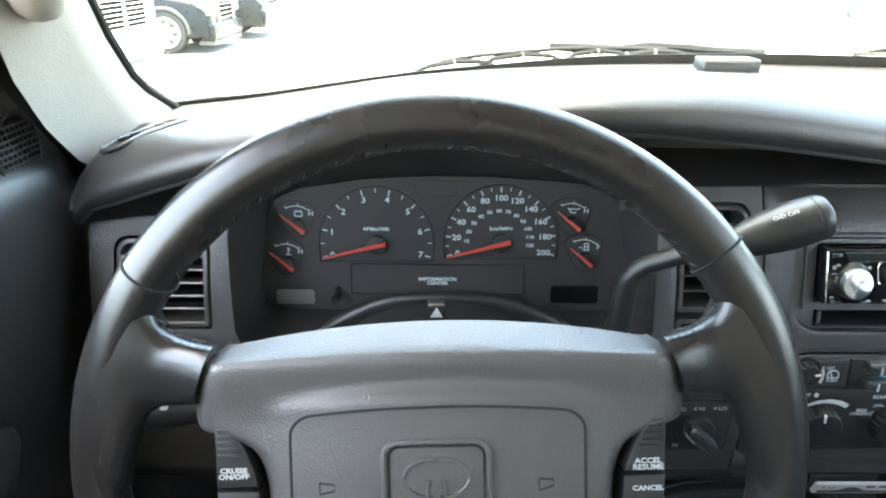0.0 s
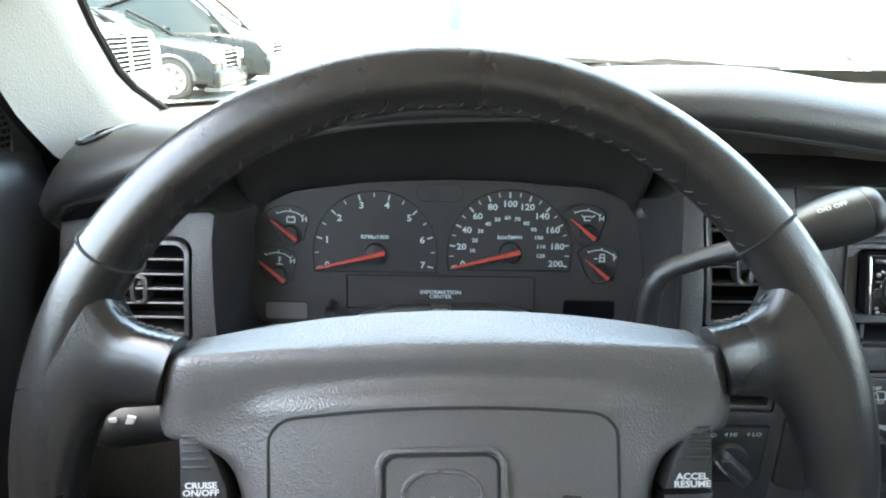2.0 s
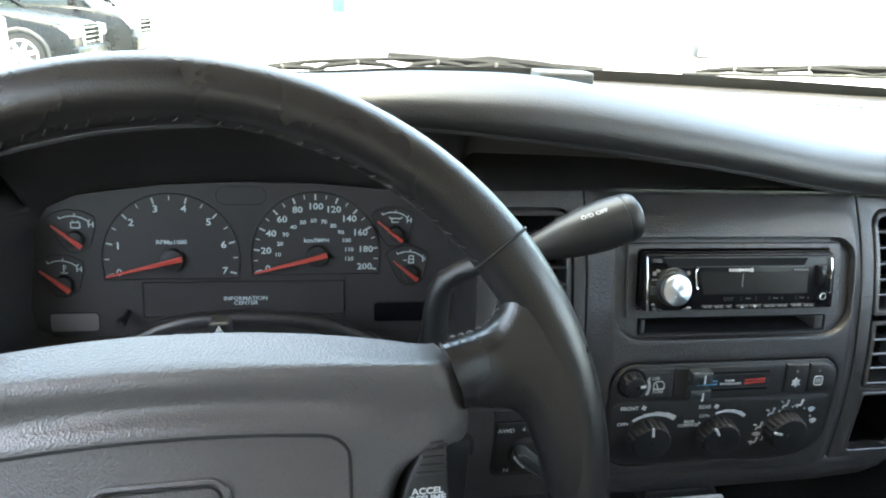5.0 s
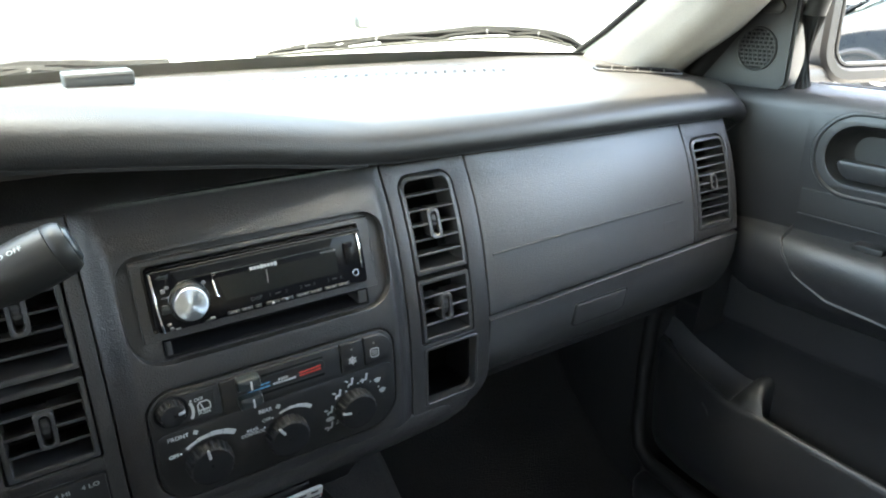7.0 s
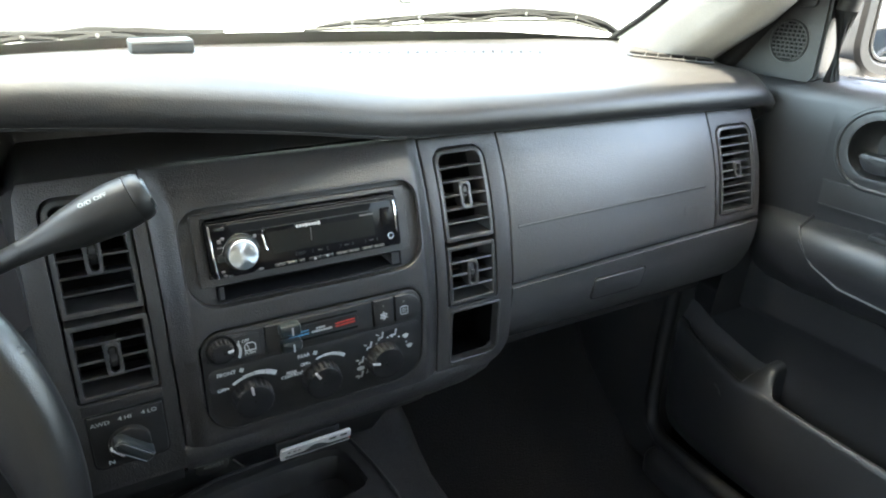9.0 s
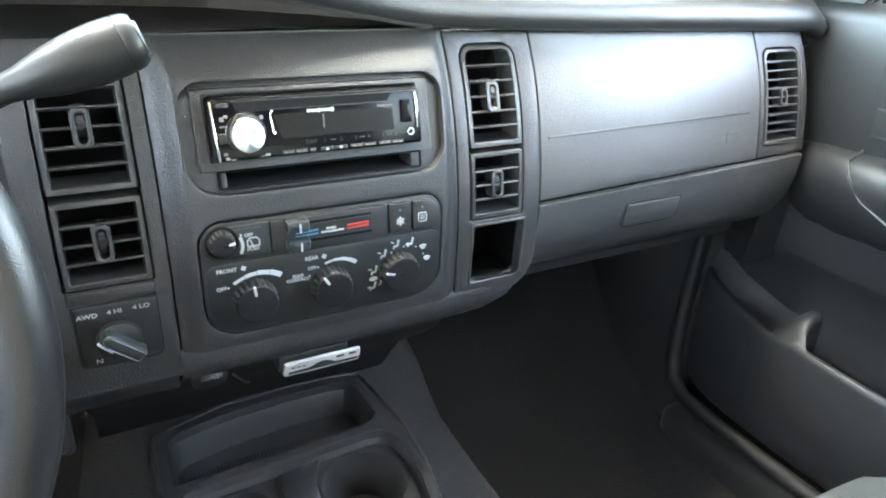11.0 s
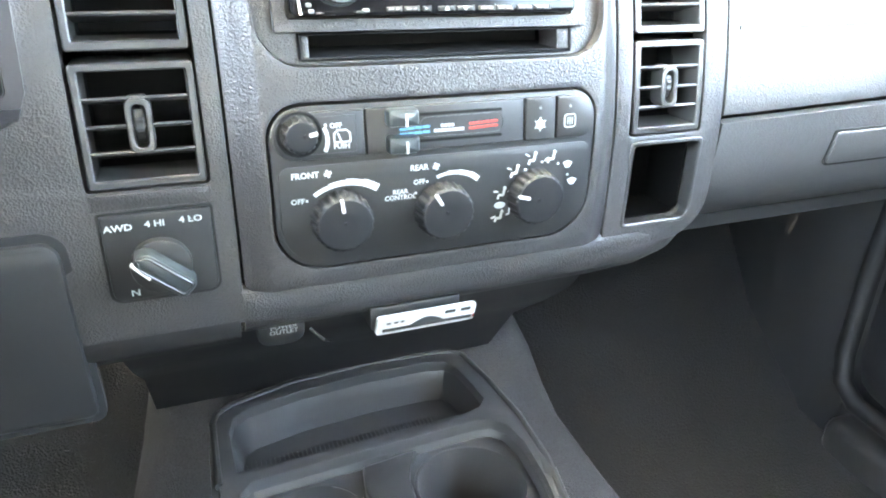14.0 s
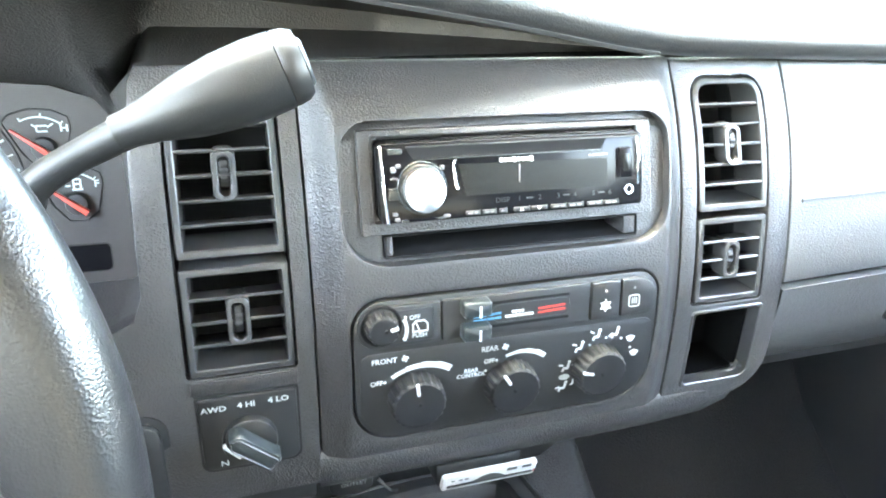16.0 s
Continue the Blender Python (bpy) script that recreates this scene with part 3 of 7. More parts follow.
tube(bm, [(x, LIP_Y(x) + 0.004, LIP_Z(x) - 0.001) for x in [-0.298 + i * 0.818 / 60 for i in range(61)]], [0.0026] * 61, 6)
part("brow_bead", bm, VENT, dashboard)

# driver's panel with its openings
bm = bmesh.new()
outer = [(-0.298, 1.017), (0.2788, 1.017), (0.2788, 1.2855), (0.194, 1.2845), (0.190, 1.276), (0.187, 1.24), (0.186, 1.165), (0.181, 1.152), (0.168, 1.146), (-0.158, 1.146), (-0.171, 1.152), (-0.176, 1.165), (-0.180, 1.24), (-0.179, 1.2590), (-0.184, 1.2620), (-0.25, 1.2590), (-0.298, 1.2540)]
sheet(bm, outer, [rrect(-0.2765, 1.166, -0.1955, 1.2435, [0.003, 0.003, 0.012, 0.012]), rrect(0.2045, 1.1115, 0.268, 1.2725, [0.003, 0.003, 0.012, 0.012])], 0.012)
slice_z(bm, 1.0, 1.286, 0.012)
part("driver_panel", warp(bm, FRONT), PANEL, dashboard, "grey grained instrument surround panel")

# funnel walls round the dials
bm = bmesh.new()
path2 = [(0.192, 1.282), (0.187, 1.24), (0.186, 1.165), (0.181, 1.152), (0.168, 1.146), (-0.158, 1.146), (-0.171, 1.152), (-0.176, 1.165), (-0.180, 1.24), (-0.182, 1.2615)]
back2 = [(0.166, 1.254), (0.1745, 1.2320), (0.186, 1.165), (0.184, 1.146), (0.170, 1.138), (-0.158, 1.138), (-0.172, 1.146), (-0.176, 1.165), (-0.1675, 1.2280), (-0.160, 1.2460)]
loft(bm, [[(x, FRONT(z) + 0.001, z) for x, z in path2], [(x * 0.6 + X * 0.4, FRONT(z) + 0.02, z * 0.6 + Z * 0.4) for (x, z), (X, Z) in zip(path2, back2)], [(x, 0.642, z) for x, z in back2]])
part("dial_funnel", bm, PANEL, dashboard, angle=60)

# arched lip over the steering column
ARCH = ((-0.150, 1.128), (-0.112, 1.142), (-0.0956, 1.1566), (-0.0824, 1.1642), (-0.062, 1.1745), (-0.038, 1.1815), (0.0, 1.1840), (0.041, 1.1822), (0.068, 1.177), (0.090, 1.168), (0.1076, 1.1597), (0.125, 1.147), (0.160, 1.130))
bm = bmesh.new()
loft(bm, [[(x, 0.560, z - 0.034), (x, 0.553, z - 0.012), (x, 0.550, z - 0.003), (x, 0.553, z + 0.002), (x, 0.563, z + 0.001), (x, 0.585, z - 0.016), (x, 0.635, 1.110)] for x, z in ARCH])
bmesh.ops.subdivide_edges(bm, edges=bm.edges[:], cuts=1, use_grid_fill=True, smooth=0.8)
part("column_arch", bm, DASH, dashboard, angle=80)
bm = bmesh.new()
box(bm, -0.19, 0.205, 0.652, 0.668, 1.08, 1.292, 0.003)
part("backing", bm, GAP, dashboard)

# centre stack bezel
def smooth01(t):
    t = min(1, max(0, t))
    return t * t * (3 - 2 * t)


def warp_stack(bm):
    for v in bm.verts:
        w = smooth01((v.co.x - 0.2800) / 0.020) * smooth01((0.5350 - v.co.x) / 0.020)
        v.co.y = FRONT(v.co.z) * (1 - w) + STACK(v.co.z) * w - v.co.y
    return bm


RADIO_HOLE = rrect(0.2990, 1.1732, 0.5165, 1.2555, [0.026, 0.024, 0.018, 0.018], 7)
CLIMATE_HOLE = rrect(0.2992, 1.0522, 0.5120, 1.1542, [0.030, 0.030, 0.018, 0.020], 7)
bm = bmesh.new()
outer = rrect(0.2800, 1.0390, 0.5350, 1.2855, [0.006, 0.006, 0.002, 0.002])
sheet(bm, outer, [RADIO_HOLE, CLIMATE_HOLE], 0.010, 0.0018)
slice_z(bm, 1.039, 1.2855, 0.010)
for x in (0.2825, 0.2855, 0.2890, 0.2930, 0.2970, 0.5180, 0.5210, 0.5240, 0.5280, 0.5315):
    bmesh.ops.bisect_plane(bm, geom=bm.verts[:] + bm.edges[:] + bm.faces[:], dist=1e-6, plane_co=(x, 0, 0), plane_no=(1, 0, 0))
part("centre_bezel", warp_stack(bm), PANEL, dashboard, "grey grained centre stack bezel")

# strip behind the joints, and the shelf under the stack
bm = bmesh.new()
plate(bm, rrect(0.196, 1.0, 1.03, 1.284, 0.004), -0.075, -0.066)
slice_z(bm, 1.0, 1.284, 0.012)
part("backing", warp(bm, FRONT), GAP, dashboard)
bm = bmesh.new()
prof = [(0.5215, 1.0430), (0.5185, 1.0415), (0.5165, 1.0375), (0.5165, 1.026), (0.521, 1.013), (0.532, 1.003), (0.550, 0.997), (0.62, 0.995), (0.66, 1.05)]
loft(bm, [[(x, y + dy, z + dz) for y, z in prof] for x, dy, dz in ((0.278, 0, 0), (0.35, 0, 0), (0.45, 0, 0.0), (0.54, 0, 0.001), (0.58, 0.001, 0.003), (0.605, 0.004, 0.008), (0.622, 0.010, 0.018))])
part("lower_edge", bm, PANEL, dashboard, angle=60)
bm = bmesh.new()
prof = [(0.535, 1.002), (0.552, 0.992), (0.565, 0.975), (0.60, 0.945), (0.66, 0.90), (0.715, 0.83)]
loft(bm, [[(x, y, z) for y, z in prof] for x in (0.20, 0.3, 0.45, 0.545)])
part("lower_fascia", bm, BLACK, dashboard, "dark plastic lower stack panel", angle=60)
# Underside kept black: the shade below the panel is put in its colour.
bm = bmesh.new()
prof = [(0.5185, 1.019), (0.520, 1.008), (0.528, 0.999), (0.545, 0.994), (0.64, 0.99)]
loft(bm, [[(x, y, z) for y, z in prof] for x in (-0.315, 0.0, 0.21, 0.275)])
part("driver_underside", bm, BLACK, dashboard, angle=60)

# vent column right of the radio
bm = bmesh.new()
outer = rrect(0.5362, 1.030, 0.6285, 1.2835, [0.004, 0.036, 0.002, 0.002], 8)
sheet(bm, outer, [rrect(0.5485, 1.1155, 0.6095, 1.2735, [0.003, 0.003, 0.014, 0.014]), rrect(0.5525, 1.0475, 0.6115, 1.1095, [0.003, 0.008, 0.003, 0.003])], 0.014)
slice_z(bm, 1.03, 1.2835, 0.012)
part("vent_column", warp(bm, FRONT), PANEL, dashboard, "grey grained vent column panel")
# Cubby walls in black: the shade inside is put in their colour.
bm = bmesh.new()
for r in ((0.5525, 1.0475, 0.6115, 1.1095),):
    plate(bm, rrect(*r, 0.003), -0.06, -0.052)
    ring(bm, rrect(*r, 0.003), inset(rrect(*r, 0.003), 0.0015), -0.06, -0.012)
part("cubby", warp(bm, FRONT), HOLESHADE, dashboard, "small open cubby in the vent column")
bm = bmesh.new()
ring(bm, rrect(0.5505, 1.0455, 0.6135, 1.1115, [0.004, 0.010, 0.004, 0.004]), rrect(0.5535, 1.0485, 0.6105, 1.1085, [0.003, 0.008, 0.003, 0.003]), -0.008, 0.0012, 0.0008)
part("cubby_rim", warp(bm, FRONT), VENT, dashboard)

# glovebox, airbag cover, and the outer vent's panel
bm = bmesh.new()
sheet(bm, [(0.6300, 1.1245), (0.9488, 1.1340), (0.9488, 1.2775), (0.6300, 1.2825)], [], 0.010, 0.002)
slice_z(bm, 1.124, 1.2825, 0.012)
part("airbag_cover", warp(bm, FRONT), GLOVE, dashboard, "smooth grey passenger airbag cover")
bm = bmesh.new()
bar(bm, (0.6395, 1.1862), (0.9285, 1.1898), 0.0022, -0.002, 0.0014)
part("cover_seam", warp(bm, FRONT), VENT, dashboard)
bm = bmesh.new()
plate(bm, rrect(0.893, 1.157, 0.915, 1.170, 0.002, 2), -0.002, 0.0004)
part("embossed_mark", warp(bm, FRONT), GLOVE, dashboard)
bm = bmesh.new()
sheet(bm, [(0.9505, 1.1340), (1.036, 1.1366), (1.036, 1.2760), (0.9505, 1.2775)], [rrect(0.9575, 1.1475, 1.0245, 1.2585, [0.003, 0.003, 0.012, 0.012])], 0.012, 0.002)
slice_z(bm, 1.134, 1.28, 0.012)
part("outer_panel", warp(bm, FRONT), PANEL, dashboard)
LOWER = curve_at([(1.00, 0.62), (1.02, 0.575), (1.04, 0.546), (1.065, 0.527), (1.09, 0.518), (1.122, 0.5155)])
bm = bmesh.new()
prof = [(LOWER(z) if z < 1.1205 else 0.522, z) for z in (1.0, 1.01, 1.02, 1.03, 1.04, 1.05, 1.065, 1.08, 1.095, 1.11, 1.119, 1.121)]
loft(bm, [[(x, y, z + (x - 0.63) * 0.0300 * smooth01((z - 1.03) / 0.09)) for y, z in prof] for x in (0.6300, 0.70, 0.80, 0.90, 1.0, 1.036)])
part("glovebox_door", bm, GLOVE, dashboard, "grey glovebox lid curving under the dashboard", angle=60)
bm = bmesh.new()
plate(bm, rrect(0.7505, 1.0755, 0.8290, 1.1038, [0.006, 0.006, 0.003, 0.003]), -0.004, 0.0022, 0.0014)
latch = part("glovebox_latch", warp(bm, LOWER), GLOVE, dashboard, "flush glovebox latch paddle")
bm = bmesh.new()
ring(bm, rrect(0.7485, 1.0735, 0.8310, 1.1058, [0.008, 0.008, 0.004, 0.004]), rrect(0.7505, 1.0755, 0.8290, 1.1038, [0.006, 0.006, 0.003, 0.003]), -0.004, 0.0008)
part("latch_gap", warp(bm, LOWER), GAP, dashboard)
# Near-black sheet under the dashboard; the shade there is in its colour.
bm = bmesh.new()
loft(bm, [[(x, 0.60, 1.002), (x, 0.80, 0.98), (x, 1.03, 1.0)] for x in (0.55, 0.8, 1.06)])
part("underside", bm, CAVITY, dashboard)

# knee panel under the column, blacker than its neighbours: shade put in the colour
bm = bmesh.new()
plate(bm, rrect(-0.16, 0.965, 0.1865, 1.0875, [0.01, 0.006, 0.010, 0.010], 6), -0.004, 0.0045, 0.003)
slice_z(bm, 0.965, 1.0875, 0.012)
part("knee_panel", warp(bm, FRONT), BLACK, dashboard, "knee panel under the steering column, shade put in its black")
bm = bmesh.new()
ring(bm, rrect(-0.165, 0.960, 0.1905, 1.0925, [0.01, 0.008, 0.013, 0.013], 6), rrect(-0.16, 0.965, 0.1865, 1.0875, [0.01, 0.006, 0.010, 0.010], 6), -0.004, 0.0008)
part("knee_gap", warp(bm, FRONT), GAP, dashboard)

# demister outlets and the perforated strip by the glass
outline_pts = [(-0.06, 0.0), (-0.03, -0.010), (0.02, -0.0125), (0.3, -0.013), (0.7, -0.013), (0.98, -0.0125), (1.03, -0.010), (1.06, 0.0), (1.03, 0.010), (0.98, 0.0125), (0.7, 0.013), (0.3, 0.013), (0.02, 0.0125), (-0.03, 0.010)]
for x0, y0, x1, y1, n in ((-0.2690, 0.556, -0.2460, 0.638, 5), (0.946, 0.697, 1.034, 0.638, 6)):
    bm = bmesh.new()
    bf = bmesh.new()
    v = Vector((x1 - x0, y1 - y0)).normalized()
    w = Vector((-v.y, v.x))
    length = math.hypot(x1 - x0, y1 - y0)

    def on_top(s, q, h):
        px, qy = x0 + v.x * length * s + w.x * q, y0 + v.y * length * s + w.y * q
        return (px, qy, pad_top(px, qy) + h)
    # Raised flat plate without a hole; the slots' inner shade is its black.
    A, B = [bf.verts.new(on_top(s, q, 0.0012)) for s, q in outline_pts], [bf.verts.new(on_top(s, q, -0.004)) for s, q in outline_pts]
    bf.faces.new(A)
    for i in range(len(A)):
        bf.faces.new((A[i], A[(i + 1) % len(A)], B[(i + 1) % len(A)], B[i]))
    outlet = part("demister_grille", bf, HOLESHADE, dashboard, "slotted side window demister outlet")
    tube(bm, [on_top(s, q, 0.0018) for s, q in outline_pts + outline_pts[:1]], 0.0019, 8)
    part("rim", bm, DASH, outlet)
    for k in range(1, n):
        bm = bmesh.new()
        s = k / n
        tube(bm, [on_top(s - 0.03, -0.0115, 0.0022), on_top(s, 0, 0.0026), on_top(s + 0.03, 0.0115, 0.0022)], 0.0010, 6)
        part("vane", bm, DASH, outlet)

# Flat dots, not holes: the shade within is their black.
bm = bmesh.new()
for row in range(2):
    for k in range(46):
        x = 0.26 + 0.0125 * k + row * 0.006
        y = WINDBASE(x) - 0.088 + row * 0.011
        z = pad_top(x, y) + 0.0010
        bmesh.ops.create_circle(bm, cap_ends=True, radius=0.0028, segments=8, matrix=Matrix.Translation((x, y, z)))
tagged(part("demister_holes", bm, HOLESHADE, dashboard), kind="stuff")


# ---- air vents ----
def air_vent(x0, z0, x1, z1, slats, f, label, round_top=False, wheel_row=None, group="dashboard air vents"):
    vent = thing("air_vent", ((x0 + x1) / 2, f((z0 + z1) / 2) + 0.02, z0), label, "air vent", group)
    r = [0.002, 0.002, 0.011, 0.011] if round_top else 0.002
    r2 = [0.001, 0.001, 0.008, 0.008] if round_top else 0.001
    bm = bmesh.new()
    ring(bm, rrect(x0, z0, x1, z1, r), rrect(x0 + 0.004, z0 + 0.0045, x1 - 0.004, z1 - 0.004, r2), -0.03, 0.0008, 0.0008)
    slice_z(bm, z0, z1, 0.012)
    part("frame", warp(bm, f), VENT, vent)
    # Duct box in near-black: shade behind the slats is put in its colour.
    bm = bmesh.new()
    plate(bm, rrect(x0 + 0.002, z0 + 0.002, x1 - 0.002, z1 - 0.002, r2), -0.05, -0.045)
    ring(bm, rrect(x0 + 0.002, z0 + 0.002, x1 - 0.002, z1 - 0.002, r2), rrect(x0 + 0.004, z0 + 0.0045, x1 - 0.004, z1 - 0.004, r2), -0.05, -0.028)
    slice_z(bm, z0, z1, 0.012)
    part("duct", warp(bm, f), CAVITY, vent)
    inner0, inner1 = z0 + 0.0045, z1 - 0.004
    pitch = (inner1 - inner0) / (slats + 1)
    mid = (x0 + x1) / 2
    wr = wheel_row if wheel_row is not None else (slats // 2)
    for k in range(1, slats + 1):
        z = inner0 + pitch * k
        bm = bmesh.new()
        y = f(z)
        hw = 0.0011
        rows = [[(x, y + 0.0012, z + hw), (x, y + 0.0004, z), (x, y + 0.0012, z - hw), (x, y + 0.022, z - hw - 0.005), (x, y + 0.022, z + hw - 0.005)] for x in (x0 + 0.003, x1 - 0.003)]
        loft(bm, rows, closed=True, caps=True)
        part("slat", bm, VENT, vent, angle=30)
    zc = inner0 + pitch * wr
    h = pitch * 1.02
    bm = bmesh.new()
    ring(bm, rrect(mid - 0.0065, zc - h, mid + 0.0065, zc + h, 0.0045), rrect(mid - 0.0035, zc - h + 0.003, mid + 0.0035, zc + h - 0.003, 0.0033), -0.012, 0.0014, 0.0007)
    part("thumbwheel_frame", warp(bm, f), VENT, vent)
    bm = bmesh.new()
    n = 44
    rr = h - 0.0035
    rows = []
    for k in range(n + 1):
        a = 2 * math.pi * k / n
        q = rr * (1.0 if (k // 2) % 2 else 0.93)
        rows.append([(mid + sx * 0.0028, f(zc) + 0.0075 - q * g * 0.75 * math.cos(a), zc + q * g * math.sin(a)) for sx, g in ((-1, 0.5), (-1, 0.9), (-0.6, 1.0), (0.6, 1.0), (1, 0.9), (1, 0.5))])
    loft(bm, rows)
    part("thumbwheel", bm, BLACK, vent, "ribbed black thumbwheel", smooth=False)
    # Near-black plate gives the shade around the thumbwheel by colour.
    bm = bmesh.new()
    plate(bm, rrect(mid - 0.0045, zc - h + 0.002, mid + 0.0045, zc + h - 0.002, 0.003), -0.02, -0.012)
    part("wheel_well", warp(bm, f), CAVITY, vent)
    return vent


air_vent(0.2065, 1.1835, 0.2660, 1.2705, 5, FRONT, "tall charcoal air vent beside the steering wheel, slats open", True, 3)
air_vent(0.2065, 1.1130, 0.2665, 1.1775, 3, FRONT, "low charcoal air vent above the drive mode switch", False, 2)
air_vent(0.5505, 1.1840, 0.6075, 1.2715, 5, FRONT, "tall charcoal air vent between radio and glovebox", True, 3)
air_vent(0.5505, 1.1170, 0.6075, 1.1790, 3, FRONT, "low charcoal air vent above the small cubby", False, 2)
air_vent(0.9595, 1.1490, 1.0230, 1.2570, 9, FRONT, "tall charcoal air vent at the passenger door", True, 5)
air_vent(-0.2745, 1.1680, -0.1975, 1.2415, 5, FRONT, "charcoal air vent beside the driver's door", True, 3)


# ---- car radio ----
radio = thing("car_radio", (0.41, 0.55, 1.19), "gloss black single-slot car radio with a round silver knob", "car radio")
bm = bmesh.new()
ring(bm, RADIO_HOLE, rrect(0.3225, 1.1755, 0.4955, 1.2490, 0.002, 7), -0.012, -0.0065, 0.0006)
part("surround", warp(bm, STACK), PANEL, radio, "grey plastic mounting surround")
bm = bmesh.new()
ring(bm, rrect(0.3098, 1.1908, 0.5050, 1.2502, 0.001, 3), rrect(0.3180, 1.1980, 0.4940, 1.2462, 0.001, 3), -0.010, -0.0035, 0.0006)
part("trim_frame", warp(bm, STACK), PANEL, radio, "grey plastic trim frame")
bm = bmesh.new()
plate(bm, rrect(0.3195, 1.1998, 0.4925, 1.2446, 0.003), -0.02, 0.0055, 0.002)
slice_z(bm, 1.1998, 1.2446, 0.011)
face = part("faceplate", warp(bm, STACK), GLOSS, radio, "gloss black faceplate")
bm = bmesh.new()
plate(bm, rrect(0.3180, 1.1980, 0.4940, 1.2462, 0.001), -0.03, -0.008)
part("chassis", warp(bm, STACK), GAP, radio)
RF = 0.0055
VK = (0.3450, 1.2195)
bm = bmesh.new()
ring(bm, circle(*VK, 0.0152, 40), circle(*VK, 0.0140, 40), RF - 0.001, RF + 0.0012, 0.0004)
part("knob_ring", warp(bm, STACK), GREY, face)
bm = bmesh.new()
plate(bm, circle(*VK, 0.0138, 40), RF - 0.001, RF + 0.003, 0.001)
part("knob_collar", warp(bm, STACK), BLACK, face)
bm = bmesh.new()
plate(bm, circle(*VK, 0.0123, 40), RF, RF + 0.0085, 0.0012)
part("volume_knob", warp(bm, STACK), SPUN, face, "spun silver volume knob")
# bright strips down both ends of the face
for pts in ([(0.3205, 1.2435), (0.3222, 1.2435), (0.3228, 1.2220), (0.3246, 1.2005), (0.3226, 1.2005), (0.3212, 1.2220)], [(0.4866, 1.2420), (0.4886, 1.2420), (0.4896, 1.2300), (0.4890, 1.2130), (0.4874, 1.2130), (0.4876, 1.2300)]):
    bm = bmesh.new()
    plate(bm, pts[::-1], RF - 0.001, RF + 0.0015, 0.0005)
    part("chrome_strip", warp(bm, STACK), CHROME, face)
# Plate just proud of the face; the slot's inner shade is its colour.
bm = bmesh.new()
plate(bm, [(0.3400, 1.2358), (0.4625, 1.2358), (0.4665, 1.2418), (0.3365, 1.2418)], RF - 0.002, RF + 0.0004)
part("disc_slot", warp(bm, STACK), CAVITY, face, "dark disc slot")
bm = bmesh.new()
bar(bm, (0.3365, 1.2424), (0.4905, 1.2424), 0.0008, RF, RF + 0.0014)
part("slot_lip", warp(bm, STACK), BLACK, face)
bm = bmesh.new()
bar(bm, (0.3400, 1.2352), (0.4625, 1.2352), 0.0005, RF, RF + 0.0009)
part("slot_lip", warp(bm, STACK), GREY, face)
bm = bmesh.new()
plate(bm, [(0.3720, 1.2130), (0.4665, 1.2130), (0.4665, 1.2300), (0.3675, 1.2315)], RF, RF + 0.0004)
part("display", warp(bm, STACK), SCREEN, face, "dark grey display window")
bm = bmesh.new()
tube(bm, [(0.3672, 1.0, 1.2342), (0.3652, 1.0, 1.2335), (0.3646, 1.0, 1.2300), (0.3658, 1.0, 1.2190), (0.3668, 1.0, 1.2175)], [0.0007] * 5, 6)
for v in bm.verts:
    v.co.y = RF + 0.0004 + (v.co.y - 1.0) * 0.6
part("silver_line", warp(bm, STACK), CHROME, face)
bm = bmesh.new()
bar(bm, (0.4067, 1.2295), (0.4063, 1.2190), 0.0005, RF, RF + 0.0009)
part("display_mark", warp(bm, STACK), LCD, face)
for x0, w, h, m in [(0.3940 + 0.0028 * k, 0.0022, 0.0022 + 0.0008 * (k in (3, 7)), WHITE) for k in range(8)] + [(0.4535 + 0.0023 * k, 0.0017, 0.0012, LCD) for k in range(6)]:
    bm = bmesh.new()
    plate(bm, rrect(x0, 1.2324 - h / 2, x0 + w, 1.2324 + h / 2, 0.0004, 2), RF, RF + 0.0007)
    part("maker_mark", warp(bm, STACK), m, face)
# the row of keys with their marks, and the figures printed above them
for k, (x, w) in enumerate(((0.3712, 0.0095), (0.3815, 0.0095), (0.3925, 0.0055), (0.4020, 0.0110), (0.4135, 0.0110), (0.4270, 0.0110), (0.4385, 0.0110), (0.4520, 0.0110), (0.4635, 0.0110))):
    bm = bmesh.new()
    plate(bm, rrect(x, 1.2018, x + w - 0.001, 1.2042, 0.0005, 2), RF - 0.0005, RF + 0.0012, 0.0004)
    part("key", warp(bm, STACK), BLACK, face)
    bm = bmesh.new()
    if k in (3, 4):
        s = 1 if k == 3 else -1
        plate(bm, [(x + 0.0035, 1.2030 - s * 0.0009), (x + 0.0067, 1.2030 - s * 0.0009), (x + 0.0051, 1.2030 + s * 0.0011)][::s], RF, RF + 0.0015)
    else:
        bar(bm, (x + 0.0012, 1.2030), (x + w * 0.45, 1.2030), 0.0009, RF, RF + 0.0015)
        bar(bm, (x + w * 0.55, 1.2030), (x + w - 0.0022, 1.2030), 0.0009, RF, RF + 0.0015)
    part("key_mark", warp(bm, STACK), WHITE if k in (3, 4) else LCD, face)
    bm = bmesh.new()
    bar(bm, (x + w - 0.0006, 1.2016), (x + w - 0.0006, 1.2046), 0.0003, RF, RF + 0.0013)
    part("key_edge", warp(bm, STACK), GREY, face)
for words, x in (("1", 0.4060), ("2", 0.4195), ("3", 0.4320), ("4", 0.4435), ("5", 0.4565), ("6", 0.4680), ("DISP", 0.3950)):
    lettering(words, 0.0042, (x, 1.2092), RF + 0.0006, STACK, face, mat=GREY)
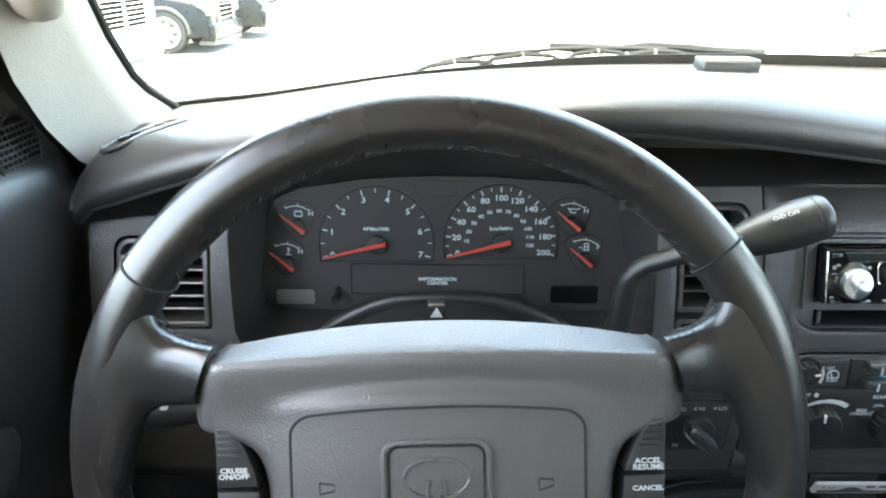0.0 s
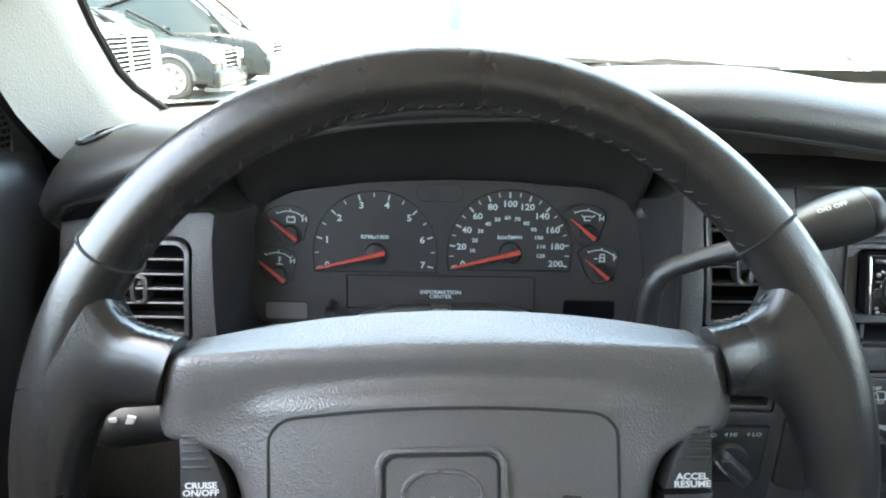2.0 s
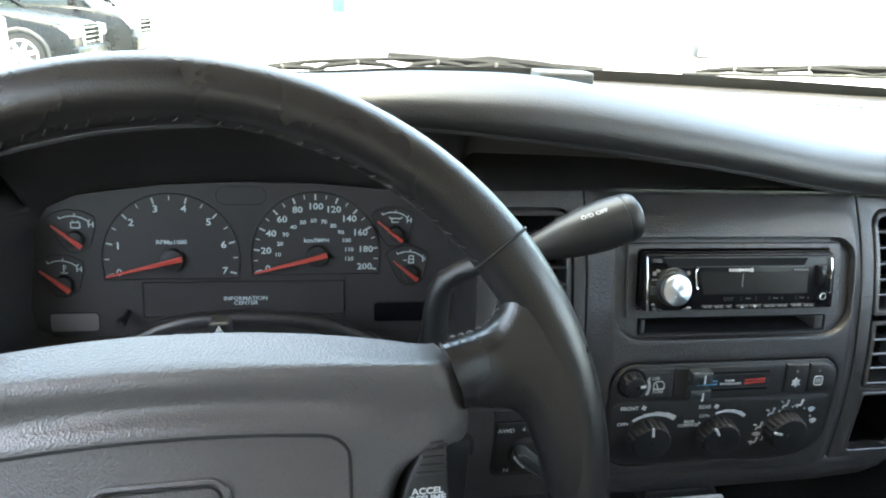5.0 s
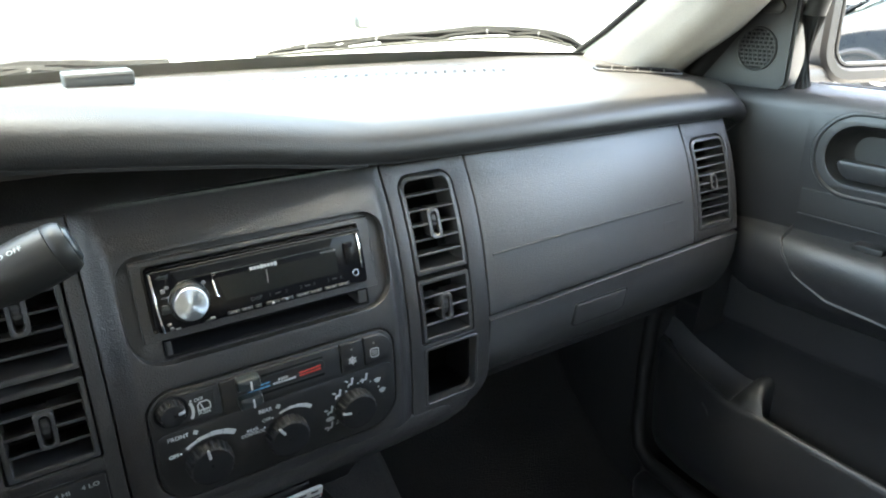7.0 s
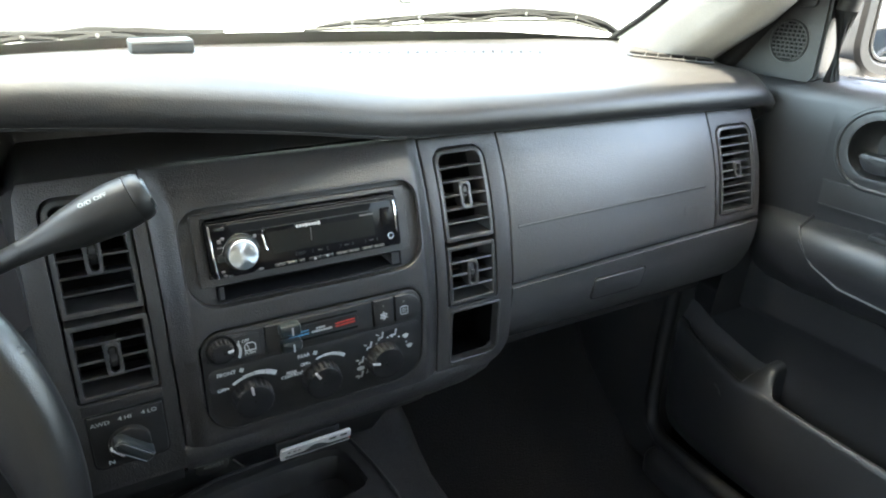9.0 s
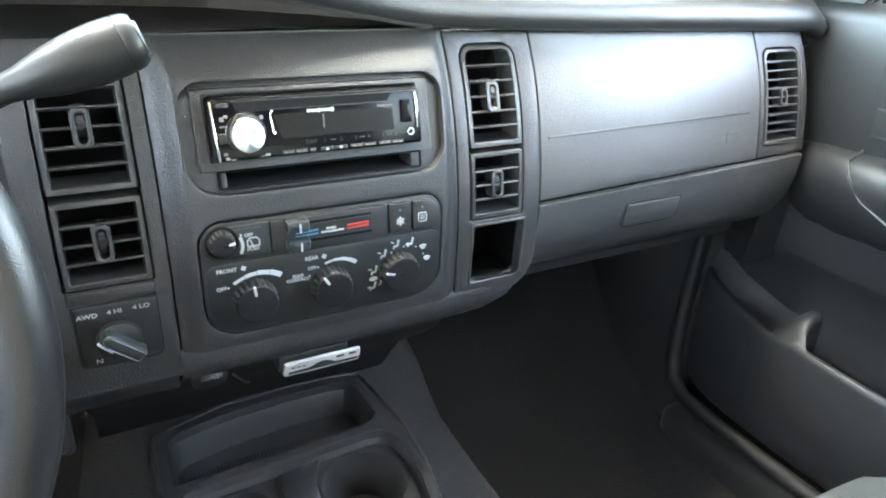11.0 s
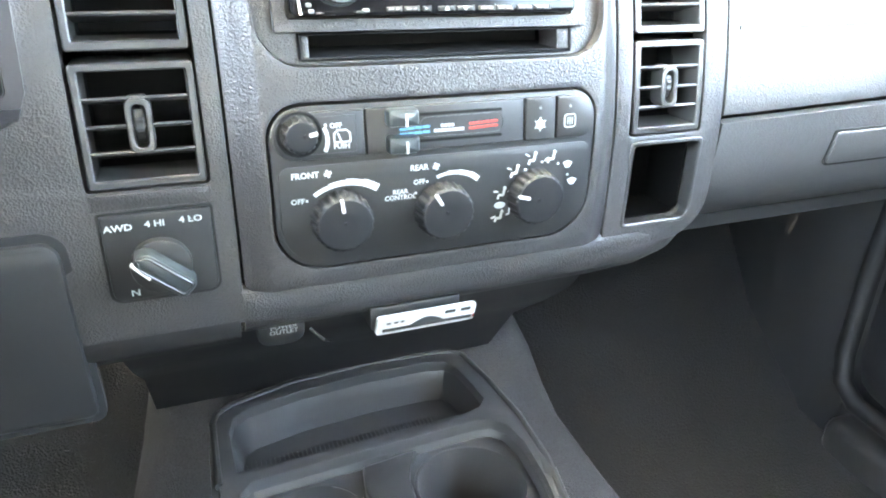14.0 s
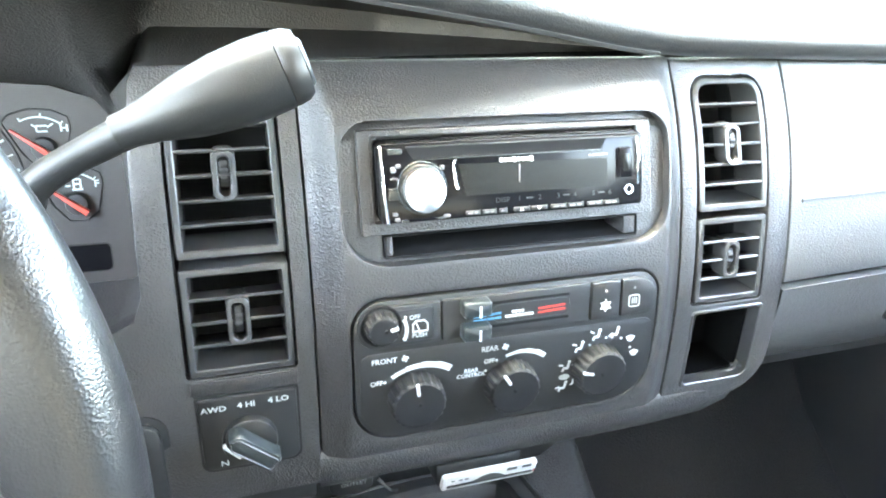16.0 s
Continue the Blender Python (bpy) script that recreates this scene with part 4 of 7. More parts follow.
for x in (0.4128, 0.4378, 0.4622):
    bm = bmesh.new()
    bar(bm, (x - 0.0022, 1.2092), (x + 0.0022, 1.2092), 0.0006, RF, RF + 0.0006)
    part("key_mark", warp(bm, STACK), GREY, face)
for x, z, w, h in ((0.3258, 1.2385, 0.0085, 0.0032), (0.3250, 1.2135, 0.0072, 0.0068), (0.3268, 1.2288, 0.0030, 0.0030), (0.3300, 1.2312, 0.0030, 0.0020), (0.3268, 1.2045, 0.0030, 0.0020), (0.3280, 1.2012, 0.0030, 0.0022), (0.3318, 1.2008, 0.0040, 0.0010), (0.3520, 1.2010, 0.0070, 0.0012), (0.3575, 1.2016, 0.0040, 0.0018), (0.3565, 1.2290, 0.0026, 0.0026), (0.3265, 1.2250, 0.0045, 0.0008)):
    bm = bmesh.new()
    plate(bm, rrect(x, z, x + w, z + h, 0.0006, 2), RF, RF + 0.0009, 0.0003)
    part("side_key", warp(bm, STACK), GREY if w > 0.006 else LCD, face)
bm = bmesh.new()
ring(bm, circle(0.4818, 1.2100, 0.0033, 20), circle(0.4818, 1.2100, 0.0020, 20), RF, RF + 0.0012, 0.0003)
part("aux_socket", warp(bm, STACK), SILVER, face)
bm = bmesh.new()
plate(bm, rrect(0.4742, 1.2178, 0.4835, 1.2360, 0.0015), RF - 0.001, RF + 0.0020, 0.0008)
cover = part("socket_cover", warp(bm, STACK), GLOSS, face)
bm = bmesh.new()
plate(bm, rrect(0.4768, 1.2215, 0.4812, 1.2325, 0.0008), RF, RF + 0.0024, 0.0003)
part("recess", warp(bm, STACK), SCREEN, cover)
# open pocket under the set, its inner shade put in the near-black colour
bm = bmesh.new()
ring(bm, rrect(0.3228, 1.1758, 0.4952, 1.1898, 0.0012, 2), rrect(0.3245, 1.1775, 0.4938, 1.1890, 0.0008, 2), -0.05, -0.0045, 0.0005)
plate(bm, rrect(0.3235, 1.176, 0.4945, 1.1895, 0.001, 2), -0.055, -0.05)
pocket_tray = part("pocket", warp(bm, STACK), CAVITY, radio, "empty slim pocket")
for x0, x1 in ((0.3232, 0.3285), (0.4855, 0.4948)):
    bm = bmesh.new()
    plate(bm, rrect(x0, 1.1765, x1, 1.1893, 0.0015, 3), -0.03, -0.0060, 0.0012)
    part("pocket_end", warp(bm, STACK), PANEL, pocket_tray)


# ---- climate control ----
climate = thing("climate_control", (0.406, 0.54, 1.05), "black heater control panel with three ribbed knobs and two sliders", "control panel")
bm = bmesh.new()
plate(bm, inset(CLIMATE_HOLE, 0.0014), -0.010, 0.0008, 0.001)
slice_z(bm, 1.050, 1.155, 0.010)
part("panel", warp(bm, STACK), BLACK, climate)
bm = bmesh.new()
plate(bm, inset(CLIMATE_HOLE, -0.004), -0.016, -0.0095)
slice_z(bm, 1.048, 1.158, 0.010)
part("gap", warp(bm, STACK), GAP, climate)
CF = 0.0012
bm = bmesh.new()
plate(bm, rrect(0.3035, 1.0560, 0.5080, 1.1195, [0.027, 0.027, 0.007, 0.007], 6), 0.0, CF, 0.0004)
slice_z(bm, 1.056, 1.1195, 0.010)
part("knob_plate", warp(bm, STACK), BLACK, climate)
# raised head strip with its switches
HF = 0.0030
bm = bmesh.new()
plate(bm, rrect(0.3025, 1.1235, 0.3545, 1.1498, [0.0125, 0.001, 0.001, 0.0135], 8), -0.001, HF, 0.0008)
slice_z(bm, 1.1235, 1.1498, 0.0088)
part("wiper_switch_plate", warp(bm, STACK), BLACK, climate)
bm = bmesh.new()
ring(bm, rrect(0.3060, 1.1262, 0.3500, 1.1472, [0.0100, 0.001, 0.001, 0.0105], 8), rrect(0.3064, 1.1266, 0.3496, 1.1468, [0.0097, 0.0008, 0.0008, 0.0102], 8), HF - 0.001, HF + 0.0003)
part("plate_line", warp(bm, STACK), DARK, climate)
bm = bmesh.new()
plate(bm, rrect(0.3556, 1.1235, 0.4572, 1.1500, 0.001), -0.001, HF, 0.0008)
slice_z(bm, 1.1235, 1.150, 0.0088)
part("slider_plate", warp(bm, STACK), BLACK, climate)
for x0, x1, m, r in ((0.4584, 0.4797, 0.4686, [0.001, 0.001, 0.001, 0.001]), (0.4810, 0.5078, 0.4902, [0.001, 0.009, 0.015, 0.001])):
    bm = bmesh.new()
    plate(bm, rrect(x0, 1.1235, x1, 1.1500, r, 7), -0.001, HF + 0.0008, 0.001)
    slice_z(bm, 1.1235, 1.150, 0.0088)
    b = part("push_button", warp(bm, STACK), BLACK, climate)
    bm = bmesh.new()
    plate(bm, circle(m, 1.1437, 0.0009, 10), HF, HF + 0.0011)
    part("indicator", warp(bm, STACK), LCD, b)
    bm = bmesh.new()
    if x1 < 0.48:
        for a in range(0, 180, 60):
            c, s = 0.0044 * math.cos(radians(a + 30)), 0.0044 * math.sin(radians(a + 30))
            bar(bm, (m - c, 1.1336 - s), (m + c, 1.1336 + s), 0.0007, HF, HF + 0.0012)
        ring(bm, circle(m, 1.1336, 0.0030, 18), circle(m, 1.1336, 0.0022, 18), HF, HF + 0.0012)
    else:
        ring(bm, rrect(m - 0.0042, 1.1302, m + 0.0042, 1.1388, 0.0020), rrect(m - 0.0036, 1.1308, m + 0.0036, 1.1382, 0.0014), HF, HF + 0.0012)
        for dx in (-0.0016, 0, 0.0016):
            bar(bm, (m + dx, 1.1322), (m + dx, 1.1368), 0.0004, HF, HF + 0.0012)
    part("symbol", warp(bm, STACK), WHITE, b)
# Flush near-black strips: the slots' shade comes from colour alone.
for z in (1.1447, 1.1292):
    bm = bmesh.new()
    plate(bm, rrect(0.3690, z - 0.0009, 0.4420, z + 0.0009, 0.0006, 2), HF - 0.001, HF + 0.0002)
    part("slider_slot", warp(bm, STACK), CAVITY, climate)
bm = bmesh.new()
ring(bm, rrect(0.3880, 1.1310, 0.4430, 1.1430, 0.0055), rrect(0.3884, 1.1314, 0.4426, 1.1426, 0.0051), HF - 0.001, HF + 0.0003)
part("scale_outline", warp(bm, STACK), GREY, climate)
for z in (1.1455, 1.1298):
    bm = bmesh.new()
    plate(bm, rrect(0.3670, z - 0.0058, 0.3858, z + 0.0042, 0.0022), HF, HF + 0.0080, 0.0022)
    knob = part("slider_knob", warp(bm, STACK), GREY, climate, "grey translucent slider knob")
    bm = bmesh.new()
    bar(bm, (0.3778, z - 0.0055), (0.3778, z + 0.0018), 0.0014, HF + 0.0075, HF + 0.0084)
    part("marker", warp(bm, STACK), WHITE, knob)
for x0, x1, z, m in [(0.3757 + 0.0048 * k, 0.3800 + 0.0048 * k, zz + 0.0002 * k, BLUE) for k in range(4) for zz in (1.1338, 1.1368)] + [(0.4200 + 0.0049 * k, 0.4244 + 0.0049 * k, zz + 0.0002 * k, RED) for k in range(4) for zz in (1.1346, 1.1374)]:
    bm = bmesh.new()
    bar(bm, (x0, z), (x1, z), 0.0013, HF, HF + 0.0004)
    part("scale_mark", warp(bm, STACK), m, climate)
for z, w in ((1.1374, 0.011), (1.1346, 0.020)):
    bm = bmesh.new()
    for k in range(int(w / 0.0022)):
        x = 0.4072 - w / 2 + k * 0.0022
        plate(bm, rrect(x, z - 0.0009, x + 0.0017, z + 0.0009, 0.0003, 2), HF, HF + 0.0004)
    part("small_print", warp(bm, STACK), WHITE, climate)
# rear wiper knob
wk = (0.3172, 1.1385)
# Raised near-black ring; the recess shade is put in its colour.
bm = bmesh.new()
ring(bm, circle(*wk, 0.0130, 36), circle(*wk, 0.0108, 36), HF - 0.001, HF + 0.0008, 0.0004)
part("knob_recess", warp(bm, STACK), CAVITY, climate)


def ribbed_knob(cx, cz, r, base, height, ribs, pointer, parent, mark_len, f=STACK):
    n = ribs * 4
    bm = bmesh.new()
    def outline(k):
        return [(cx + (r * k + (0.0006 if i % 4 < 2 else -0.0002)) * math.cos(2 * math.pi * i / n), cz + (r * k + (0.0006 if i % 4 < 2 else -0.0002)) * math.sin(2 * math.pi * i / n)) for i in range(n)]
    steps = [(outline(1.08), base), (outline(1.07), base + height * 0.15), (outline(1.01), base + height * 0.85), (circle(cx, cz, r * 0.95, n), base + height * 0.97), (circle(cx, cz, r * 0.86, n), base + height), (circle(cx, cz, r * 0.3, n), base + height - 0.0006)]
    vs = [[bm.verts.new((x, d, z)) for x, z in p] for p, d in steps]
    for a, b in zip(vs, vs[1:]):
        for i in range(n):
            bm.faces.new((a[i], a[(i + 1) % n], b[(i + 1) % n], b[i]))
    bm.faces.new(vs[-1])
    knob = part("knob", warp(bm, f), KNOB, parent, "ribbed black rotary knob", angle=28)
    c, s = math.cos(radians(pointer)), math.sin(radians(pointer))
    bm = bmesh.new()
    plate(bm, rrect(-mark_len - 0.0010, -0.0011, 0.0004, 0.0011, 0.0009, 3), base + height * 0.70, base + height + 0.0004, 0.0003)
    for v in bm.verts:
        u, w = v.co.x + r * 0.97, v.co.z
        v.co.x, v.co.z = cx + c * u - s * w, cz + s * u + c * w
    part("pointer", warp(bm, f), WHITE, knob)
    # Near-black dot on the cap: the dimple's shade as colour.
    bm = bmesh.new()
    plate(bm, circle(cx + c * 0.0015, cz + s * 0.0015, 0.0011, 10), base + height - 0.002, base + height + 0.0002)
    part("dimple", warp(bm, f), CAVITY, knob)
    return knob


ribbed_knob(*wk, 0.0088, HF - 0.001, 0.0095, 16, 10, climate, 0.0035)
ribbed_knob(0.3388, 1.0850, 0.0168, CF, 0.0125, 22, 97, climate, 0.007)
ribbed_knob(0.4035, 1.0838, 0.0168, CF, 0.0125, 22, 122, climate, 0.007)
ribbed_knob(0.4676, 1.0860, 0.0168, CF, 0.0125, 22, 165, climate, 0.007)
# print round the knobs
for cx, cz, r0, r1, a0, a1 in ((0.3425, 1.0733, 0.0328, 0.0372, 124, 56), (0.4097, 1.0800, 0.0262, 0.0296, 112, 50)):
    n = 4
    for k in range(n):
        bm = bmesh.new()
        s0, s1 = a0 + (a1 - a0) * k / n, a0 + (a1 - a0) * (k + 1) / n + 0.7
        w = r0 + (r1 - r0) * (0.40 + 0.60 * (k + 1) / n)
        arc_band(bm, cx, cz, r0, w, s0, s1, CF, CF + 0.0005, 6)
        part("fan_scale", warp(bm, STACK), WHITE, climate)
PF = CF + 0.0005
for words, size, at, d in (("FRONT", 0.0050, (0.3188, 1.1140), PF), ("REAR", 0.0050, (0.3880, 1.1124), PF), ("OFF", 0.0046, (0.3137, 1.0988), PF), ("OFF", 0.0044, (0.3880, 1.1034), PF), ("REAR\nCONTROL", 0.0042, (0.3758, 1.0965), PF), ("OFF", 0.0040, (0.3380, 1.1418), HF + 0.0005), ("PUSH", 0.0040, (0.3408, 1.1300), HF + 0.0005)):
    lettering(words, size, at, d, STACK, climate, fat=0.0001, wide=0.98)
bm = bmesh.new()
arc_band(bm, 0.3190, 1.1345, 0.0128, 0.0150, -30, 28, HF, HF + 0.0005, 8)
part("wiper_scale", warp(bm, STACK), WHITE, climate)
bm = bmesh.new()
ring(bm, [(0.3363, 1.1320), (0.3465, 1.1320), (0.3465, 1.1372), (0.3442, 1.1396), (0.3386, 1.1396), (0.3363, 1.1372)], [(0.3372, 1.1328), (0.3456, 1.1328), (0.3456, 1.1369), (0.3438, 1.1388), (0.3390, 1.1388), (0.3372, 1.1369)], HF, HF + 0.0005)
bar(bm, (0.3412, 1.1316), (0.3390, 1.1375), 0.0009, HF, HF + 0.0006)
part("rear_window_symbol", warp(bm, STACK), WHITE, climate)
for x, z in ((0.3190, 1.0988), (0.3932, 1.1031), (0.3858, 1.0964), (0.3322, 1.1424), (0.4608, 1.1043), (0.4728, 1.1082), (0.4849, 1.1060), (0.4928, 1.0977)):
    bm = bmesh.new()
    plate(bm, circle(x, z, 0.0008, 8), CF, HF + 0.0005 if z > 1.12 else PF)
    part("dot", warp(bm, STACK), WHITE, climate)
for x, z in ((0.3320, 1.1140), (0.3990, 1.1122)):
    bm = bmesh.new()
    for a in range(0, 360, 90):
        c, s = math.cos(radians(a + 20)), math.sin(radians(a + 20))
        bar(bm, (x, z), (x + 0.0022 * c, z + 0.0022 * s), 0.0016, CF, PF)
    part("fan_symbol", warp(bm, STACK), WHITE, climate)


def seat_symbol(x, z, arrow):
    bm = bmesh.new()
    bar(bm, (x + 0.0018, z + 0.0034), (x + 0.0012, z - 0.0008), 0.0016, CF, PF)
    bar(bm, (x + 0.0016, z - 0.0012), (x - 0.0022, z - 0.0010), 0.0015, CF, PF)
    bar(bm, (x - 0.0020, z - 0.0008), (x - 0.0026, z - 0.0036), 0.0013, CF, PF)
    plate(bm, circle(x + 0.0020, z + 0.0036, 0.0012, 8), CF, PF)
    c, s = math.cos(radians(arrow)), math.sin(radians(arrow))
    bar(bm, (x - 0.0008 + 0.0050 * c, z + 0.0010 + 0.0050 * s), (x - 0.0008 + 0.0018 * c, z + 0.0010 + 0.0018 * s), 0.0011, CF, PF)
    part("mode_symbol", warp(bm, STACK), WHITE, climate)


for x, z, a in ((0.4533, 1.1036, 160), (0.4656, 1.1109, 150), (0.4797, 1.1108, 215), (0.4448, 1.0895, 170), (0.4440, 1.0732, 200)):
    seat_symbol(x, z, a)
bm = bmesh.new()
plate(bm, circle(0.4440, 1.0814, 0.0040, 16, rz=0.0022), CF, PF)
part("mode_symbol", warp(bm, STACK), WHITE, climate)
for x, z in ((0.4920, 1.1050), (0.4966, 1.0928)):
    bm = bmesh.new()
    plate(bm, [(x - 0.0036, z + 0.0012), (x - 0.0014, z - 0.0022), (x + 0.0014, z - 0.0022), (x + 0.0036, z + 0.0012), (x, z + 0.0026)], CF, PF)
    part("mode_symbol", warp(bm, STACK), WHITE, climate)
bm = bmesh.new()
bar(bm, (0.4512, 1.0905), (0.4512, 1.0742), 0.0008, CF, PF)
bar(bm, (0.4512, 1.0905), (0.4492, 1.0905), 0.0008, CF, PF)
bar(bm, (0.4512, 1.0742), (0.4492, 1.0742), 0.0008, CF, PF)
part("bracket", warp(bm, STACK), WHITE, climate)


# ---- drive mode switch ----
drive = thing("drive_mode_switch", (0.237, 0.53, 1.041), "square black four-wheel-drive selector switch with a grey lever knob", "switch")
bm = bmesh.new()
plate(bm, rrect(0.2080, 1.0455, 0.2658, 1.0985, [0.006, 0.006, 0.0015, 0.0015]), -0.004, 0.0018, 0.0012)
slice_z(bm, 1.0455, 1.0985, 0.012)
part("plate", warp(bm, FRONT), BLACK, drive)
bm = bmesh.new()
ring(bm, rrect(0.2065, 1.0440, 0.2673, 1.1000, [0.007, 0.007, 0.002, 0.002]), rrect(0.2080, 1.0455, 0.2658, 1.0985, [0.006, 0.006, 0.0015, 0.0015]), -0.004, 0.0006)
part("gap", warp(bm, FRONT), GAP, drive)
bm = bmesh.new()
plate(bm, rrect(0.2055, 1.1010, 0.2675, 1.1105, 0.001), -0.003, 0.0012, 0.0008)
part("blank", warp(bm, FRONT), PANEL, drive)
kc = (0.2362, 1.0672)
bm = bmesh.new()
plate(bm, circle(*kc, 0.0165, 40), 0.001, 0.0075, 0.0015)
dial_knob = part("dial", warp(bm, FRONT), BLACK, drive)
bm = bmesh.new()
ang = radians(-42)
ca, sa = math.cos(ang), math.sin(ang)
grip = [(kc[0] + u * ca - w * sa, kc[1] + u * sa + w * ca) for u, w in rrect(-0.0165, -0.0066, 0.0195, 0.0066, [0.0066, 0.004, 0.004, 0.0066])]
plate(bm, grip, 0.006, 0.0185, 0.0028)
grip_edge = [(x, z) for x, z in grip]
lever = part("lever", warp(bm, FRONT), GREY, dial_knob, "dark grey lever across the dial")
# Paler line round the lever's top: the edge highlight as colour.
bm = bmesh.new()
ring(bm, inset(grip_edge, 0.0020), inset(grip_edge, 0.0031), 0.0180, 0.0189, 0.0003)
part("edge_glint", warp(bm, FRONT), VENT, lever, "pale edge line, highlight put in its colour")
bm = bmesh.new()
bar(bm, (kc[0] - 0.0165 * ca - 0.0040 * -sa, kc[1] - 0.0165 * sa - 0.0040 * ca), (kc[0] - 0.0035 * ca - 0.0055 * -sa, kc[1] - 0.0035 * sa - 0.0055 * ca), 0.0014, 0.0150, 0.0188)
part("pointer", warp(bm, FRONT), WHITE, dial_knob)
lettering("AWD", 0.0052, (0.2170, 1.0912), 0.0023, FRONT, drive, fat=0.00012)
lettering("4 HI", 0.0052, (0.2358, 1.0919), 0.0023, FRONT, drive, fat=0.00012)
lettering("4 LO", 0.0052, (0.2548, 1.0924), 0.0023, FRONT, drive, fat=0.00012)
lettering("N", 0.0058, (0.2200, 1.0505), 0.0023, FRONT, drive, mat=TEAL, fat=0.00008)


# ---- instrument cluster ----
cluster = thing("instrument_cluster", (0.005, 0.63, 1.14), "charcoal instrument cluster with red needles at rest", "instrument cluster")
bm = bmesh.new()
shape = [(-0.178, 1.136), (0.190, 1.136), (0.190, 1.165), (0.1790, 1.2330), (0.165, 1.2560), (0.138, 1.2660), (0.0621, 1.2715), (0.0, 1.2725), (-0.0689, 1.2690), (-0.134, 1.2600), (-0.1605, 1.2475), (-0.1700, 1.2300), (-0.178, 1.165)]
plate(bm, shape, -0.03, 0.0)
part("face", warp(bm, DIALS), DIAL, cluster)


def big_dial(cx, cz, r, flat, name):
    pts = [(cx + r * math.cos(radians(a)), cz + r * math.sin(radians(a))) for a in range(-14, 195, 4)]
    pts = [(x, max(z, flat)) for x, z in pts]
    pts = [(cx + r * 0.985, flat)] + pts[1:-1] + [(cx - r * 0.985, flat)]
    bm = bmesh.new()
    ring(bm, inset(pts, -0.0012), pts, -0.001, 0.0012, 0.0003)
    d = part(name, warp(bm, DIALS), DIALRIM, cluster)
    bm = bmesh.new()
    plate(bm, inset(pts, 0.0002), -0.001, 0.0002)
    part("dial_face", warp(bm, DIALS), DIAL, d)
    return d


tach = big_dial(-0.0610, 1.2060, 0.0555, 1.1895, "tachometer")
speedo = big_dial(0.0605, 1.2085, 0.0555, 1.1925, "speedometer")


def needle(cx, cz, a, length, parent, tail=0.009, w=0.0026, hub=0.0095):
    bm = bmesh.new()
    plate(bm, circle(cx, cz, hub, 28), 0.0005, 0.006, 0.002)
    part("hub", warp(bm, DIALS), DIALRIM, parent)
    c, s = math.cos(radians(a)), math.sin(radians(a))
    bm = bmesh.new()
    p, q = (cx - tail * c, cz - tail * s), (cx + length * c, cz + length * s)
    plate(bm, [(p[0] + s * w * 0.8, p[1] - c * w * 0.8), (q[0] + s * w * 0.22, q[1] - c * w * 0.22), (q[0] - s * w * 0.22, q[1] + c * w * 0.22), (p[0] - s * w * 0.8, p[1] + c * w * 0.8)], 0.0062, 0.0085, 0.0004)
    part("needle", warp(bm, DIALS), NEEDLE, parent, "orange-red needle")


def tick(cx, cz, a, r0, r1, w, parent, m=WHITE):
    c, s = math.cos(radians(a)), math.sin(radians(a))
    bm = bmesh.new()
    bar(bm, (cx + r0 * c, cz + r0 * s), (cx + r1 * c, cz + r1 * s), w, 0.0001, 0.0005)
    part("tick", warp(bm, DIALS), m, parent)


needle(-0.0605, 1.2065, 193.5, 0.054, tach)
needle(0.0610, 1.2090, 194.0, 0.055, speedo)
for v in range(0, 15):
    a = 194.5 - 29.7 * v / 2
    tick(-0.0610, 1.2060, a, 0.0505 if v % 2 else 0.0490, 0.0542, 0.0008 if v % 2 else 0.0013, tach)
for v in range(0, 8):
    a = radians(194.5 - 29.7 * v)
    lettering(str(v), 0.0082, (-0.0610 + 0.0445 * math.cos(a), 1.2060 + 0.0445 * math.sin(a)), 0.0005, DIALS, tach, mat=TEAL, fat=0.00014)
lettering("RPMx1000", 0.0050, (-0.0610, 1.2208), 0.0005, DIALS, tach, mat=TEAL, fat=0.0001)
for v in range(0, 201, 10):
    a = 194.8 - 1.04 * v
    tick(0.0605, 1.2085, a, 0.0505 if v % 20 else 0.0490, 0.0542, 0.0008 if v % 20 else 0.0014, speedo)
for v in range(0, 201, 20):
    a = radians(194.8 - 1.04 * v)
    lettering(str(v), 0.0078, (0.0605 + 0.0435 * math.cos(a), 1.2085 + 0.0435 * math.sin(a)), 0.0005, DIALS, speedo, mat=TEAL, fat=0.00014)
for k, v in enumerate(range(10, 121, 10)):
    a, r = radians(178 - 16.7 * k), 0.0335 - 0.005 * k / 11
    lettering(str(v), 0.0048, (0.0605 + r * math.cos(a), 1.2085 + r * math.sin(a)), 0.0005, DIALS, speedo, mat=TEAL, fat=0.0001)
lettering("km/h", 0.0056, (0.0560, 1.2222), 0.0005, DIALS, speedo, mat=TEAL, fat=0.0001)
lettering("MPH", 0.0042, (0.0668, 1.2222), 0.0005, DIALS, speedo, mat=TEAL, fat=0.0001)


